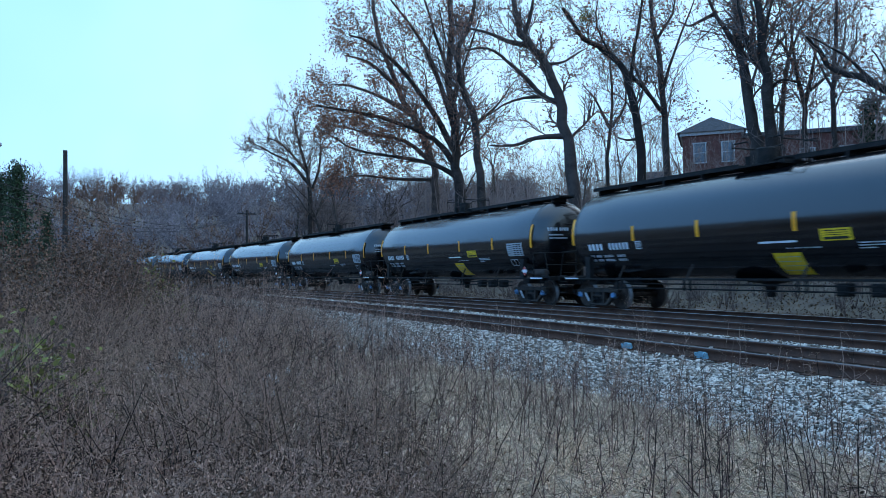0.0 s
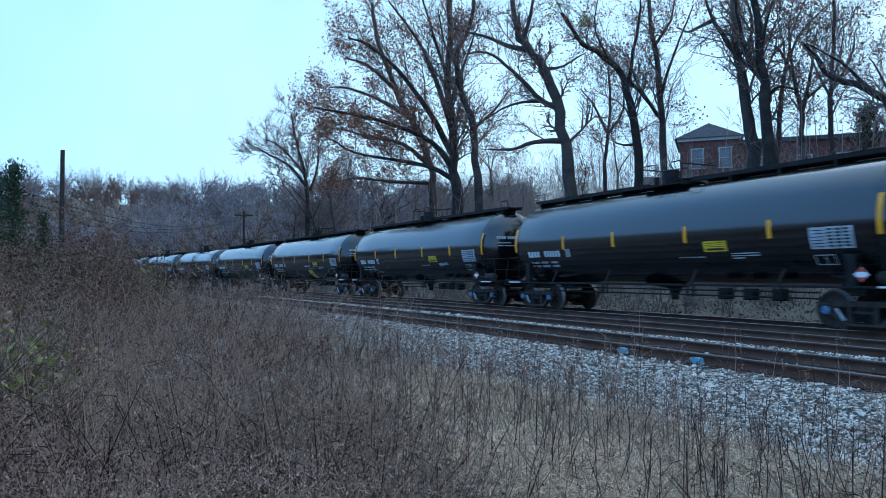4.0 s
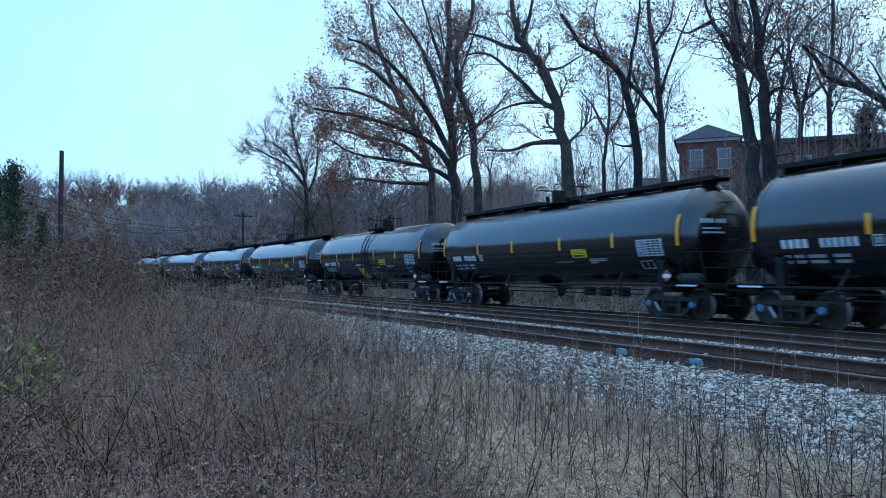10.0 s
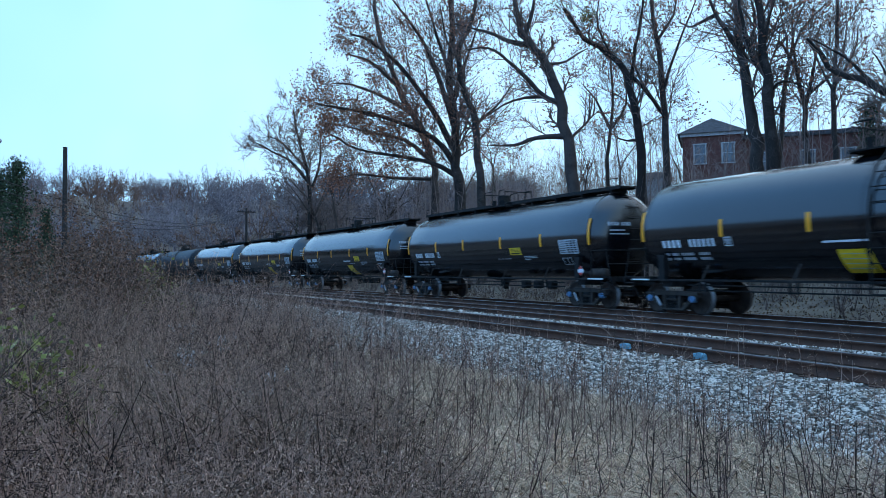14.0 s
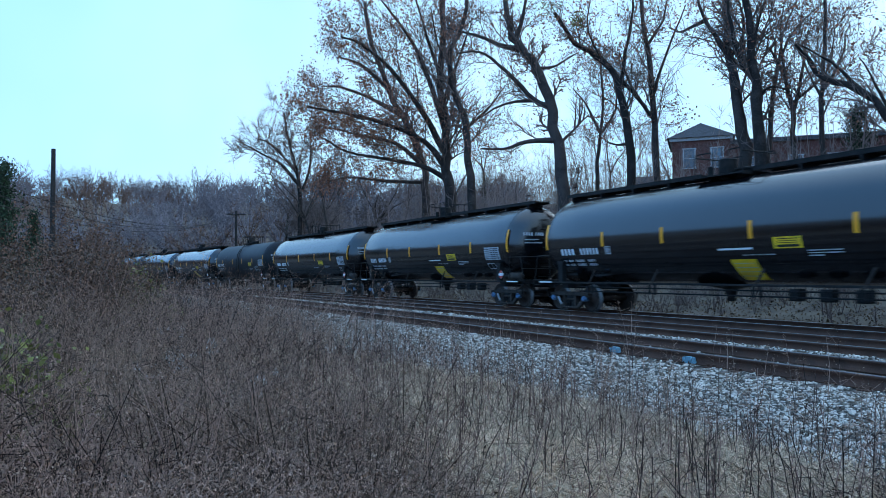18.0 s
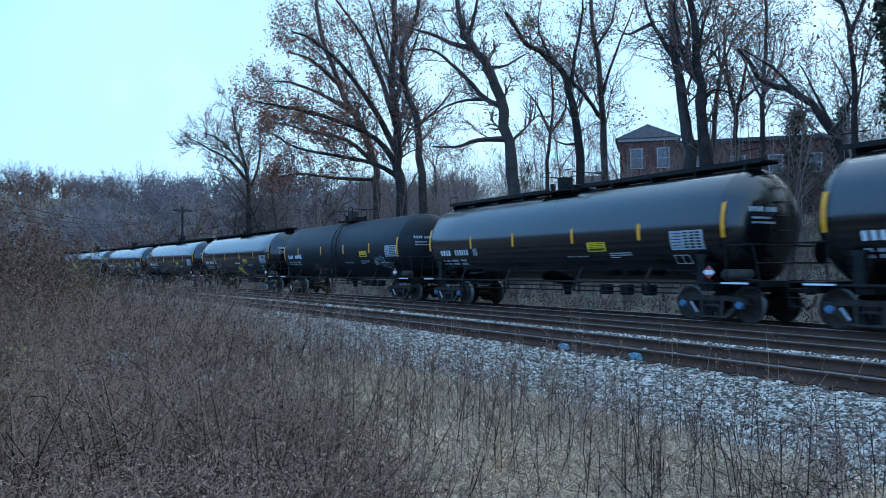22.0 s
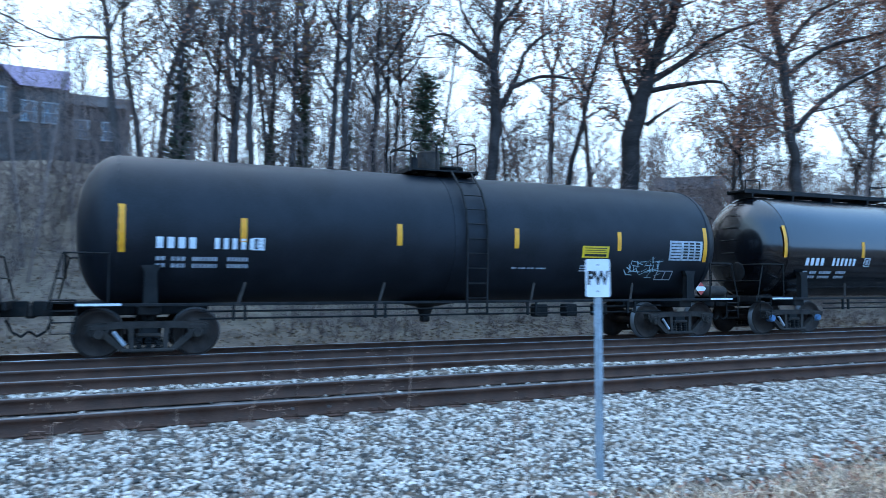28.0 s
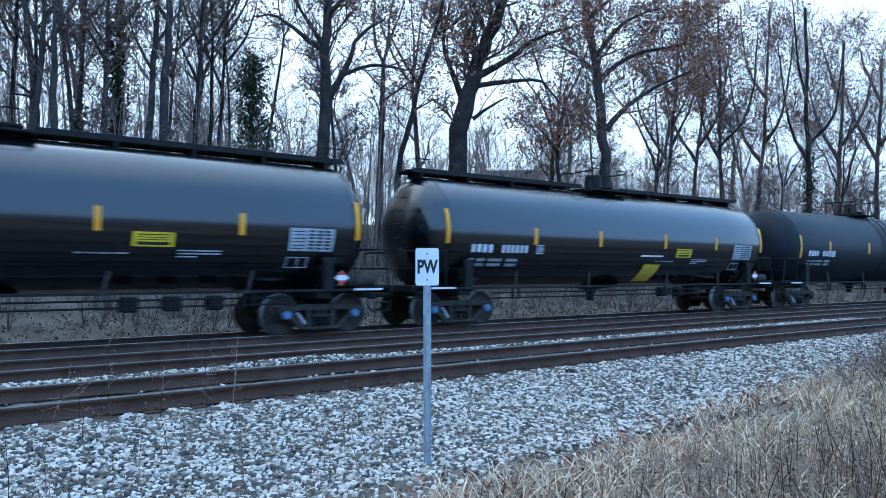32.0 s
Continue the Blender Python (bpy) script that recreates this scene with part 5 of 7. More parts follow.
    shaped_tree("ivy_clad_tree", 114, "tall trunk thickly clad in dark ivy", -14.1, 25.7, 0.23, ((0.0, -0.4), (0.0, 3.4), (-0.1, 6.5), (-0.2, 8.6), (-0.4, 10.3), (-0.5, 12.3)), [(0.09, 0.12, [(-0.2, 8.2), (0.4, 9.4), (0.6, 10.8)]), (0.08, 0.12, [(-0.3, 9.7), (-0.9, 10.8), (-1.3, 11.8)])], reach=2.1, ivy=12, leaf=OAKLEAF)
    shaped_tree("bare_tree", 115, "thin bare tree with a wavering stem", -14.0, 27.4, 0.11, ((0.0, -0.4), (0.0, 3.2), (0.0, 5.9), (-0.1, 7.9), (0.2, 9.2), (0.5, 10.6)), [(0.07, 0.12, [(0.0, 7.7), (-0.3, 9.2), (-0.4, 10.3)]), (0.06, 0.12, [(0.0, 6.8), (0.6, 7.8), (0.8, 8.9)])], reach=1.7, leaf=OAKLEAF)
    shaped_tree("ivy_clad_tree", 116, "stout leaning trunk wrapped in ivy", -11.3, 25.6, 0.25, ((0.0, -0.4), (0.0, 4.5), (-0.1, 7.3), (-0.1, 8.7), (-0.7, 10.2), (-1.2, 11.5), (-1.6, 13.3)), [(0.11, 0.3, [(-0.1, 8.8), (0.5, 10.3), (0.8, 11.8)]), (0.09, 0.2, [(-0.4, 9.6), (-1.4, 10.8), (-2.0, 12.2)])], reach=2.2, ivy=12, leaf=OCHRE, per=3)
    shaped_tree("bare_tree", 117, "bushy young tree holding ochre leaves", -9.7, 27.4, 0.11, ((0.0, -0.4), (0.0, 3.7), (0.0, 5.9), (0.3, 7.5), (0.6, 8.8), (0.5, 10.4)), [(0.07, 1.0, [(0.0, 5.7), (-0.9, 6.8), (-1.8, 7.2)]), (0.07, 1.0, [(0.1, 6.8), (1.5, 7.5), (2.6, 7.8)]), (0.07, 1.0, [(0.4, 7.9), (-0.7, 8.8), (-1.4, 9.2)]), (0.07, 0.9, [(0.5, 8.6), (1.7, 9.1), (2.6, 9.6)]), (0.06, 0.8, [(0.5, 9.7), (-0.3, 10.6), (-0.7, 11.5)])], reach=1.7, leaf=OCHRE, per=5)
    shaped_tree("ivy_clad_tree", 118, "thick grey trunk with ivy on its foot", -5.8, 25.9, 0.32, ((0.0, -0.4), (0.0, 4.1), (-0.2, 6.8), (-0.4, 9.1), (-0.7, 11.0), (-1.0, 13.3)), [(0.09, 0.12, [(-0.3, 8.2), (0.5, 9.6), (1.1, 8.9), (1.4, 8.0)]), (0.09, 0.3, [(-0.4, 7.5), (-1.0, 7.4), (-2.1, 7.4)]), (0.08, 0.2, [(-0.5, 9.7), (-1.4, 10.7), (-1.8, 12.0)])], reach=2.0, ivy=5, leaf=OCHRE, per=3)
    shaped_tree("bare_tree", 119, "straight dark trunk before the stone house", -4.4, 27.0, 0.24, ((0.0, -0.4), (0.0, 3.7), (0.0, 6.9), (0.0, 9.5), (-0.1, 11.3), (-0.2, 13.3)), [(0.07, 0.12, [(0.0, 6.5), (-0.7, 6.8), (-1.3, 7.3)]), (0.08, 0.12, [(0.0, 9.5), (-0.6, 10.4), (-0.9, 11.5)]), (0.08, 0.12, [(-0.1, 10.2), (0.6, 11.3), (0.8, 12.4)])], reach=2.1, leaf=OAKLEAF)
    shaped_tree("bare_tree", 120, "slim trunk with limbs over the house roof", 0.5, 26.5, 0.17, ((0.0, -0.4), (0.0, 3.5), (-0.2, 6.2), (-0.3, 8.0), (-0.6, 9.7), (-0.8, 11.6)), [(0.08, 0.2, [(-0.3, 8.0), (0.1, 9.2), (0.3, 10.7)]), (0.07, 0.2, [(-0.4, 8.9), (-1.3, 9.6), (-2.1, 9.7)]), (0.06, 0.2, [(-0.3, 7.8), (-1.2, 7.7), (-2.0, 7.5), (-3.6, 8.1)])], reach=1.7, leaf=OCHRE, per=2)
    shaped_tree("bare_tree", 121, "thin leaning trunk beside the bank's crest", 1.3, 28.5, 0.12, ((0.0, -0.4), (0.0, 3.4), (-0.2, 5.5), (-0.6, 7.8), (-0.6, 10.0), (-0.6, 12.0)), [(0.07, 0.2, [(-0.5, 7.1), (0.5, 8.3), (1.2, 9.2)]), (0.07, 0.2, [(-0.6, 9.3), (0.2, 10.4), (0.4, 11.5)])], reach=2.1, leaf=OCHRE, per=2)
    shaped_tree("ivy_clad_tree", 122, "ivy-grown trunk in the thick of the wood", 2.3, 27.5, 0.13, ((0.0, -0.4), (0.0, 3.5), (0.2, 6.6), (0.4, 9.1), (0.5, 12.3)), [(0.06, 0.15, [(0.2, 7.3), (-0.3, 8.6), (-0.8, 10.1)]), (0.06, 0.15, [(0.3, 8.3), (1.2, 9.5), (1.7, 10.9)])], reach=1.8, leaf=OAKLEAF, per=2, ivy=5)
    shaped_tree("bare_tree", 123, "close-grown trunk in the thick of the wood", 3.9, 29.0, 0.12, ((0.0, -0.4), (0.0, 2.9), (0.1, 6.2), (0.2, 8.9), (0.3, 12.2)), [(0.07, 0.15, [(0.1, 6.9), (-0.6, 8.3), (-1.1, 9.9)]), (0.07, 0.15, [(0.1, 8.0), (1.0, 9.2), (1.5, 10.7)])], reach=1.8, leaf=OCHRE, per=2)
    shaped_tree("bare_tree", 124, "close-grown trunk in the thick of the wood", 4.2, 26.8, 0.14, ((0.0, -0.4), (0.0, 3.5), (0.2, 6.5), (0.3, 8.9), (0.5, 12.0)), [(0.06, 0.15, [(0.2, 7.1), (-0.3, 8.4), (-0.8, 9.9)]), (0.06, 0.15, [(0.3, 8.1), (1.1, 9.2), (1.6, 10.6)])], reach=1.8, leaf=OAKLEAF, per=2)
    shaped_tree("ivy_clad_tree", 125, "ivy-grown trunk in the thick of the wood", 6.1, 30.0, 0.1, ((0.0, -0.4), (0.0, 2.6), (0.2, 5.9), (0.3, 8.6), (0.5, 12.0)), [(0.07, 0.15, [(0.2, 6.6), (-0.4, 8.0), (-0.9, 9.7)]), (0.07, 0.15, [(0.3, 7.7), (1.2, 8.9), (1.6, 10.4)])], reach=1.8, leaf=OCHRE, per=2, ivy=5)
    shaped_tree("bare_tree", 126, "close-grown trunk in the thick of the wood", 6.6, 28.0, 0.15, ((0.0, -0.4), (0.0, 2.9), (0.1, 6.0), (0.1, 8.5), (0.2, 11.7)), [(0.07, 0.15, [(0.1, 6.7), (-0.6, 8.0), (-1.0, 9.6)]), (0.07, 0.15, [(0.1, 7.7), (0.9, 8.8), (1.3, 10.2)])], reach=1.8, leaf=OAKLEAF, per=2)
    shaped_tree("bare_tree", 127, "close-grown trunk in the thick of the wood", 7.7, 26.6, 0.18, ((0.0, -0.4), (0.0, 3.3), (0.1, 6.2), (0.2, 8.5), (0.3, 11.5)), [(0.06, 0.15, [(0.1, 6.8), (-0.5, 8.0), (-0.9, 9.5)]), (0.06, 0.15, [(0.2, 7.7), (0.9, 8.8), (1.3, 10.1)])], reach=1.8, leaf=OCHRE, per=2)
    shaped_tree("ivy_clad_tree", 128, "ivy-grown trunk in the thick of the wood", 9.2, 29.4, 0.09, ((0.0, -0.4), (0.0, 2.6), (0.2, 5.8), (0.4, 8.4), (0.5, 11.7)), [(0.07, 0.15, [(0.2, 6.4), (-0.3, 7.8), (-0.7, 9.5)]), (0.07, 0.15, [(0.3, 7.5), (1.2, 8.7), (1.6, 10.1)])], reach=1.8, leaf=OAKLEAF, per=2, ivy=5)
    shaped_tree("bare_tree", 129, "close-grown trunk in the thick of the wood", 9.7, 27.7, 0.13, ((0.0, -0.4), (0.0, 3.1), (0.1, 6.1), (0.2, 8.5), (0.3, 11.6)), [(0.07, 0.15, [(0.1, 6.7), (-0.5, 8.0), (-0.9, 9.6)]), (0.07, 0.15, [(0.1, 7.7), (0.9, 8.8), (1.3, 10.1)])], reach=1.8, leaf=OCHRE, per=2)
    shaped_tree("bare_tree", 130, "close-grown trunk in the thick of the wood", 10.8, 28.4, 0.12, ((0.0, -0.4), (0.0, 2.8), (0.2, 5.9), (0.3, 8.3), (0.5, 11.4)), [(0.07, 0.15, [(0.2, 6.5), (-0.3, 7.8), (-0.7, 9.4)]), (0.07, 0.15, [(0.3, 7.5), (1.1, 8.6), (1.5, 9.9)])], reach=1.8, leaf=OAKLEAF, per=2)
    shaped_tree("ivy_clad_tree", 131, "tall trunk with ivy among close stems", 2.6, 27.5, 0.12, ((0.0, -0.4), (0.0, 2.9), (0.0, 5.3), (0.0, 7.5), (-0.1, 10.4)), [(0.06, 0.15, [(0.0, 6.4), (-0.7, 7.4), (-1.0, 8.7)]), (0.06, 0.15, [(0.0, 7.2), (0.6, 8.4), (0.9, 9.6)])], reach=2.0, leaf=OAKLEAF, per=3, ivy=8)
    shaped_tree("bare_tree", 132, "tall bare trunk among close stems", 4.7, 29.0, 0.11, ((0.0, -0.4), (0.0, 2.5), (0.0, 5.1), (-0.1, 7.6), (-0.1, 10.7)), [(0.07, 0.15, [(-0.1, 6.3), (-0.8, 7.5), (-1.2, 8.8)]), (0.07, 0.15, [(-0.1, 7.2), (0.7, 8.5), (1.0, 9.8)])], reach=2.0, leaf=OAKLEAF, per=3)
    shaped_tree("bare_tree", 133, "tall bare trunk among close stems", 4.8, 26.5, 0.17, ((0.0, -0.4), (0.0, 3.2), (0.0, 5.7), (-0.1, 8.0), (-0.1, 10.8)), [(0.06, 0.15, [(0.0, 6.8), (-0.7, 7.9), (-1.1, 9.1)]), (0.06, 0.15, [(-0.1, 7.6), (0.6, 8.8), (1.0, 10.1)])], reach=2.0, leaf=OAKLEAF, per=3)
    shaped_tree("ivy_clad_tree", 134, "tall trunk with ivy among close stems", 7.4, 29.5, 0.13, ((0.0, -0.4), (0.0, 2.6), (0.0, 5.5), (0.0, 8.1), (-0.1, 11.5)), [(0.07, 0.15, [(0.0, 6.8), (-0.8, 8.0), (-1.3, 9.5)]), (0.07, 0.15, [(0.0, 7.7), (0.8, 9.1), (1.2, 10.5)])], reach=2.0, leaf=OAKLEAF, per=3, ivy=8)
    shaped_tree("bare_tree", 135, "tall bare trunk among close stems", 10.4, 27.9, 0.11, ((0.0, -0.4), (0.0, 3.4), (0.0, 6.3), (0.0, 9.0), (0.0, 12.4)), [(0.07, 0.15, [(0.0, 7.6), (-0.8, 8.9), (-1.2, 10.4)]), (0.07, 0.15, [(0.0, 8.5), (0.9, 10.0), (1.4, 11.4)])], reach=2.0, leaf=OAKLEAF, per=3)
    shaped_tree("bare_tree", 136, "tall bare trunk among close stems", 12.0, 29.9, 0.08, ((0.0, -0.4), (0.0, 2.8), (-0.1, 5.9), (-0.3, 8.9), (-0.4, 12.5)), [(0.07, 0.15, [(-0.2, 7.4), (-1.3, 8.8), (-1.8, 10.4)]), (0.07, 0.15, [(-0.3, 8.4), (0.6, 9.9), (1.1, 11.4)])], reach=2.0, leaf=OAKLEAF, per=3)
    shaped_tree("bare_tree", 137, "smooth pale grey trunk beside the track", 8.0, 25.8, 0.22, ((0.0, -0.4), (0.0, 3.6), (0.0, 6.2), (0.1, 8.2), (0.1, 10.2), (0.1, 12.1)), [(0.08, 0.2, [(0.1, 8.6), (-0.6, 9.6), (-1.0, 10.7)]), (0.08, 0.2, [(0.1, 9.4), (0.7, 10.5), (1.1, 11.6)])], reach=1.8, leaf=OAKLEAF, per=2)
    shaped_tree("oak_tree", 138, "oak with a stout trunk and brown leaves", 13.8, 25.7, 0.34, ((0.0, -0.4), (0.0, 4.2), (0.3, 6.6), (0.2, 8.9), (0.4, 10.9), (0.6, 13.4)), [(0.16, 0.5, [(0.4, 7.2), (1.1, 8.5), (1.6, 9.6), (2.5, 10.2)]), (0.13, 0.5, [(0.1, 8.9), (-0.7, 9.5), (-1.6, 10.2), (-2.5, 10.3)]), (0.1, 0.4, [(0.8, 8.0), (2.0, 8.4), (3.2, 8.1), (3.9, 7.9)]), (0.13, 0.5, [(0.3, 10.2), (1.3, 11.4), (1.7, 12.8)]), (0.1, 0.6, [(0.2, 9.1), (-1.0, 10.9), (-1.2, 12.2)])], reach=2.6, leaf=OAKLEAF, per=7)
    shaped_tree("bare_tree", 139, "leaning slim trunk between the oaks", 18.2, 26.8, 0.17, ((0.0, -0.4), (0.0, 4.3), (0.7, 7.3), (1.1, 9.0), (1.8, 11.3), (2.3, 13.6)), [(0.09, 0.4, [(1.0, 8.4), (0.1, 9.8), (-0.4, 11.0)]), (0.09, 0.4, [(1.6, 10.5), (2.8, 11.3), (3.6, 12.1)])], reach=2.0, leaf=OAKLEAF, per=3)
    shaped_tree("oak_tree", 140, "great oak with heavy sweeping limbs", 20.5, 25.5, 0.55, ((0.0, -0.4), (0.0, 4.2), (0.3, 7.9), (0.7, 9.4), (1.4, 10.9), (2.0, 12.7), (2.5, 15.2)), [(0.19, 0.6, [(0.8, 9.2), (2.2, 9.9), (3.4, 10.8), (5.1, 11.4)]), (0.15, 0.5, [(0.7, 8.8), (2.2, 9.0), (3.7, 8.9), (4.4, 7.9)]), (0.17, 0.6, [(0.4, 8.1), (-0.3, 9.7), (-0.6, 11.5), (-0.1, 13.5)]), (0.12, 0.6, [(1.4, 10.9), (0.7, 12.5), (0.2, 14.0)]), (0.12, 0.6, [(0.7, 7.4), (1.4, 7.9), (2.2, 8.4)])], reach=3.0, leaf=OAKLEAF, per=7)
    shaped_tree("oak_tree", 141, "oak crowned with rust-red withered leaves", 30.6, 25.5, 0.39, ((0.0, -0.4), (0.0, 4.8), (-0.2, 7.9), (-0.3, 10.9), (-0.8, 13.3), (-1.1, 16.1), (-1.2, 18.2)), [(0.2, 1.0, [(0.0, 8.2), (1.2, 9.5), (2.6, 10.3), (4.2, 10.9)]), (0.17, 1.0, [(-0.3, 10.9), (1.2, 12.0), (3.2, 12.4), (4.8, 12.6)]), (0.17, 1.0, [(-0.5, 12.1), (0.9, 13.8), (2.9, 14.5)]), (0.14, 0.7, [(-0.4, 11.2), (-1.7, 12.5), (-2.8, 13.2)]), (0.14, 1.0, [(-0.9, 14.2), (0.7, 15.6), (1.8, 16.7)])], reach=3.3, leaf=OAKLEAF, per=11)
    shaped_tree("oak_tree", 142, "low young oak with hanging brown leaves", 29.1, 27.4, 0.16, ((0.0, -0.4), (0.0, 4.2), (-0.1, 6.4), (0.1, 8.2), (0.4, 10.0)), [(0.09, 1.0, [(-0.1, 6.4), (-1.0, 7.7), (-1.6, 8.0)]), (0.09, 1.0, [(0.0, 7.0), (1.0, 7.9), (1.9, 7.9)])], reach=1.8, leaf=OAKLEAF, per=5)
    shaped_tree("bare_tree", 143, "twiggy half-bare tree with brown leaves", 37.7, 27.0, 0.2, ((0.0, -0.4), (0.0, 4.2), (0.4, 7.3), (0.7, 10.7), (0.9, 13.8)), [(0.12, 0.6, [(0.3, 7.0), (-1.1, 9.4), (-1.7, 11.9)]), (0.12, 0.6, [(0.5, 8.0), (1.5, 10.0), (2.0, 12.0)]), (0.11, 0.6, [(0.7, 10.7), (-0.6, 12.9), (-0.9, 14.3)])], reach=2.8, leaf=OAKLEAF, per=3, fine=0.014)
    shaped_tree("bare_tree", 144, "twiggy half-bare tree with brown leaves", 43.2, 28.6, 0.17, ((0.0, -0.4), (0.0, 4.2), (0.3, 7.6), (0.7, 11.3), (0.9, 15.9)), [(0.14, 0.6, [(0.3, 7.2), (-1.2, 9.9), (-1.9, 13.8)]), (0.14, 0.6, [(0.4, 8.3), (1.7, 10.5), (2.3, 13.9)]), (0.12, 0.6, [(0.7, 11.3), (-0.6, 13.7), (-0.9, 16.5)])], reach=2.8, leaf=OAKLEAF, per=3, fine=0.014)
    shaped_tree("bare_tree", 145, "twiggy half-bare tree with brown leaves", 44.9, 27.5, 0.19, ((0.0, -0.4), (0.0, 4.4), (-0.1, 7.8), (-0.1, 11.6), (-0.1, 17.7)), [(0.14, 0.6, [(0.0, 7.4), (-1.2, 10.1), (-1.8, 15.6)]), (0.14, 0.6, [(-0.1, 8.5), (1.7, 10.7), (2.3, 15.6)]), (0.12, 0.6, [(-0.1, 11.6), (-0.6, 13.9), (-0.9, 18.2)])], reach=2.8, leaf=OAKLEAF, per=3, fine=0.014)
    shaped_tree("bare_tree", 146, "twiggy half-bare tree with brown leaves", 52.1, 29.0, 0.23, ((0.0, -0.4), (0.0, 4.6), (0.4, 8.4), (0.7, 12.6), (1.0, 19.0)), [(0.16, 0.6, [(0.3, 8.0), (-1.3, 11.1), (-2.0, 16.8)]), (0.16, 0.6, [(0.5, 9.3), (1.8, 11.7), (2.5, 16.6)]), (0.14, 0.6, [(0.7, 12.6), (-0.6, 15.3), (-1.0, 19.7)])], reach=2.8, leaf=OAKLEAF, per=3, fine=0.014)
    shaped_tree("bare_tree", 147, "ivy-hung tree at the wood's far end", 51.6, 25.0, 0.3, ((0.0, -0.4), (0.0, 5.3), (0.0, 8.9), (0.0, 12.9), (0.0, 19.3)), [(0.15, 0.6, [(0.0, 8.5), (-1.2, 11.4), (-1.8, 17.1)]), (0.15, 0.6, [(0.0, 9.7), (1.7, 11.9), (2.3, 16.9)]), (0.13, 0.6, [(0.0, 12.9), (-0.5, 15.3), (-0.8, 19.8)])], reach=2.8, leaf=OAKLEAF, per=3, fine=0.014, ivy=9)
    shaped_tree("bare_tree", 148, "twiggy half-bare tree with brown leaves", 61.3, 27.3, 0.26, ((0.0, -0.4), (0.0, 5.1), (0.2, 9.2), (0.4, 13.7), (0.6, 18.3)), [(0.18, 0.6, [(0.2, 8.7), (-1.3, 12.1), (-2.1, 15.9)]), (0.18, 0.6, [(0.3, 10.1), (1.9, 12.7), (2.6, 15.8)]), (0.15, 0.6, [(0.4, 13.7), (-0.6, 16.6), (-1.0, 19.0)])], reach=2.8, leaf=OAKLEAF, per=3, fine=0.014)
    shaped_tree("bare_tree", 149, "twiggy half-bare tree with brown leaves", 62.8, 25.1, 0.26, ((0.0, -0.4), (0.0, 5.6), (0.2, 9.6), (0.5, 14.1), (0.6, 17.7)), [(0.18, 0.6, [(0.2, 9.2), (-1.2, 12.5), (-2.0, 15.3)]), (0.18, 0.6, [(0.3, 10.5), (1.9, 13.1), (2.5, 15.2)]), (0.15, 0.6, [(0.5, 14.1), (-0.6, 17.0), (-0.9, 18.4)])], reach=2.8, leaf=OAKLEAF, per=3, fine=0.014)


place_shaped_trees()


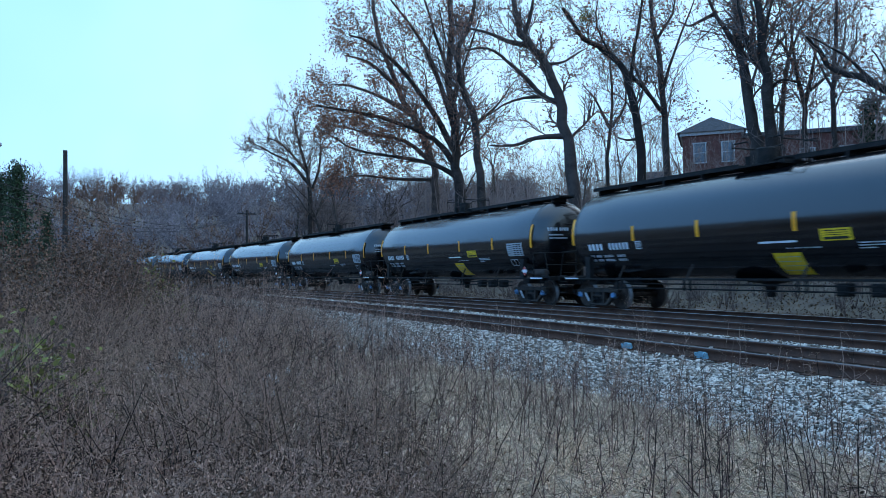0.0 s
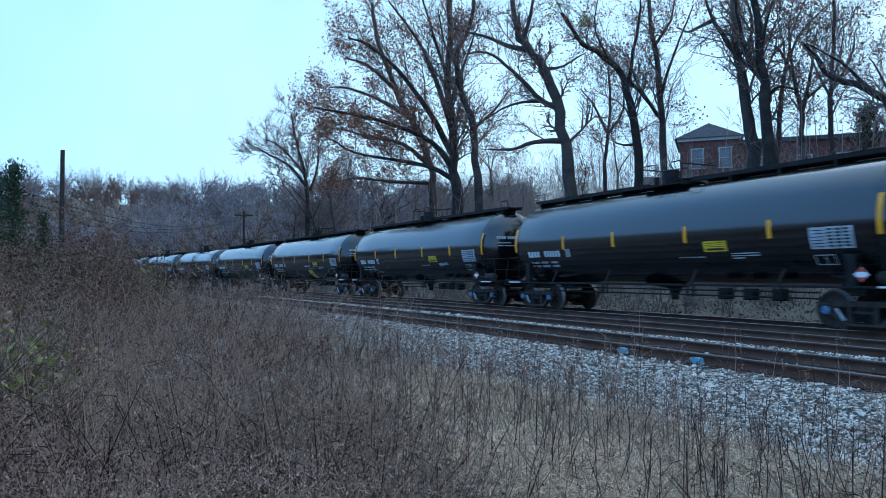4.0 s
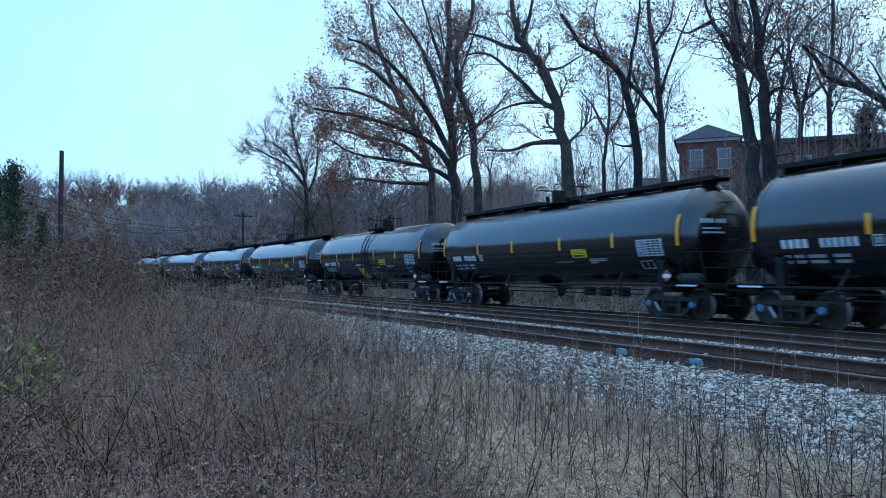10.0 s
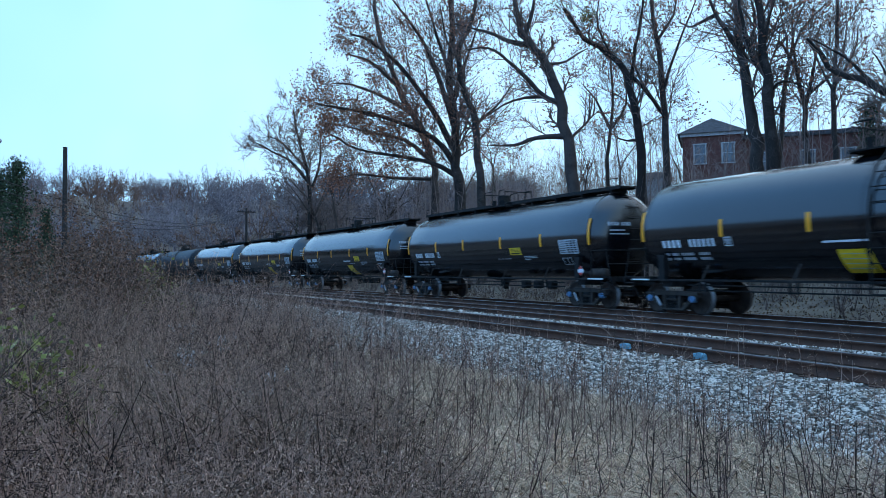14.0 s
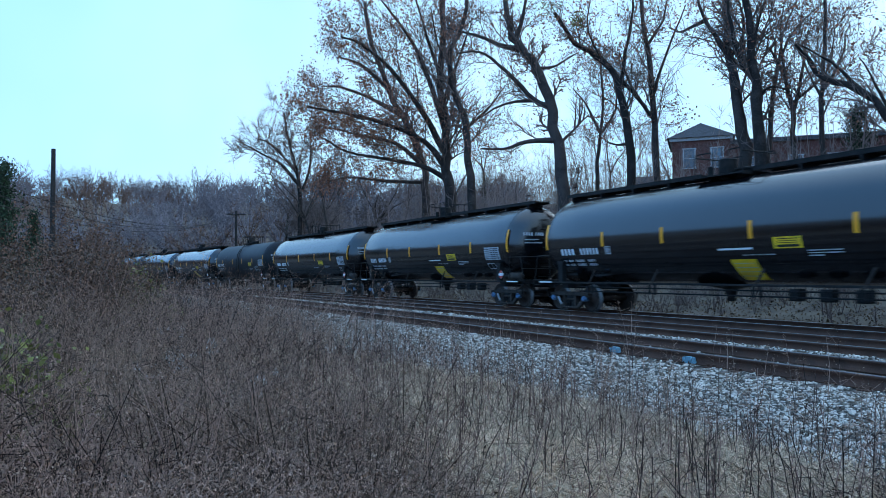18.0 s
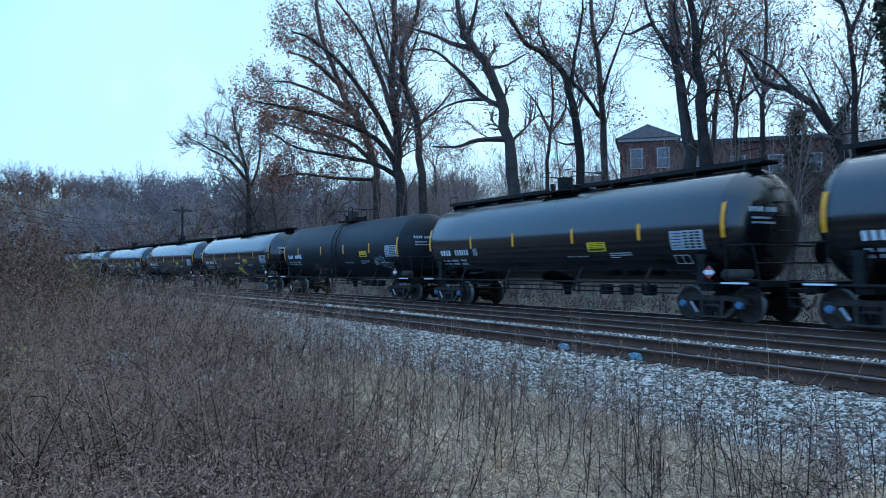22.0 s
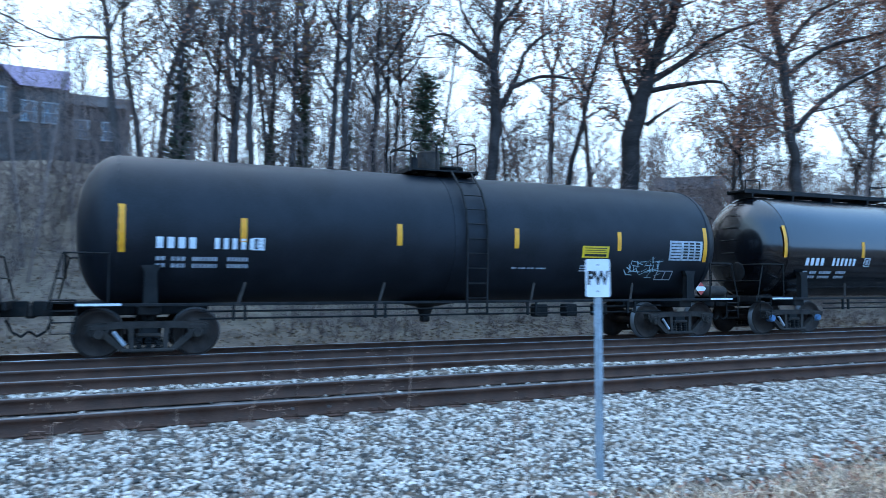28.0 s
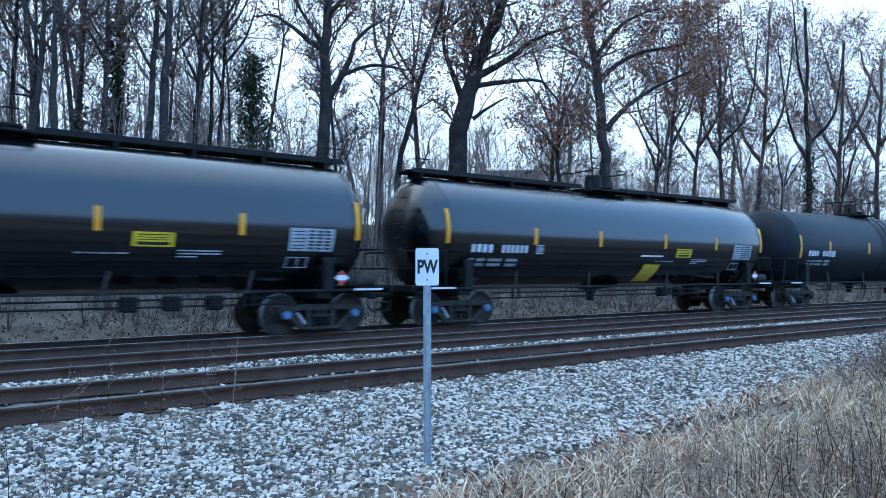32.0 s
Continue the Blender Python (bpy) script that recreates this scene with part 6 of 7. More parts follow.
def place_trees():
    kinds = {
        "A": [bare_tree("bare_tree", 1, "tall bare forest tree with grey-brown bark", 20, 0.3, 0.24, 0.03, 6, (0.03, 0), leaf=OAKLEAF, share=0.06, body=0.62),
              bare_tree("bare_tree", 2, "slender bare tree with fine upright twigs", 20, 0.34, 0.24, 0.045, 7, (-0.06, 0.02), up=0.6, body=0.55),
              bare_tree("bare_tree", 3, "bare tree with a high narrow crown", 20, 0.42, 0.24, 0.04, 5, (0.08, 0), leaf=OAKLEAF, share=0.12, body=0.68),
              bare_tree("bare_tree", 4, "bare tree with twisting limbs and dense twigs", 20, 0.3, 0.28, 0.07, 6, (-0.02, 0), leaf=OCHRE, share=0.08, body=0.55)],
        "B": [bare_tree("bare_tree", 5, "wide bare tree with a rounded crown", 17, 0.16, 0.4, 0.06, 10, (0.02, 0), body=0.45),
              bare_tree("bare_tree", 6, "bare tree with many rising limbs", 17, 0.2, 0.36, 0.06, 10, (-0.04, 0), leaf=OAKLEAF, share=0.25, up=0.55, body=0.4)],
        "F": [bare_tree("bare_tree", 31, "far bare tree with a rounded crown of twigs", 17, 0.12, 0.34, 0.06, 15, (0.02, 0), body=0.42, fine=0.026, up=0.5, leaders=5)],
        "G": [bare_tree("bare_tree", 35, "bare tree with rising limbs and a few brown leaves", 17, 0.14, 0.36, 0.06, 9, (-0.03, 0), leaf=OCHRE, share=0.14, leaf_size=0.06, body=0.42, fine=0.014, up=0.55, leaders=4),
              bare_tree("bare_tree", 36, "twiggy tree with scattered withered leaves", 17, 0.18, 0.34, 0.06, 9, (0.04, 0), leaf=OAKLEAF, share=0.2, leaf_size=0.06, body=0.45, fine=0.014, up=0.5, leaders=4)],
        "I": [bare_tree("ivy_clad_tree", 15, "tree with its trunk clad in dark ivy", 20, 0.36, 0.26, 0.04, 8, (0.02, 0), ivy=0.6, body=0.62)],
        "S": [bare_tree("sapling", 23, "thin bare sapling with fine twigs", 13, 0.2, 0.2, 0.05, 10, (0.03, 0), girth=0.006, up=0.6, body=0.7),
              bare_tree("sapling", 24, "leaning bare sapling with a few leaves", 13, 0.22, 0.22, 0.06, 10, (-0.12, 0), girth=0.0065, leaf=OAKLEAF, share=0.15, up=0.6, body=0.7)],
        "E": [conifer("evergreen_tree", 19, 12, "dark green evergreen among bare trunks")],
    }
    size = {"A": 20, "B": 17, "I": 20, "E": 12, "S": 13, "F": 17, "G": 17}
    rng = random.Random(21)
    used = set()

    def put(x, y, kind, h, turn=None):
        protos = kinds[kind]
        proto = protos[rng.randrange(len(protos))]
        k = h / size[kind]
        z = float(height(x, y))
        m = pose(x, y, z, 0, 0, rng.uniform(0, 360) if turn is None else turn)
        if proto.name not in used:
            used.add(proto.name)
            ob = proto
            ob.matrix_basis = m
        else:
            ob = copy_thing(proto, m)
        w = k * rng.uniform(0.92, 1.12)
        ob.scale = (w, w, k)

    left = [(-92, 26.2, "F", 17), (-98, 30, "F", 16), (-80.4, 29.3, "F", 13), (-64.8, 31.4, "G", 14)]
    middle = [(-14.6, 39.4, "E", 6), (-23.3, 33.4, "E", 6), (-21.6, 34.6, "E", 5.5), (13.1, 30.3, "E", 8), (-34.9, 29.8, "A", 14), (-28.6, 33.1, "A", 14), (-18.1, 35.7, "A", 14), (2.4, 35.9, "A", 15), (5.0, 32.6, "A", 16)]
    right = [(8.8, 34.9, "A", 15), (18.9, 29.5, "A", 16), (22.5, 30.6, "A", 15), (30.3, 29.1, "G", 15), (38.6, 28.5, "G", 15), (57, 25.5, "G", 14), (62, 22.5, "G", 15)]
    for x, y, kind, h in left + middle + right + [(-84.7, -7.4, "E", 13), (-87.5, -9.2, "E", 12), (-88.5, -5.0, "E", 8.5)]:
        put(x, y, kind, h)
    for k in range(150):
        s, u = rng.uniform(-120, 85), rng.uniform(27, 75)
        if u < 40 and abs(s + 4) < 9 or (-62 < s < -40 and u < 62):
            continue
        if -45 < s < 12 and k % 3 == 0 or 20 < s < 50 and k % 5 < 3:
            continue
        p = lay(u, s)
        if (p.x + 3) ** 2 + (p.y - 57) ** 2 < 150:
            continue
        put(p.x, p.y, *((rng.choice("AABBGI"), rng.uniform(11, 17)) if k % 2 else ("S", rng.uniform(8, 15))))
    # thicker woodland behind the foot of the bank
    for k in range(7):
        s, u = (rng.uniform(2, 17), rng.uniform(27, 44)) if k < 4 else (rng.uniform(-21, -9), rng.uniform(30, 42))
        p = lay(u, s)
        put(p.x, p.y, rng.choice("ASSI"), rng.uniform(12, 17))
    # behind the camera, so that the glossy tanks mirror a treeline
    for k in range(16):
        put(rng.uniform(-60, 60), rng.uniform(-55, -34), rng.choice("AB"), rng.uniform(9, 14))


place_trees()


def build_brush():
    """Leafless undergrowth along the foot of the bank and far woods on the ridge, each past counting."""
    rng = np.random.default_rng(31)
    segs = []
    for k in range(3400):
        s, u = rng.uniform(-110, 80), 19.6 + abs(rng.normal(0, 11))
        p = lay(u, s)
        z = float(height(p.x, p.y))
        h = rng.uniform(0.6, 2.6) * (1 if u > 21 else 0.5) if u < 24 or k % 2 else rng.uniform(1.5, 6.0)
        base = np.array([p.x, p.y, z - 0.05])
        for _ in range(4):
            d = np.array([rng.normal(0, 0.35), rng.normal(0, 0.35), 1.0])
            tip = base + d * h * rng.uniform(0.6, 1)
            segs.append((base, tip, 0.014, 0.005))
            for _ in range(3 if h < 2.6 else 6):
                m = base + (tip - base) * rng.uniform(0.3, 0.9)
                segs.append((m, m + np.array([rng.normal(0, 0.3), rng.normal(0, 0.3), rng.uniform(0.1, 0.5)]) * min(h, 3.5) * 0.5, 0.01, 0.006))
    v, f = tubes(segs, 3)
    tagged(soup("undergrowth", v, f, TWIG), "thin leafless undergrowth on the wooded bank", "undergrowth", kind="stuff")
    # slender saplings crowding between the trunks, too many to count
    stems = []
    for k in range(1800):
        s, u = rng.uniform(-75, 75), 25 + 26 * rng.random()
        p = lay(u, s)
        if (p.x + 5) ** 2 + (p.y - 52) ** 2 < 90:
            continue
        if -42 < s < -22 and u > 31 and k % 4:
            continue
        h = rng.uniform(3.5, 10)
        base = np.array([p.x, p.y, float(height(p.x, p.y)) - 0.1])
        top = base + np.array([rng.normal(0, 0.09), rng.normal(0, 0.09), 1.0]) * h
        stems.append((base, top, 0.008 * h * rng.uniform(0.6, 1.1), 0.01))
        for t in rng.uniform(0.3, 0.97, 13):
            m = base + (top - base) * t
            a, ln = rng.uniform(0, 6.28), h * 0.24 * (1.25 - t) * rng.uniform(0.6, 1.3)
            d = np.array([math.cos(a), math.sin(a), rng.uniform(0.5, 1.5)]) * ln
            stems.append((m, m + d, 0.017, 0.006))
            for g in (0.35, 0.6, 0.85):
                stems.append((m + d * g, m + d * g + (rng.normal(0, 0.6, 3) + np.array([0, 0, 0.4])) * ln * 0.5, 0.013, 0.005))
    v, f = spikes(stems)
    tagged(soup("sapling_thicket", v, f, TWIG), "thin leafless saplings crowding the wooded bank", "undergrowth", kind="stuff")
    # dry tufts and fallen leaves on the bank
    n = 42000
    s, u = rng.uniform(-45, 45, n), 18.6 + np.abs(rng.normal(0, 7, n))
    r, a = u - 15.85 + RAD, s / TRAIN
    x, y = r * np.sin(a), CEN + r * np.cos(a)
    v, f = leaf_quads(np.stack([x, y, height(x, y) + rng.uniform(0.005, 0.06, n)], 1), 0.045, rng, 0.6)
    tagged(soup("fallen_leaves", v, f, LITTER), "fallen leaves and bleached grass on the bank", "leaf litter", kind="stuff")
    # far woods: rounded crowns of fine twigs, some with withered leaves
    grey, rust = [], []
    for k in range(1500):
        ang, rg = rng.uniform(radians(58), radians(112)), 110 + 300 * rng.random() ** 0.8
        x, y = -rg * math.sin(ang), rg * math.cos(ang)
        h = rng.uniform(8, 13) + 3 * math.sin(x * 0.07) * math.cos(y * 0.09)
        base = np.array([x, y, float(height(x, y)) - 0.5])
        segs = rust if math.sin(x * 0.05 + 1) + math.cos(y * 0.06) + rng.normal(0, 0.5) > 0.9 else grey
        grey.append((base, base + np.array([0, 0, h * 0.75]), 0.2, 0.08))
        wide = h * rng.uniform(0.26, 0.38)
        for _ in range(13):
            a, up = rng.uniform(0, 6.28), rng.random()
            m = base + np.array([0, 0, h * rng.uniform(0.25, 0.55)])
            q = base + np.array([math.cos(a) * wide * math.sqrt(1 - up * up * 0.8), math.sin(a) * wide * math.sqrt(1 - up * up * 0.8), h * (0.5 + 0.48 * up)])
            segs.append((m, q, 0.08, 0.03))
            for g in rng.uniform(0.3, 1.05, 15):
                c = m + (q - m) * g
                segs.append((c, c + (rng.normal(0, 0.6, 3) + np.array([0, 0, 0.5])) * h * 0.08, 0.06, 0.018))
    for segs, material, label in ((grey, FARTWIG, "grey-brown bare woods on the far ridge, tinted for haze"), (rust, FARRUST, "rust-brown crowns in the far woods")):
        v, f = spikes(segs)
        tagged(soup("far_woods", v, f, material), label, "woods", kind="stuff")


build_brush()


# ---- weeds, grass and shrubs on the camera's side ----
def weed_edge(s):
    """How far across from the camera the weeds reach."""
    return np.interp(s, [-60, -30, -17, -12, -7, -3, 0, 4, 8, 14, 30, 60], [8.2, 7.0, 5.9, 5.4, 5.5, 5.0, 4.3, 4.6, 5.4, 6.5, 7.6, 8.2])


def build_weeds():
    rng = np.random.default_rng(41)
    segs, heads, dead, dark = [], [], [], []

    def stalk(x, y, h, lean, dense):
        z = float(height(x, y))
        base = np.array([x, y, z - 0.03])
        d = np.array([rng.normal(0, lean), rng.normal(0, lean), 1.0])
        mid = base + d * h * 0.55
        top = mid + (d + np.array([rng.normal(0, lean), rng.normal(0, lean), 0])) * h * 0.45
        g = rng.uniform(0.7, 1.4)
        segs.append((base, mid, 0.0042 * g, 0.0034 * g))
        segs.append((mid, top, 0.0034 * g, 0.0016 * g))
        for _ in range(3):
            dead.append(base + (top - base) * rng.uniform(0.1, 0.9) + rng.normal(0, 0.05, 3))
        for _ in range(dense):
            t = rng.uniform(0.25, 1.0)
            m = base + (top - base) * t
            a, ln = rng.uniform(0, 6.28), h * rng.uniform(0.12, 0.4) * (1.3 - t)
            q = m + np.array([math.cos(a), math.sin(a), rng.uniform(0.0, 0.9)]) * ln
            segs.append((m, q, 0.0024, 0.0013))
            for _ in range(4):
                heads.append(m + (q - m) * rng.uniform(0.35, 1.1) + rng.normal(0, 0.018, 3))
        for _ in range(4 if x * x + y * y < 60 else 14):
            heads.append(top + rng.normal(0, 0.05, 3) - np.array([0, 0, rng.uniform(0, 0.15)]))

    # field on the side from which the train comes
    n = 0
    while n < 9500:
        rg = 2.6 + 34 * rng.random() ** 1.9
        ang = radians(rng.uniform(30, 112))
        x, y = -rg * math.sin(ang), rg * math.cos(ang)
        u = math.hypot(x, y - CEN) - RAD + 15.85
        s = x
        edge = float(weed_edge(s))
        if u > edge + 0.25 * rng.normal():
            continue
        left = np.clip((ang - radians(45)) / radians(35), 0, 1)
        h = (0.55 + 0.55 * left) * rng.uniform(0.65, 1.3)
        # taller and lower drifts
        h *= 0.95 + 0.3 * math.sin(x * 0.9 + 1.3 * math.sin(y * 0.8)) * math.cos(y * 0.7 + 0.5 * x)
        if rg > 12:
            h *= 1.25
        if rg < 4.5:
            h = min(h, 0.75)
        if rng.random() < 0.12 and ang < radians(62) and rg < 9:
            h *= 0.6
        # a thin patch where bleached grass shows between the stalks
        if edge - u < 2.9 and -11.5 < x < -2.6 and rng.random() < 0.82:
            continue
        stalk(x, y, h, 0.26, 10 if rg < 14 else 6)
        n += 1
    # field on the other side
    n = 0
    while n < 3600:
        rg = 3.0 + 26 * rng.random() ** 1.6
        ang = radians(rng.uniform(-105, -22))
        x, y = -rg * math.sin(ang), rg * math.cos(ang)
        u = math.hypot(x, y - CEN) - RAD + 15.85
        edge = float(weed_edge(x))
        near_right = x > 4.5 and u < edge - 0.3
        if u > edge + 0.2 * rng.normal() or (not near_right and rng.random() < 0.72):
            continue
        h = (0.52 if y < 3.6 and x > 4.8 else 0.6 if x > 9 else 0.3) * rng.uniform(0.6, 1.3)
        if 7 < x < 12 and 4.3 < y < 6.6 and rng.random() < 0.7:
            continue
        stalk(x, y, h, 0.16, 6)
        n += 1
    # scattered weeds standing in the ballast
    for k in range(420):
        s = rng.uniform(-22, 4) if k < 150 else rng.uniform(-14, -1.5)
        u = rng.uniform(5.5, 9.0) if k < 150 else rng.uniform(-1.6, 1.1) + float(weed_edge(s))
        p = lay(u, s)
        stalk(p.x, p.y, rng.uniform(0.3, 0.95), 0.1, 9)
    for s, u, h in ((-9.6, 8.0, 1.15), (-14.4, 7.2, 1.1), (-8.6, 6.6, 0.75), (-19, 7.6, 1.3), (-18.4, 7.9, 1.2), (-5.0, 5.6, 0.75), (-3.0, 4.9, 0.8), (-2.55, 3.7, 0.95), (-3.2, 4.0, 0.6), (-4.3, 4.3, 0.65), (-2.9, 3.3, 0.5)):
        p = lay(u, s)
        for _ in range(3):
            stalk(p.x + rng.normal(0, 0.05), p.y + rng.normal(0, 0.05), h, 0.1, 16)
    # dark single stalks over the pale grass
    for k in range(240):
        s = rng.uniform(-12, -2)
        p = lay(float(weed_edge(s)) - rng.uniform(-0.5, 3.0), s)
        h = rng.uniform(0.45, 0.95)
        base = np.array([p.x, p.y, float(height(p.x, p.y)) - 0.03])
        top = base + np.array([rng.normal(0, 0.08), rng.normal(0, 0.08), 1.0]) * h
        dark.append((base, top, 0.0048, 0.0025))
        for t in rng.uniform(0.4, 1.0, 7):
            m, a = base + (top - base) * t, rng.uniform(0, 6.28)
            dark.append((m, m + np.array([math.cos(a), math.sin(a), 1.2]) * rng.uniform(0.04, 0.13), 0.0028, 0.0015))
    v, f = tubes(dark, 3)
    tagged(soup("dark_stalks", v, f, STALK), "dark reddish weed stalks over pale grass", "weeds", kind="stuff")
    v, f = tubes(segs, 3)
    tagged(soup("weeds", v, f, WEED), "tall dry purple-brown weeds", "weeds", kind="stuff")
    v, f = leaf_quads(heads, 0.0095, rng, 0.6)
    f = f[:, :3]
    tagged(soup("seed_heads", v, f, SEED), "dry seed heads on the weeds", "weeds", kind="stuff")

    v, f = leaf_quads(dead, 0.014, rng, 0.5)
    tagged(soup("dead_leaves", v, f, DEADLEAF), "curled dead leaves on the weeds", "weeds", kind="stuff")

    # pale fluffy seed tufts standing out of the weeds
    fluff = []
    for x, y, h in ((-9.3, 0.95, 0.62), (-9.6, 1.05, 0.66), (-8.9, 0.8, 0.55), (-10.4, 1.5, 0.7), (-7.6, 1.6, 0.5), (-12.5, 1.2, 0.8), (-5.6, 0.7, 0.28), (-5.2, 0.3, 0.25), (-4.7, 0.6, 0.2), (-4.4, 0.2, 0.16), (-5.0, 1.0, 0.2)):
        z = float(height(x, y))
        for _ in range(9):
            c = np.array([x + rng.normal(0, 0.1), y + rng.normal(0, 0.1), z + h + rng.normal(0, 0.07)])
            for _ in range(22):
                fluff.append(c + rng.normal(0, 0.022, 3))
    v, f = leaf_quads(fluff, 0.011, rng, 0.6)
    tagged(soup("seed_fluff", v, f, FLUFF), "pale fluffy seed tufts on dry weeds", "weeds", kind="stuff")

    # fallen leaves on the ground among the weeds
    n = 15000
    lx, ly = rng.uniform(-9, 11, n), rng.uniform(0.5, 6.2, n)
    keep = ly < weed_edge(lx) + 0.3
    lx, ly = lx[keep], ly[keep]
    v, f = leaf_quads(np.stack([lx, ly, height(lx, ly) + rng.uniform(0.005, 0.05, len(lx))], 1), 0.024, rng, 0.6)
    tagged(soup("leaf_litter", v, f, LITTER), "brown fallen leaves on the ground among the weeds", "leaf litter", kind="stuff")

    # drifted oak leaves where the weeds meet the ballast
    ls = rng.uniform(1.5, 12, 1700)
    lu = weed_edge(ls) + rng.normal(0.05, 0.3, 1700)
    lx, ly = (lu - 15.85 + RAD) * np.sin(ls / TRAIN), CEN + (lu - 15.85 + RAD) * np.cos(ls / TRAIN)
    v, f = leaf_quads(np.stack([lx, ly, height(lx, ly) + rng.uniform(0.03, 0.09, 1700)], 1), 0.032, rng, 0.6)
    tagged(soup("drifted_leaves", v, f, OAKLEAF), "rust-brown oak leaves drifted against the ballast", "leaf litter", kind="stuff")

    # bleached grass
    verts, faces = [], []
    tufts = []
    while len(tufts) < 11000:
        rg = 2.6 + 24 * rng.random() ** 1.5
        ang = radians(rng.uniform(-100, 110))
        x, y = -rg * math.sin(ang), rg * math.cos(ang)
        u = math.hypot(x, y - CEN) - RAD + 15.85
        if u > float(weed_edge(x)) + 0.35 * rng.random():
            continue
        pale = (ang < radians(62)) or rng.random() < 0.5
        if 3.2 < x < 8 and y < 4.5 and rng.random() < 0.75:
            continue
        if not pale:
            continue
        tufts.append((x, y))
        if u > float(weed_edge(x)) - 2.9 and -12 < x < -2.6 and rng.random() < 0.85:
            tufts += [(x + rng.normal(0, 0.15), y + rng.normal(0, 0.15)) for _ in range(5)]
    tufts = np.array(tufts)
    tz = height(tufts[:, 0], tufts[:, 1])
    per = 16
    n = len(tufts) * per
    base = np.repeat(np.stack([tufts[:, 0], tufts[:, 1], tz], 1), per, 0) + np.stack([rng.normal(0, 0.09, n), rng.normal(0, 0.09, n), np.zeros(n)], 1)
    ln = rng.uniform(0.08, 0.33, n)
    d = np.stack([rng.normal(0, 0.55, n), rng.normal(0, 0.55, n), np.ones(n)], 1) * ln[:, None]
    across = np.cross(d, rng.normal(0, 1, (n, 3)))
    across = across / np.linalg.norm(across, axis=1, keepdims=True) * 0.0055
    tip = base + d + np.stack([rng.normal(0, 0.06, n), rng.normal(0, 0.06, n), -0.25 * ln], 1)
    v = np.stack([base - across, base + across, base + d * 0.6 + across * 0.7, base + d * 0.6 - across * 0.7, tip], 1)
    q = np.arange(n)[:, None] * 5
    f = np.concatenate([np.concatenate([q, q + 1, q + 2], 1), np.concatenate([q, q + 2, q + 3], 1), np.concatenate([q + 3, q + 2, q + 4], 1)])
    tagged(soup("dry_grass", v.reshape(-1, 3), f, STRAW), "bleached dry grass among the weeds", "grass", kind="stuff")


build_weeds()


def shrub(x, y, w, h, seed, leaf, label, count, leaf_size, stems=40):
    rng = np.random.default_rng(seed)
    z = float(height(x, y))
    ob = empty("shrub", pose(x, y, z), label, "shrub", "shrubs beside the weeds")
    segs, pts = [], []
    for k in range(stems):
        a, rr = rng.uniform(0, 6.28), w * math.sqrt(rng.random())
        base = np.array([rr * 0.6 * math.cos(a), rr * 0.6 * math.sin(a), -0.05])
        dome = math.sqrt(max(0.05, 1 - (rr / w) ** 2))
        tip = np.array([rr * math.cos(a), rr * math.sin(a), h * dome * rng.uniform(0.6, 1.08)])
        mid = (base + tip) / 2 + rng.normal(0, 0.15, 3)
        segs += [(base, mid, 0.014, 0.009), (mid, tip, 0.009, 0.003)]
        for _ in range(7):
            t = rng.uniform(0.2, 1)
            m = mid + (tip - mid) * t
            q = m + rng.normal(0, 0.22, 3) + np.array([0, 0, 0.12])
            segs.append((m, q, 0.006, 0.002))
            for _ in range(max(1, count // (stems * 7))):
                pts.append(m + (q - m) * rng.random() + rng.normal(0, 0.14, 3))
    v, f = tubes(segs, 3)
    soup("branchwork", v, f, TWIG, ob)
    v, f = leaf_quads(pts, leaf_size, rng, 0.7)
    soup("foliage", v, f, leaf, ob)
    return ob


shrub(-18.6, -0.9, 2.7, 3.3, 51, BRAMBLE, "tangled faded bramble thicket half bare", 15000, 0.03, 130)
shrub(-22.5, 0.4, 2.2, 2.9, 52, BRAMBLE, "tangled brown thicket with dead leaves", 10000, 0.03, 110)
shrub(-14.0, -2.0, 2.0, 2.2, 53, BRAMBLE, "low tangled thicket with brown leaves", 9000, 0.028, 100)
shrub(-21.2, 1.2, 1.0, 1.7, 56, VINE, "small shrub with yellow-green leaves", 900, 0.05, 30)
shrub(-7.1, -0.75, 0.75, 1.35, 54, VINE, "shrub with yellow-green leaves at the field's edge", 900, 0.035, 26)
shrub(-9.6, -0.9, 1.0, 1.2, 55, VINE, "thin shrub with fading green leaves", 700, 0.035, 30)
shrub(12.6, 4.8, 1.3, 0.95, 57, OAKLEAF, "bare tangled shrub beside the ballast", 300, 0.02, 60)
shrub(15.5, 5.2, 1.5, 1.1, 58, OAKLEAF, "leafless tangled shrub among dry weeds", 300, 0.02, 60)


# ---- houses on the bank ----
def wall_box(name, parent, x0, x1, y0, y1, z0, z1, material, label=""):
    bm = bmesh.new()
    box(bm, ((x0 + x1) / 2, (y0 + y1) / 2, (z0 + z1) / 2), (x1 - x0, y1 - y0, z1 - z0))
    return part(name, bm, material, parent, label)


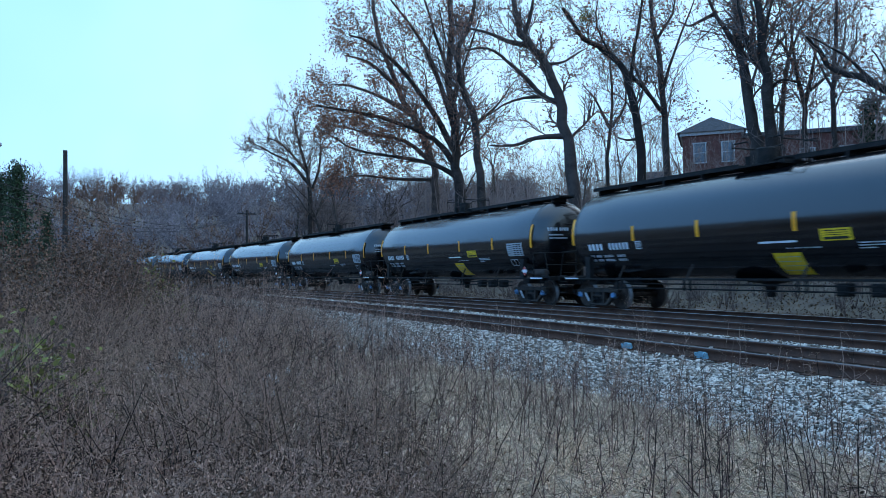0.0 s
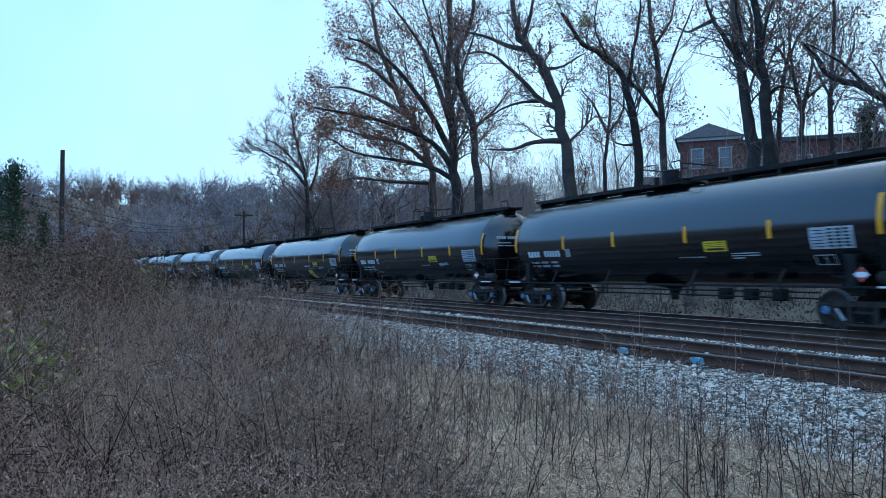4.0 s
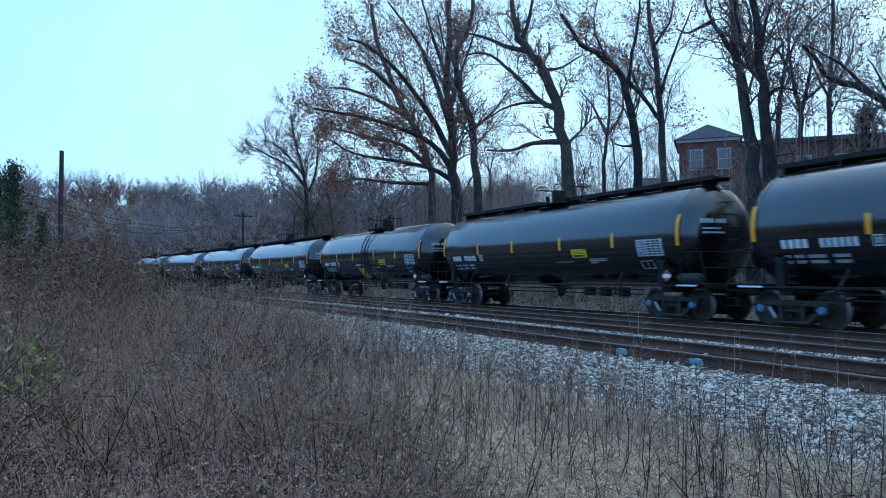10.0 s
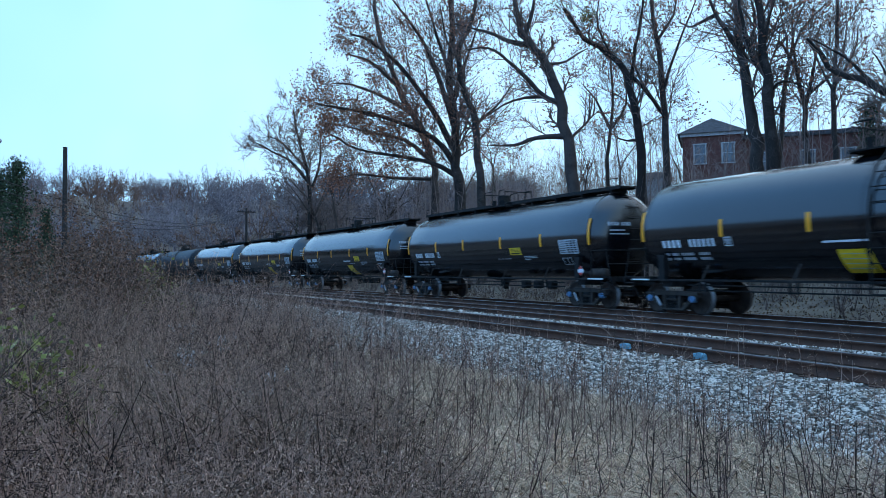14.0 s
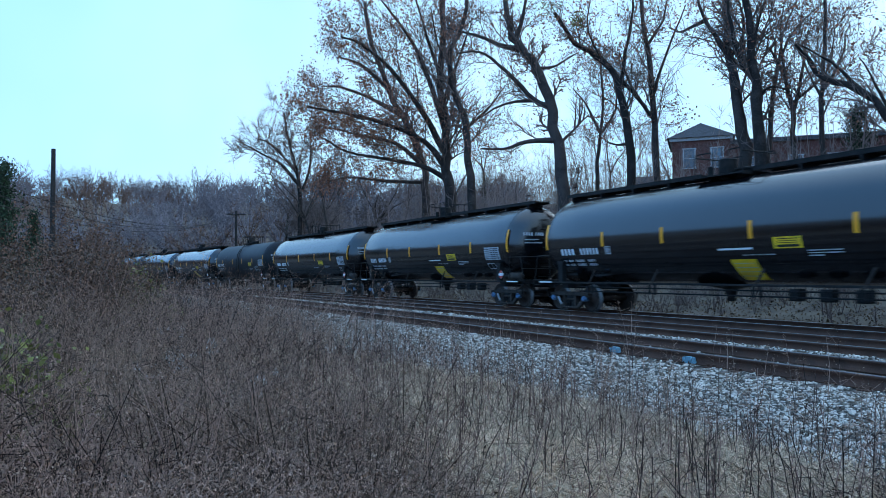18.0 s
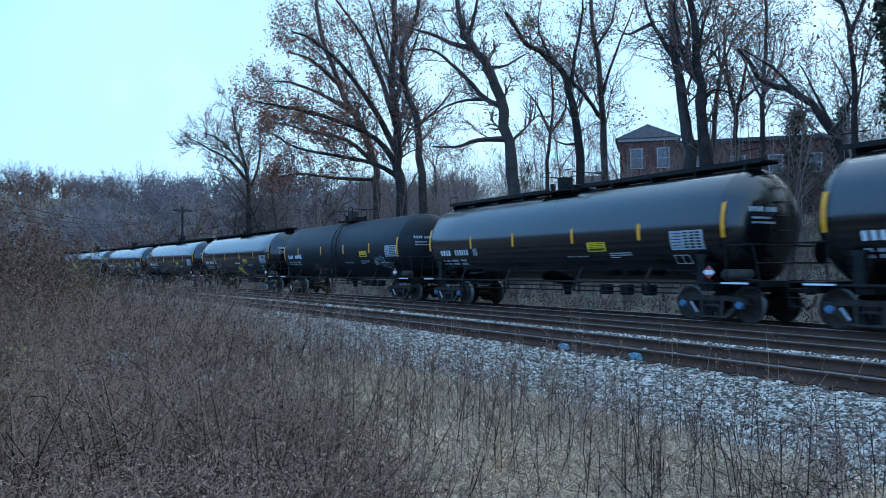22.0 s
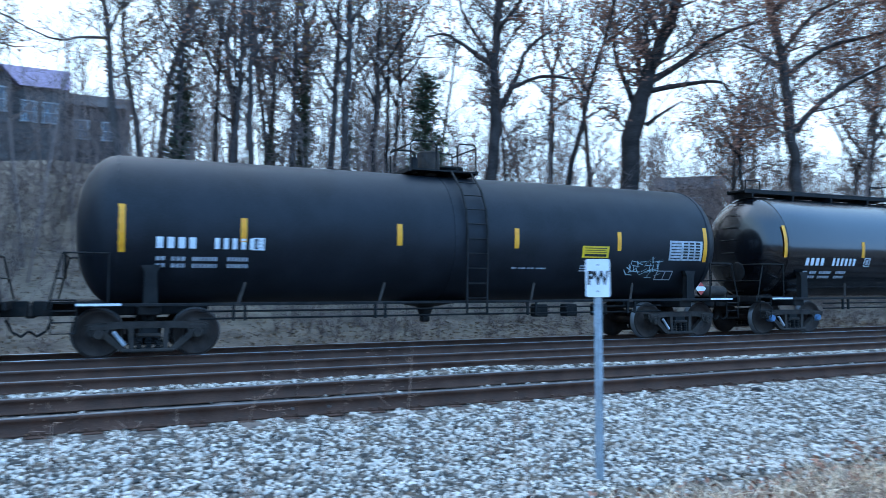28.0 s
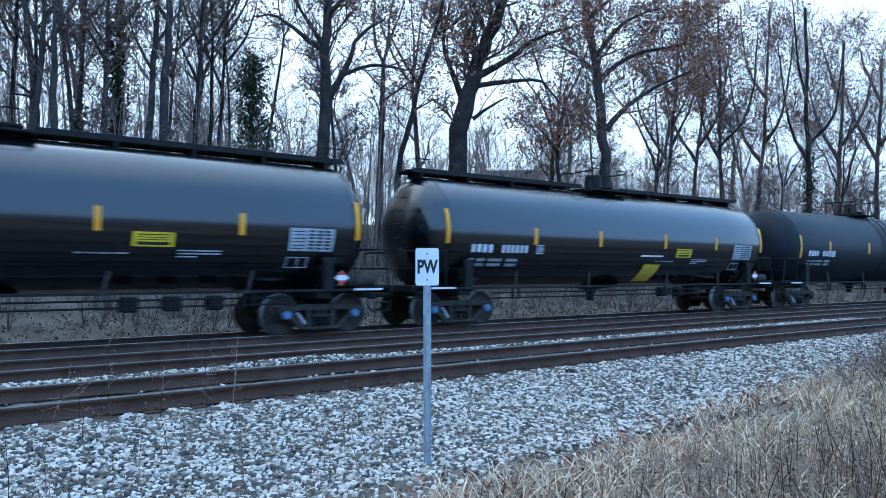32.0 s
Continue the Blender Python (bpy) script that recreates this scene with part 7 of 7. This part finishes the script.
def gable_roof(name, parent, x0, x1, y0, y1, z, rise, material, along="x", over=0.35, label=""):
    bm = bmesh.new()
    if along == "x":
        ym = (y0 + y1) / 2
        plate_pts = [(y0 - over, z - 0.15), (ym, z + rise), (y1 + over, z - 0.15), (ym, z + rise - 0.22)]
        a = [bm.verts.new((x0 - over, p, q)) for p, q in plate_pts]
        b = [bm.verts.new((x1 + over, p, q)) for p, q in plate_pts]
    else:
        xm = (x0 + x1) / 2
        plate_pts = [(x0 - over, z - 0.15), (xm, z + rise), (x1 + over, z - 0.15), (xm, z + rise - 0.22)]
        a = [bm.verts.new((p, y0 - over, q)) for p, q in plate_pts]
        b = [bm.verts.new((p, y1 + over, q)) for p, q in plate_pts]
    bm.faces.new(a)
    bm.faces.new(b[::-1])
    for i in range(4):
        j = (i + 1) % 4
        bm.faces.new((a[i], b[i], b[j], a[j]))
    bmesh.ops.recalc_face_normals(bm, faces=bm.faces[:])
    return part(name, bm, material, parent, label)


def gable_wall(parent, x0, x1, y0, y1, z, rise, material):
    bm = bmesh.new()
    xm = (x0 + x1) / 2
    plate(bm, [(x0, z), (x1, z), (xm, z + rise - 0.25)], y0, y1)
    return part("gable", bm, material, parent)


def window(parent, x, y, z, w, h, frame_mat=None):
    """A sash window in the wall that faces the railway."""
    frame_mat = frame_mat or TRIM
    bm = bmesh.new()
    for sx in (-1, 1):
        box(bm, (x + sx * w / 2, y - 0.04, z), (0.1, 0.12, h + 0.1))
    for sz in (-1, 1):
        box(bm, (x, y - 0.04, z + sz * h / 2), (w + 0.2, 0.14, 0.1))
    box(bm, (x, y - 0.02, z), (w, 0.06, 0.06))
    win = part("window", bm, frame_mat, parent, "pale-framed sash window")
    for sz in (-1, 1):
        bm = bmesh.new()
        box(bm, (x, y + 0.0, z + sz * h / 4), (w - 0.1, 0.04, h / 2 - 0.06))
        part("pane", bm, GLASS, win)
    return win


def build_houses():
    z = 10.6
    h = empty("stone_house", pose(-4.9, 57, z, 0, 0, 3) @ Matrix.Diagonal((0.9, 1, 1, 1)), "grey stone and timber house with a steep mauve slate roof", "house")
    wall_box("wall", h, -4.2, 3.0, 0.3, 7, -2.5, 4.4, STONEWALL, "grey stone wall")
    gable_roof("roof", h, -4.2, 3.0, 0.3, 7, 4.4, 2.1, SHINGLE, "x", 0.4, "mauve slate roof")
    wall_box("wall", h, -4.0, -0.6, -0.9, 0.3, -2.5, 4.2, STONEWALL, "projecting gabled bay")
    gable_wall(h, -4.1, -0.5, -0.9, -0.7, 4.2, 2.2, TIMBER)
    gable_roof("roof", h, -4.2, -0.4, -1.0, 3.5, 4.2, 2.2, SHINGLE, "y", 0.35, "steep slate gable")
    wall_box("chimney", h, -2.6, -1.8, 1.2, 2.0, 5.0, 7.3, STONEWALL, "stone chimney")
    for x in (-3.3, -2.3, -1.3):
        window(h, x, -0.92, 3.0, 0.8, 1.6)
    window(h, -2.3, -0.92, 4.95, 0.6, 0.7)
    for x in (-3.2, -1.9):
        window(h, x, -0.92, 0.4, 1.3, 1.1)
    for x in (0.6, 2.0):
        window(h, x, 0.28, 2.6, 0.9, 1.4)
    wall_box("wing", h, 3.0, 7.6, 1.0, 7, -2.5, 3.6, TIMBER, "dark timber wing")
    gable_roof("roof", h, 3.0, 7.6, 1.0, 7, 3.6, 1.4, GREYROOF, "x", 0.5, "grey wing roof")
    for x in (4.2, 6.2):
        window(h, x, 0.98, 1.8, 1.0, 1.3)
    wall_box("porch", h, -7.4, -4.2, 0.5, 4, -2.2, 0.6, TIMBER, "low porch")
    gable_roof("roof", h, -7.4, -4.2, 0.5, 4, 0.6, 0.7, GREYROOF, "x", 0.5, "porch roof")

    b = empty("brick_house", pose(-53.0, 53.0, 4.85, 0, 0, 45) @ Matrix.Diagonal((1.2, 1, 1, 1)), "two-storey red brick house with a hipped roof", "house")
    wall_box("wall", b, -2.2, 2.2, 0, 8, -3, 9.4, BRICK, "red brick wall")
    bm = bmesh.new()
    v = [bm.verts.new(p) for p in ((-2.6, -0.4, 9.4), (2.6, -0.4, 9.4), (2.6, 8.4, 9.4), (-2.6, 8.4, 9.4), (0, 2.2, 11.2), (0, 5.8, 11.2))]
    for f in ((0, 1, 4), (1, 2, 5, 4), (2, 3, 5), (3, 0, 4, 5), (3, 2, 1, 0)):
        bm.faces.new([v[i] for i in f])
    part("roof", bm, GREYROOF, b, "grey hipped roof")
    wall_box("cornice", b, -2.4, 2.4, -0.2, 8.2, 9.1, 9.4, TRIM, "pale cornice")
    for zz in (7.4, 4.0):
        for x in (-0.9, 1.2):
            window(b, x, -0.02, zz, 0.9, 1.9)
    wall_box("wing", b, 2.2, 14.5, 1.5, 9, -3, 8.8, BRICK, "long brick wing")
    wall_box("roof", b, 2.2, 14.8, 1.2, 9.3, 8.8, 9.2, GREYROOF, "flat wing roof")
    for x in (4.2, 7.0, 9.8, 12.6):
        window(b, x, 1.48, 6.6, 1.0, 1.7)
    p = empty("porch_house", pose(-56.5, 49.3, 4.6, 0, 0, 45), "small pale porch building beside the brick house", "house")
    wall_box("wall", p, -1.4, 1.0, 0, 3, -3, 5.6, TRIM, "pale wall")
    gable_roof("roof", p, -1.4, 1.0, 0, 3, 5.6, 0.7, GREYROOF, "x", 0.3, "low grey roof")
    g = empty("far_house", pose(54.8, 58.2, 6.0, 0, 0, -42), "brown house with a low roof behind the trees", "house")
    wall_box("wall", g, -3, 3, 0, 5, -3, 5.4, TIMBER, "brown wall")
    gable_roof("roof", g, -3, 3, 0, 5, 5.4, 1.5, GREYROOF, "x", 0.5, "low grey roof")
    window(g, 0.8, -0.02, 3.8, 1.0, 1.2)


build_houses()


# ---- sign post, poles, wires, stones ----
def build_sign():
    x, y = 4.12, 5.92
    z = float(height(x, y))
    turn = 37
    sign = empty("sign_post", pose(x, y, z, 0, 0, -turn), "white sign plate with black letters on a galvanised post", "sign")
    bm = bmesh.new()
    prof = [(-0.036, 0.012), (-0.02, 0.012), (-0.014, -0.014), (0.014, -0.014), (0.02, 0.012), (0.036, 0.012), (0.036, 0.009), (0.022, 0.009), (0.016, -0.018), (-0.016, -0.018), (-0.022, 0.009), (-0.036, 0.009)]
    a = [bm.verts.new((p, q, -0.2)) for p, q in prof]
    b = [bm.verts.new((p, q, 1.55 - z)) for p, q in prof]
    for i in range(len(prof)):
        j = (i + 1) % len(prof)
        bm.faces.new((a[i], a[j], b[j], b[i]))
    bmesh.ops.recalc_face_normals(bm, faces=bm.faces[:])
    part("post", bm, GALV, sign, "galvanised channel post")
    bm = bmesh.new()
    out = []
    w, h, r = 0.108, 0.172, 0.02
    for cx, cz, a0 in ((w - r, h - r, 0), (-w + r, h - r, 90), (-w + r, -h + r, 180), (w - r, -h + r, 270)):
        for k in range(5):
            an = radians(a0 + k * 22.5)
            out.append((cx + r * math.cos(an), 1.415 - z + cz + r * math.sin(an)))
    plate(bm, out, -0.026, -0.022)
    face = part("sign_plate", bm, SIGN, sign, "white rounded plate")
    font = bpy.data.curves.new("letters", "FONT")
    font.body, font.size, font.align_x, font.align_y, font.extrude, font.offset = "PW", 0.172, "CENTER", "CENTER", 0.0005, 0.006
    tmp = bpy.data.objects.new("letters", font)
    mesh = bpy.data.meshes.new_from_object(tmp)
    bpy.data.objects.remove(tmp)
    link_mesh("letters", mesh, INK, face, "black capital letters", Matrix.Translation((0, -0.0275, 1.41 - z)) @ pose(0, 0, 0, 90) @ Matrix.Diagonal((0.7, 1.0, 1, 1)))
    for dz in (0.12, -0.12):
        bm = bmesh.new()
        rod(bm, (0, -0.03, 1.415 - z + dz), (0, -0.024, 1.415 - z + dz), 0.008, 8)
        part("bolt", bm, TREAD, face)


build_sign()


def build_poles():
    for x, y, top, arm in ((-54.96, -2.03, 9.66, False), (-98.4, 17.5, 9.6, True)):
        z = float(height(x, y))
        pole = empty("utility_pole", pose(x, y, z), "dark wooden utility pole" + (" with a crossarm" if arm else " with a bare top"), "utility pole", "poles along the valley")
        bm = bmesh.new()
        rod(bm, (0, 0, -0.3), (0, 0, top - z), 0.2, 10, 0.13)
        part("pole", bm, POLE, pole)
        if arm:
            bm = bmesh.new()
            box(bm, (0, 0, top - z - 0.5), (0.14, 2.4, 0.14))
            part("crossarm", bm, POLE, pole)
            for k in (-1.0, -0.5, 0.5, 1.0):
                bm = bmesh.new()
                lathe(bm, [(top - z - 0.43, 0.03), (top - z - 0.36, 0.06), (top - z - 0.28, 0.05)], "z", 8, (0, k, 0))
                part("insulator", bm, GLASS, pole)
    for k, (za, zb) in enumerate(((6.2, 9.2), (6.6, 9.3), (7.0, 9.4))):
        a, b = Vector((-40, -5 + 0.3 * k, za - 1.2)), Vector((-98.4, 16.5 + k, zb))
        pts = []
        for i in range(21):
            t = i / 20
            p = a.lerp(b, t)
            pts.append((np.array([p.x, p.y, p.z - 2.0 * 4 * t * (1 - t)])))
        ring = [p + np.array(o) * 0.02 for p in pts for o in ((0, 1, 0), (0, 0, 1), (0, -1, 0), (0, 0, -1))]
        v, f = ring, [(4 * i + j, 4 * i + (j + 1) % 4, 4 * i + 4 + (j + 1) % 4, 4 * i + 4 + j) for i in range(20) for j in range(4)]
        tagged(soup("overhead_wire", v, f, POLE), "thin sagging overhead wire between the poles", "wire", "overhead wires")


build_poles()


def build_lamp():
    x, y = -30.3, -6.4
    z = float(height(x, y))
    lamp = empty("street_lamp", pose(x, y, z), "grey street lamp with a long arm", "street lamp")
    bm = bmesh.new()
    rod(bm, (0, 0, -0.3), (0, 0, 5.9 - z), 0.09, 10, 0.06)
    part("pole", bm, GALV, lamp)
    bm = bmesh.new()
    pipe(bm, [(0, 0, 5.8 - z), (0.1, 0.6, 6.0 - z), (0.3, 2.6, 6.02 - z)], 0.035)
    part("arm", bm, GALV, lamp)
    bm = bmesh.new()
    box(bm, (0.34, 2.95, 5.98 - z), (0.26, 0.7, 0.14), bevel=0.04)
    part("lamp_head", bm, GALV, lamp, "flat grey lamp head")


build_lamp()


def build_rocks():
    rng = random.Random(5)
    for x, y, r, m, label in ((-4.7, 8.45, 0.14, FRAME, "dark brown lump lying in the ballast"), (8.8, 8.4, 0.1, FRAME, "dark lump lying in the ballast"), (5.2, 11.6, 0.22, SOIL, "small heap of brown earth between the tracks")):
        z = float(height(x, y))
        bm = bmesh.new()
        bmesh.ops.create_icosphere(bm, subdivisions=2, radius=r)
        for v in bm.verts:
            v.co *= 1 + rng.uniform(-0.18, 0.18)
            v.co.z *= 0.55
        ob = part("rock", bm, m, None, "", pose(x, y, z + r * 0.25), smooth=True)
        tagged(ob, label, "rock")


build_rocks()


motions()
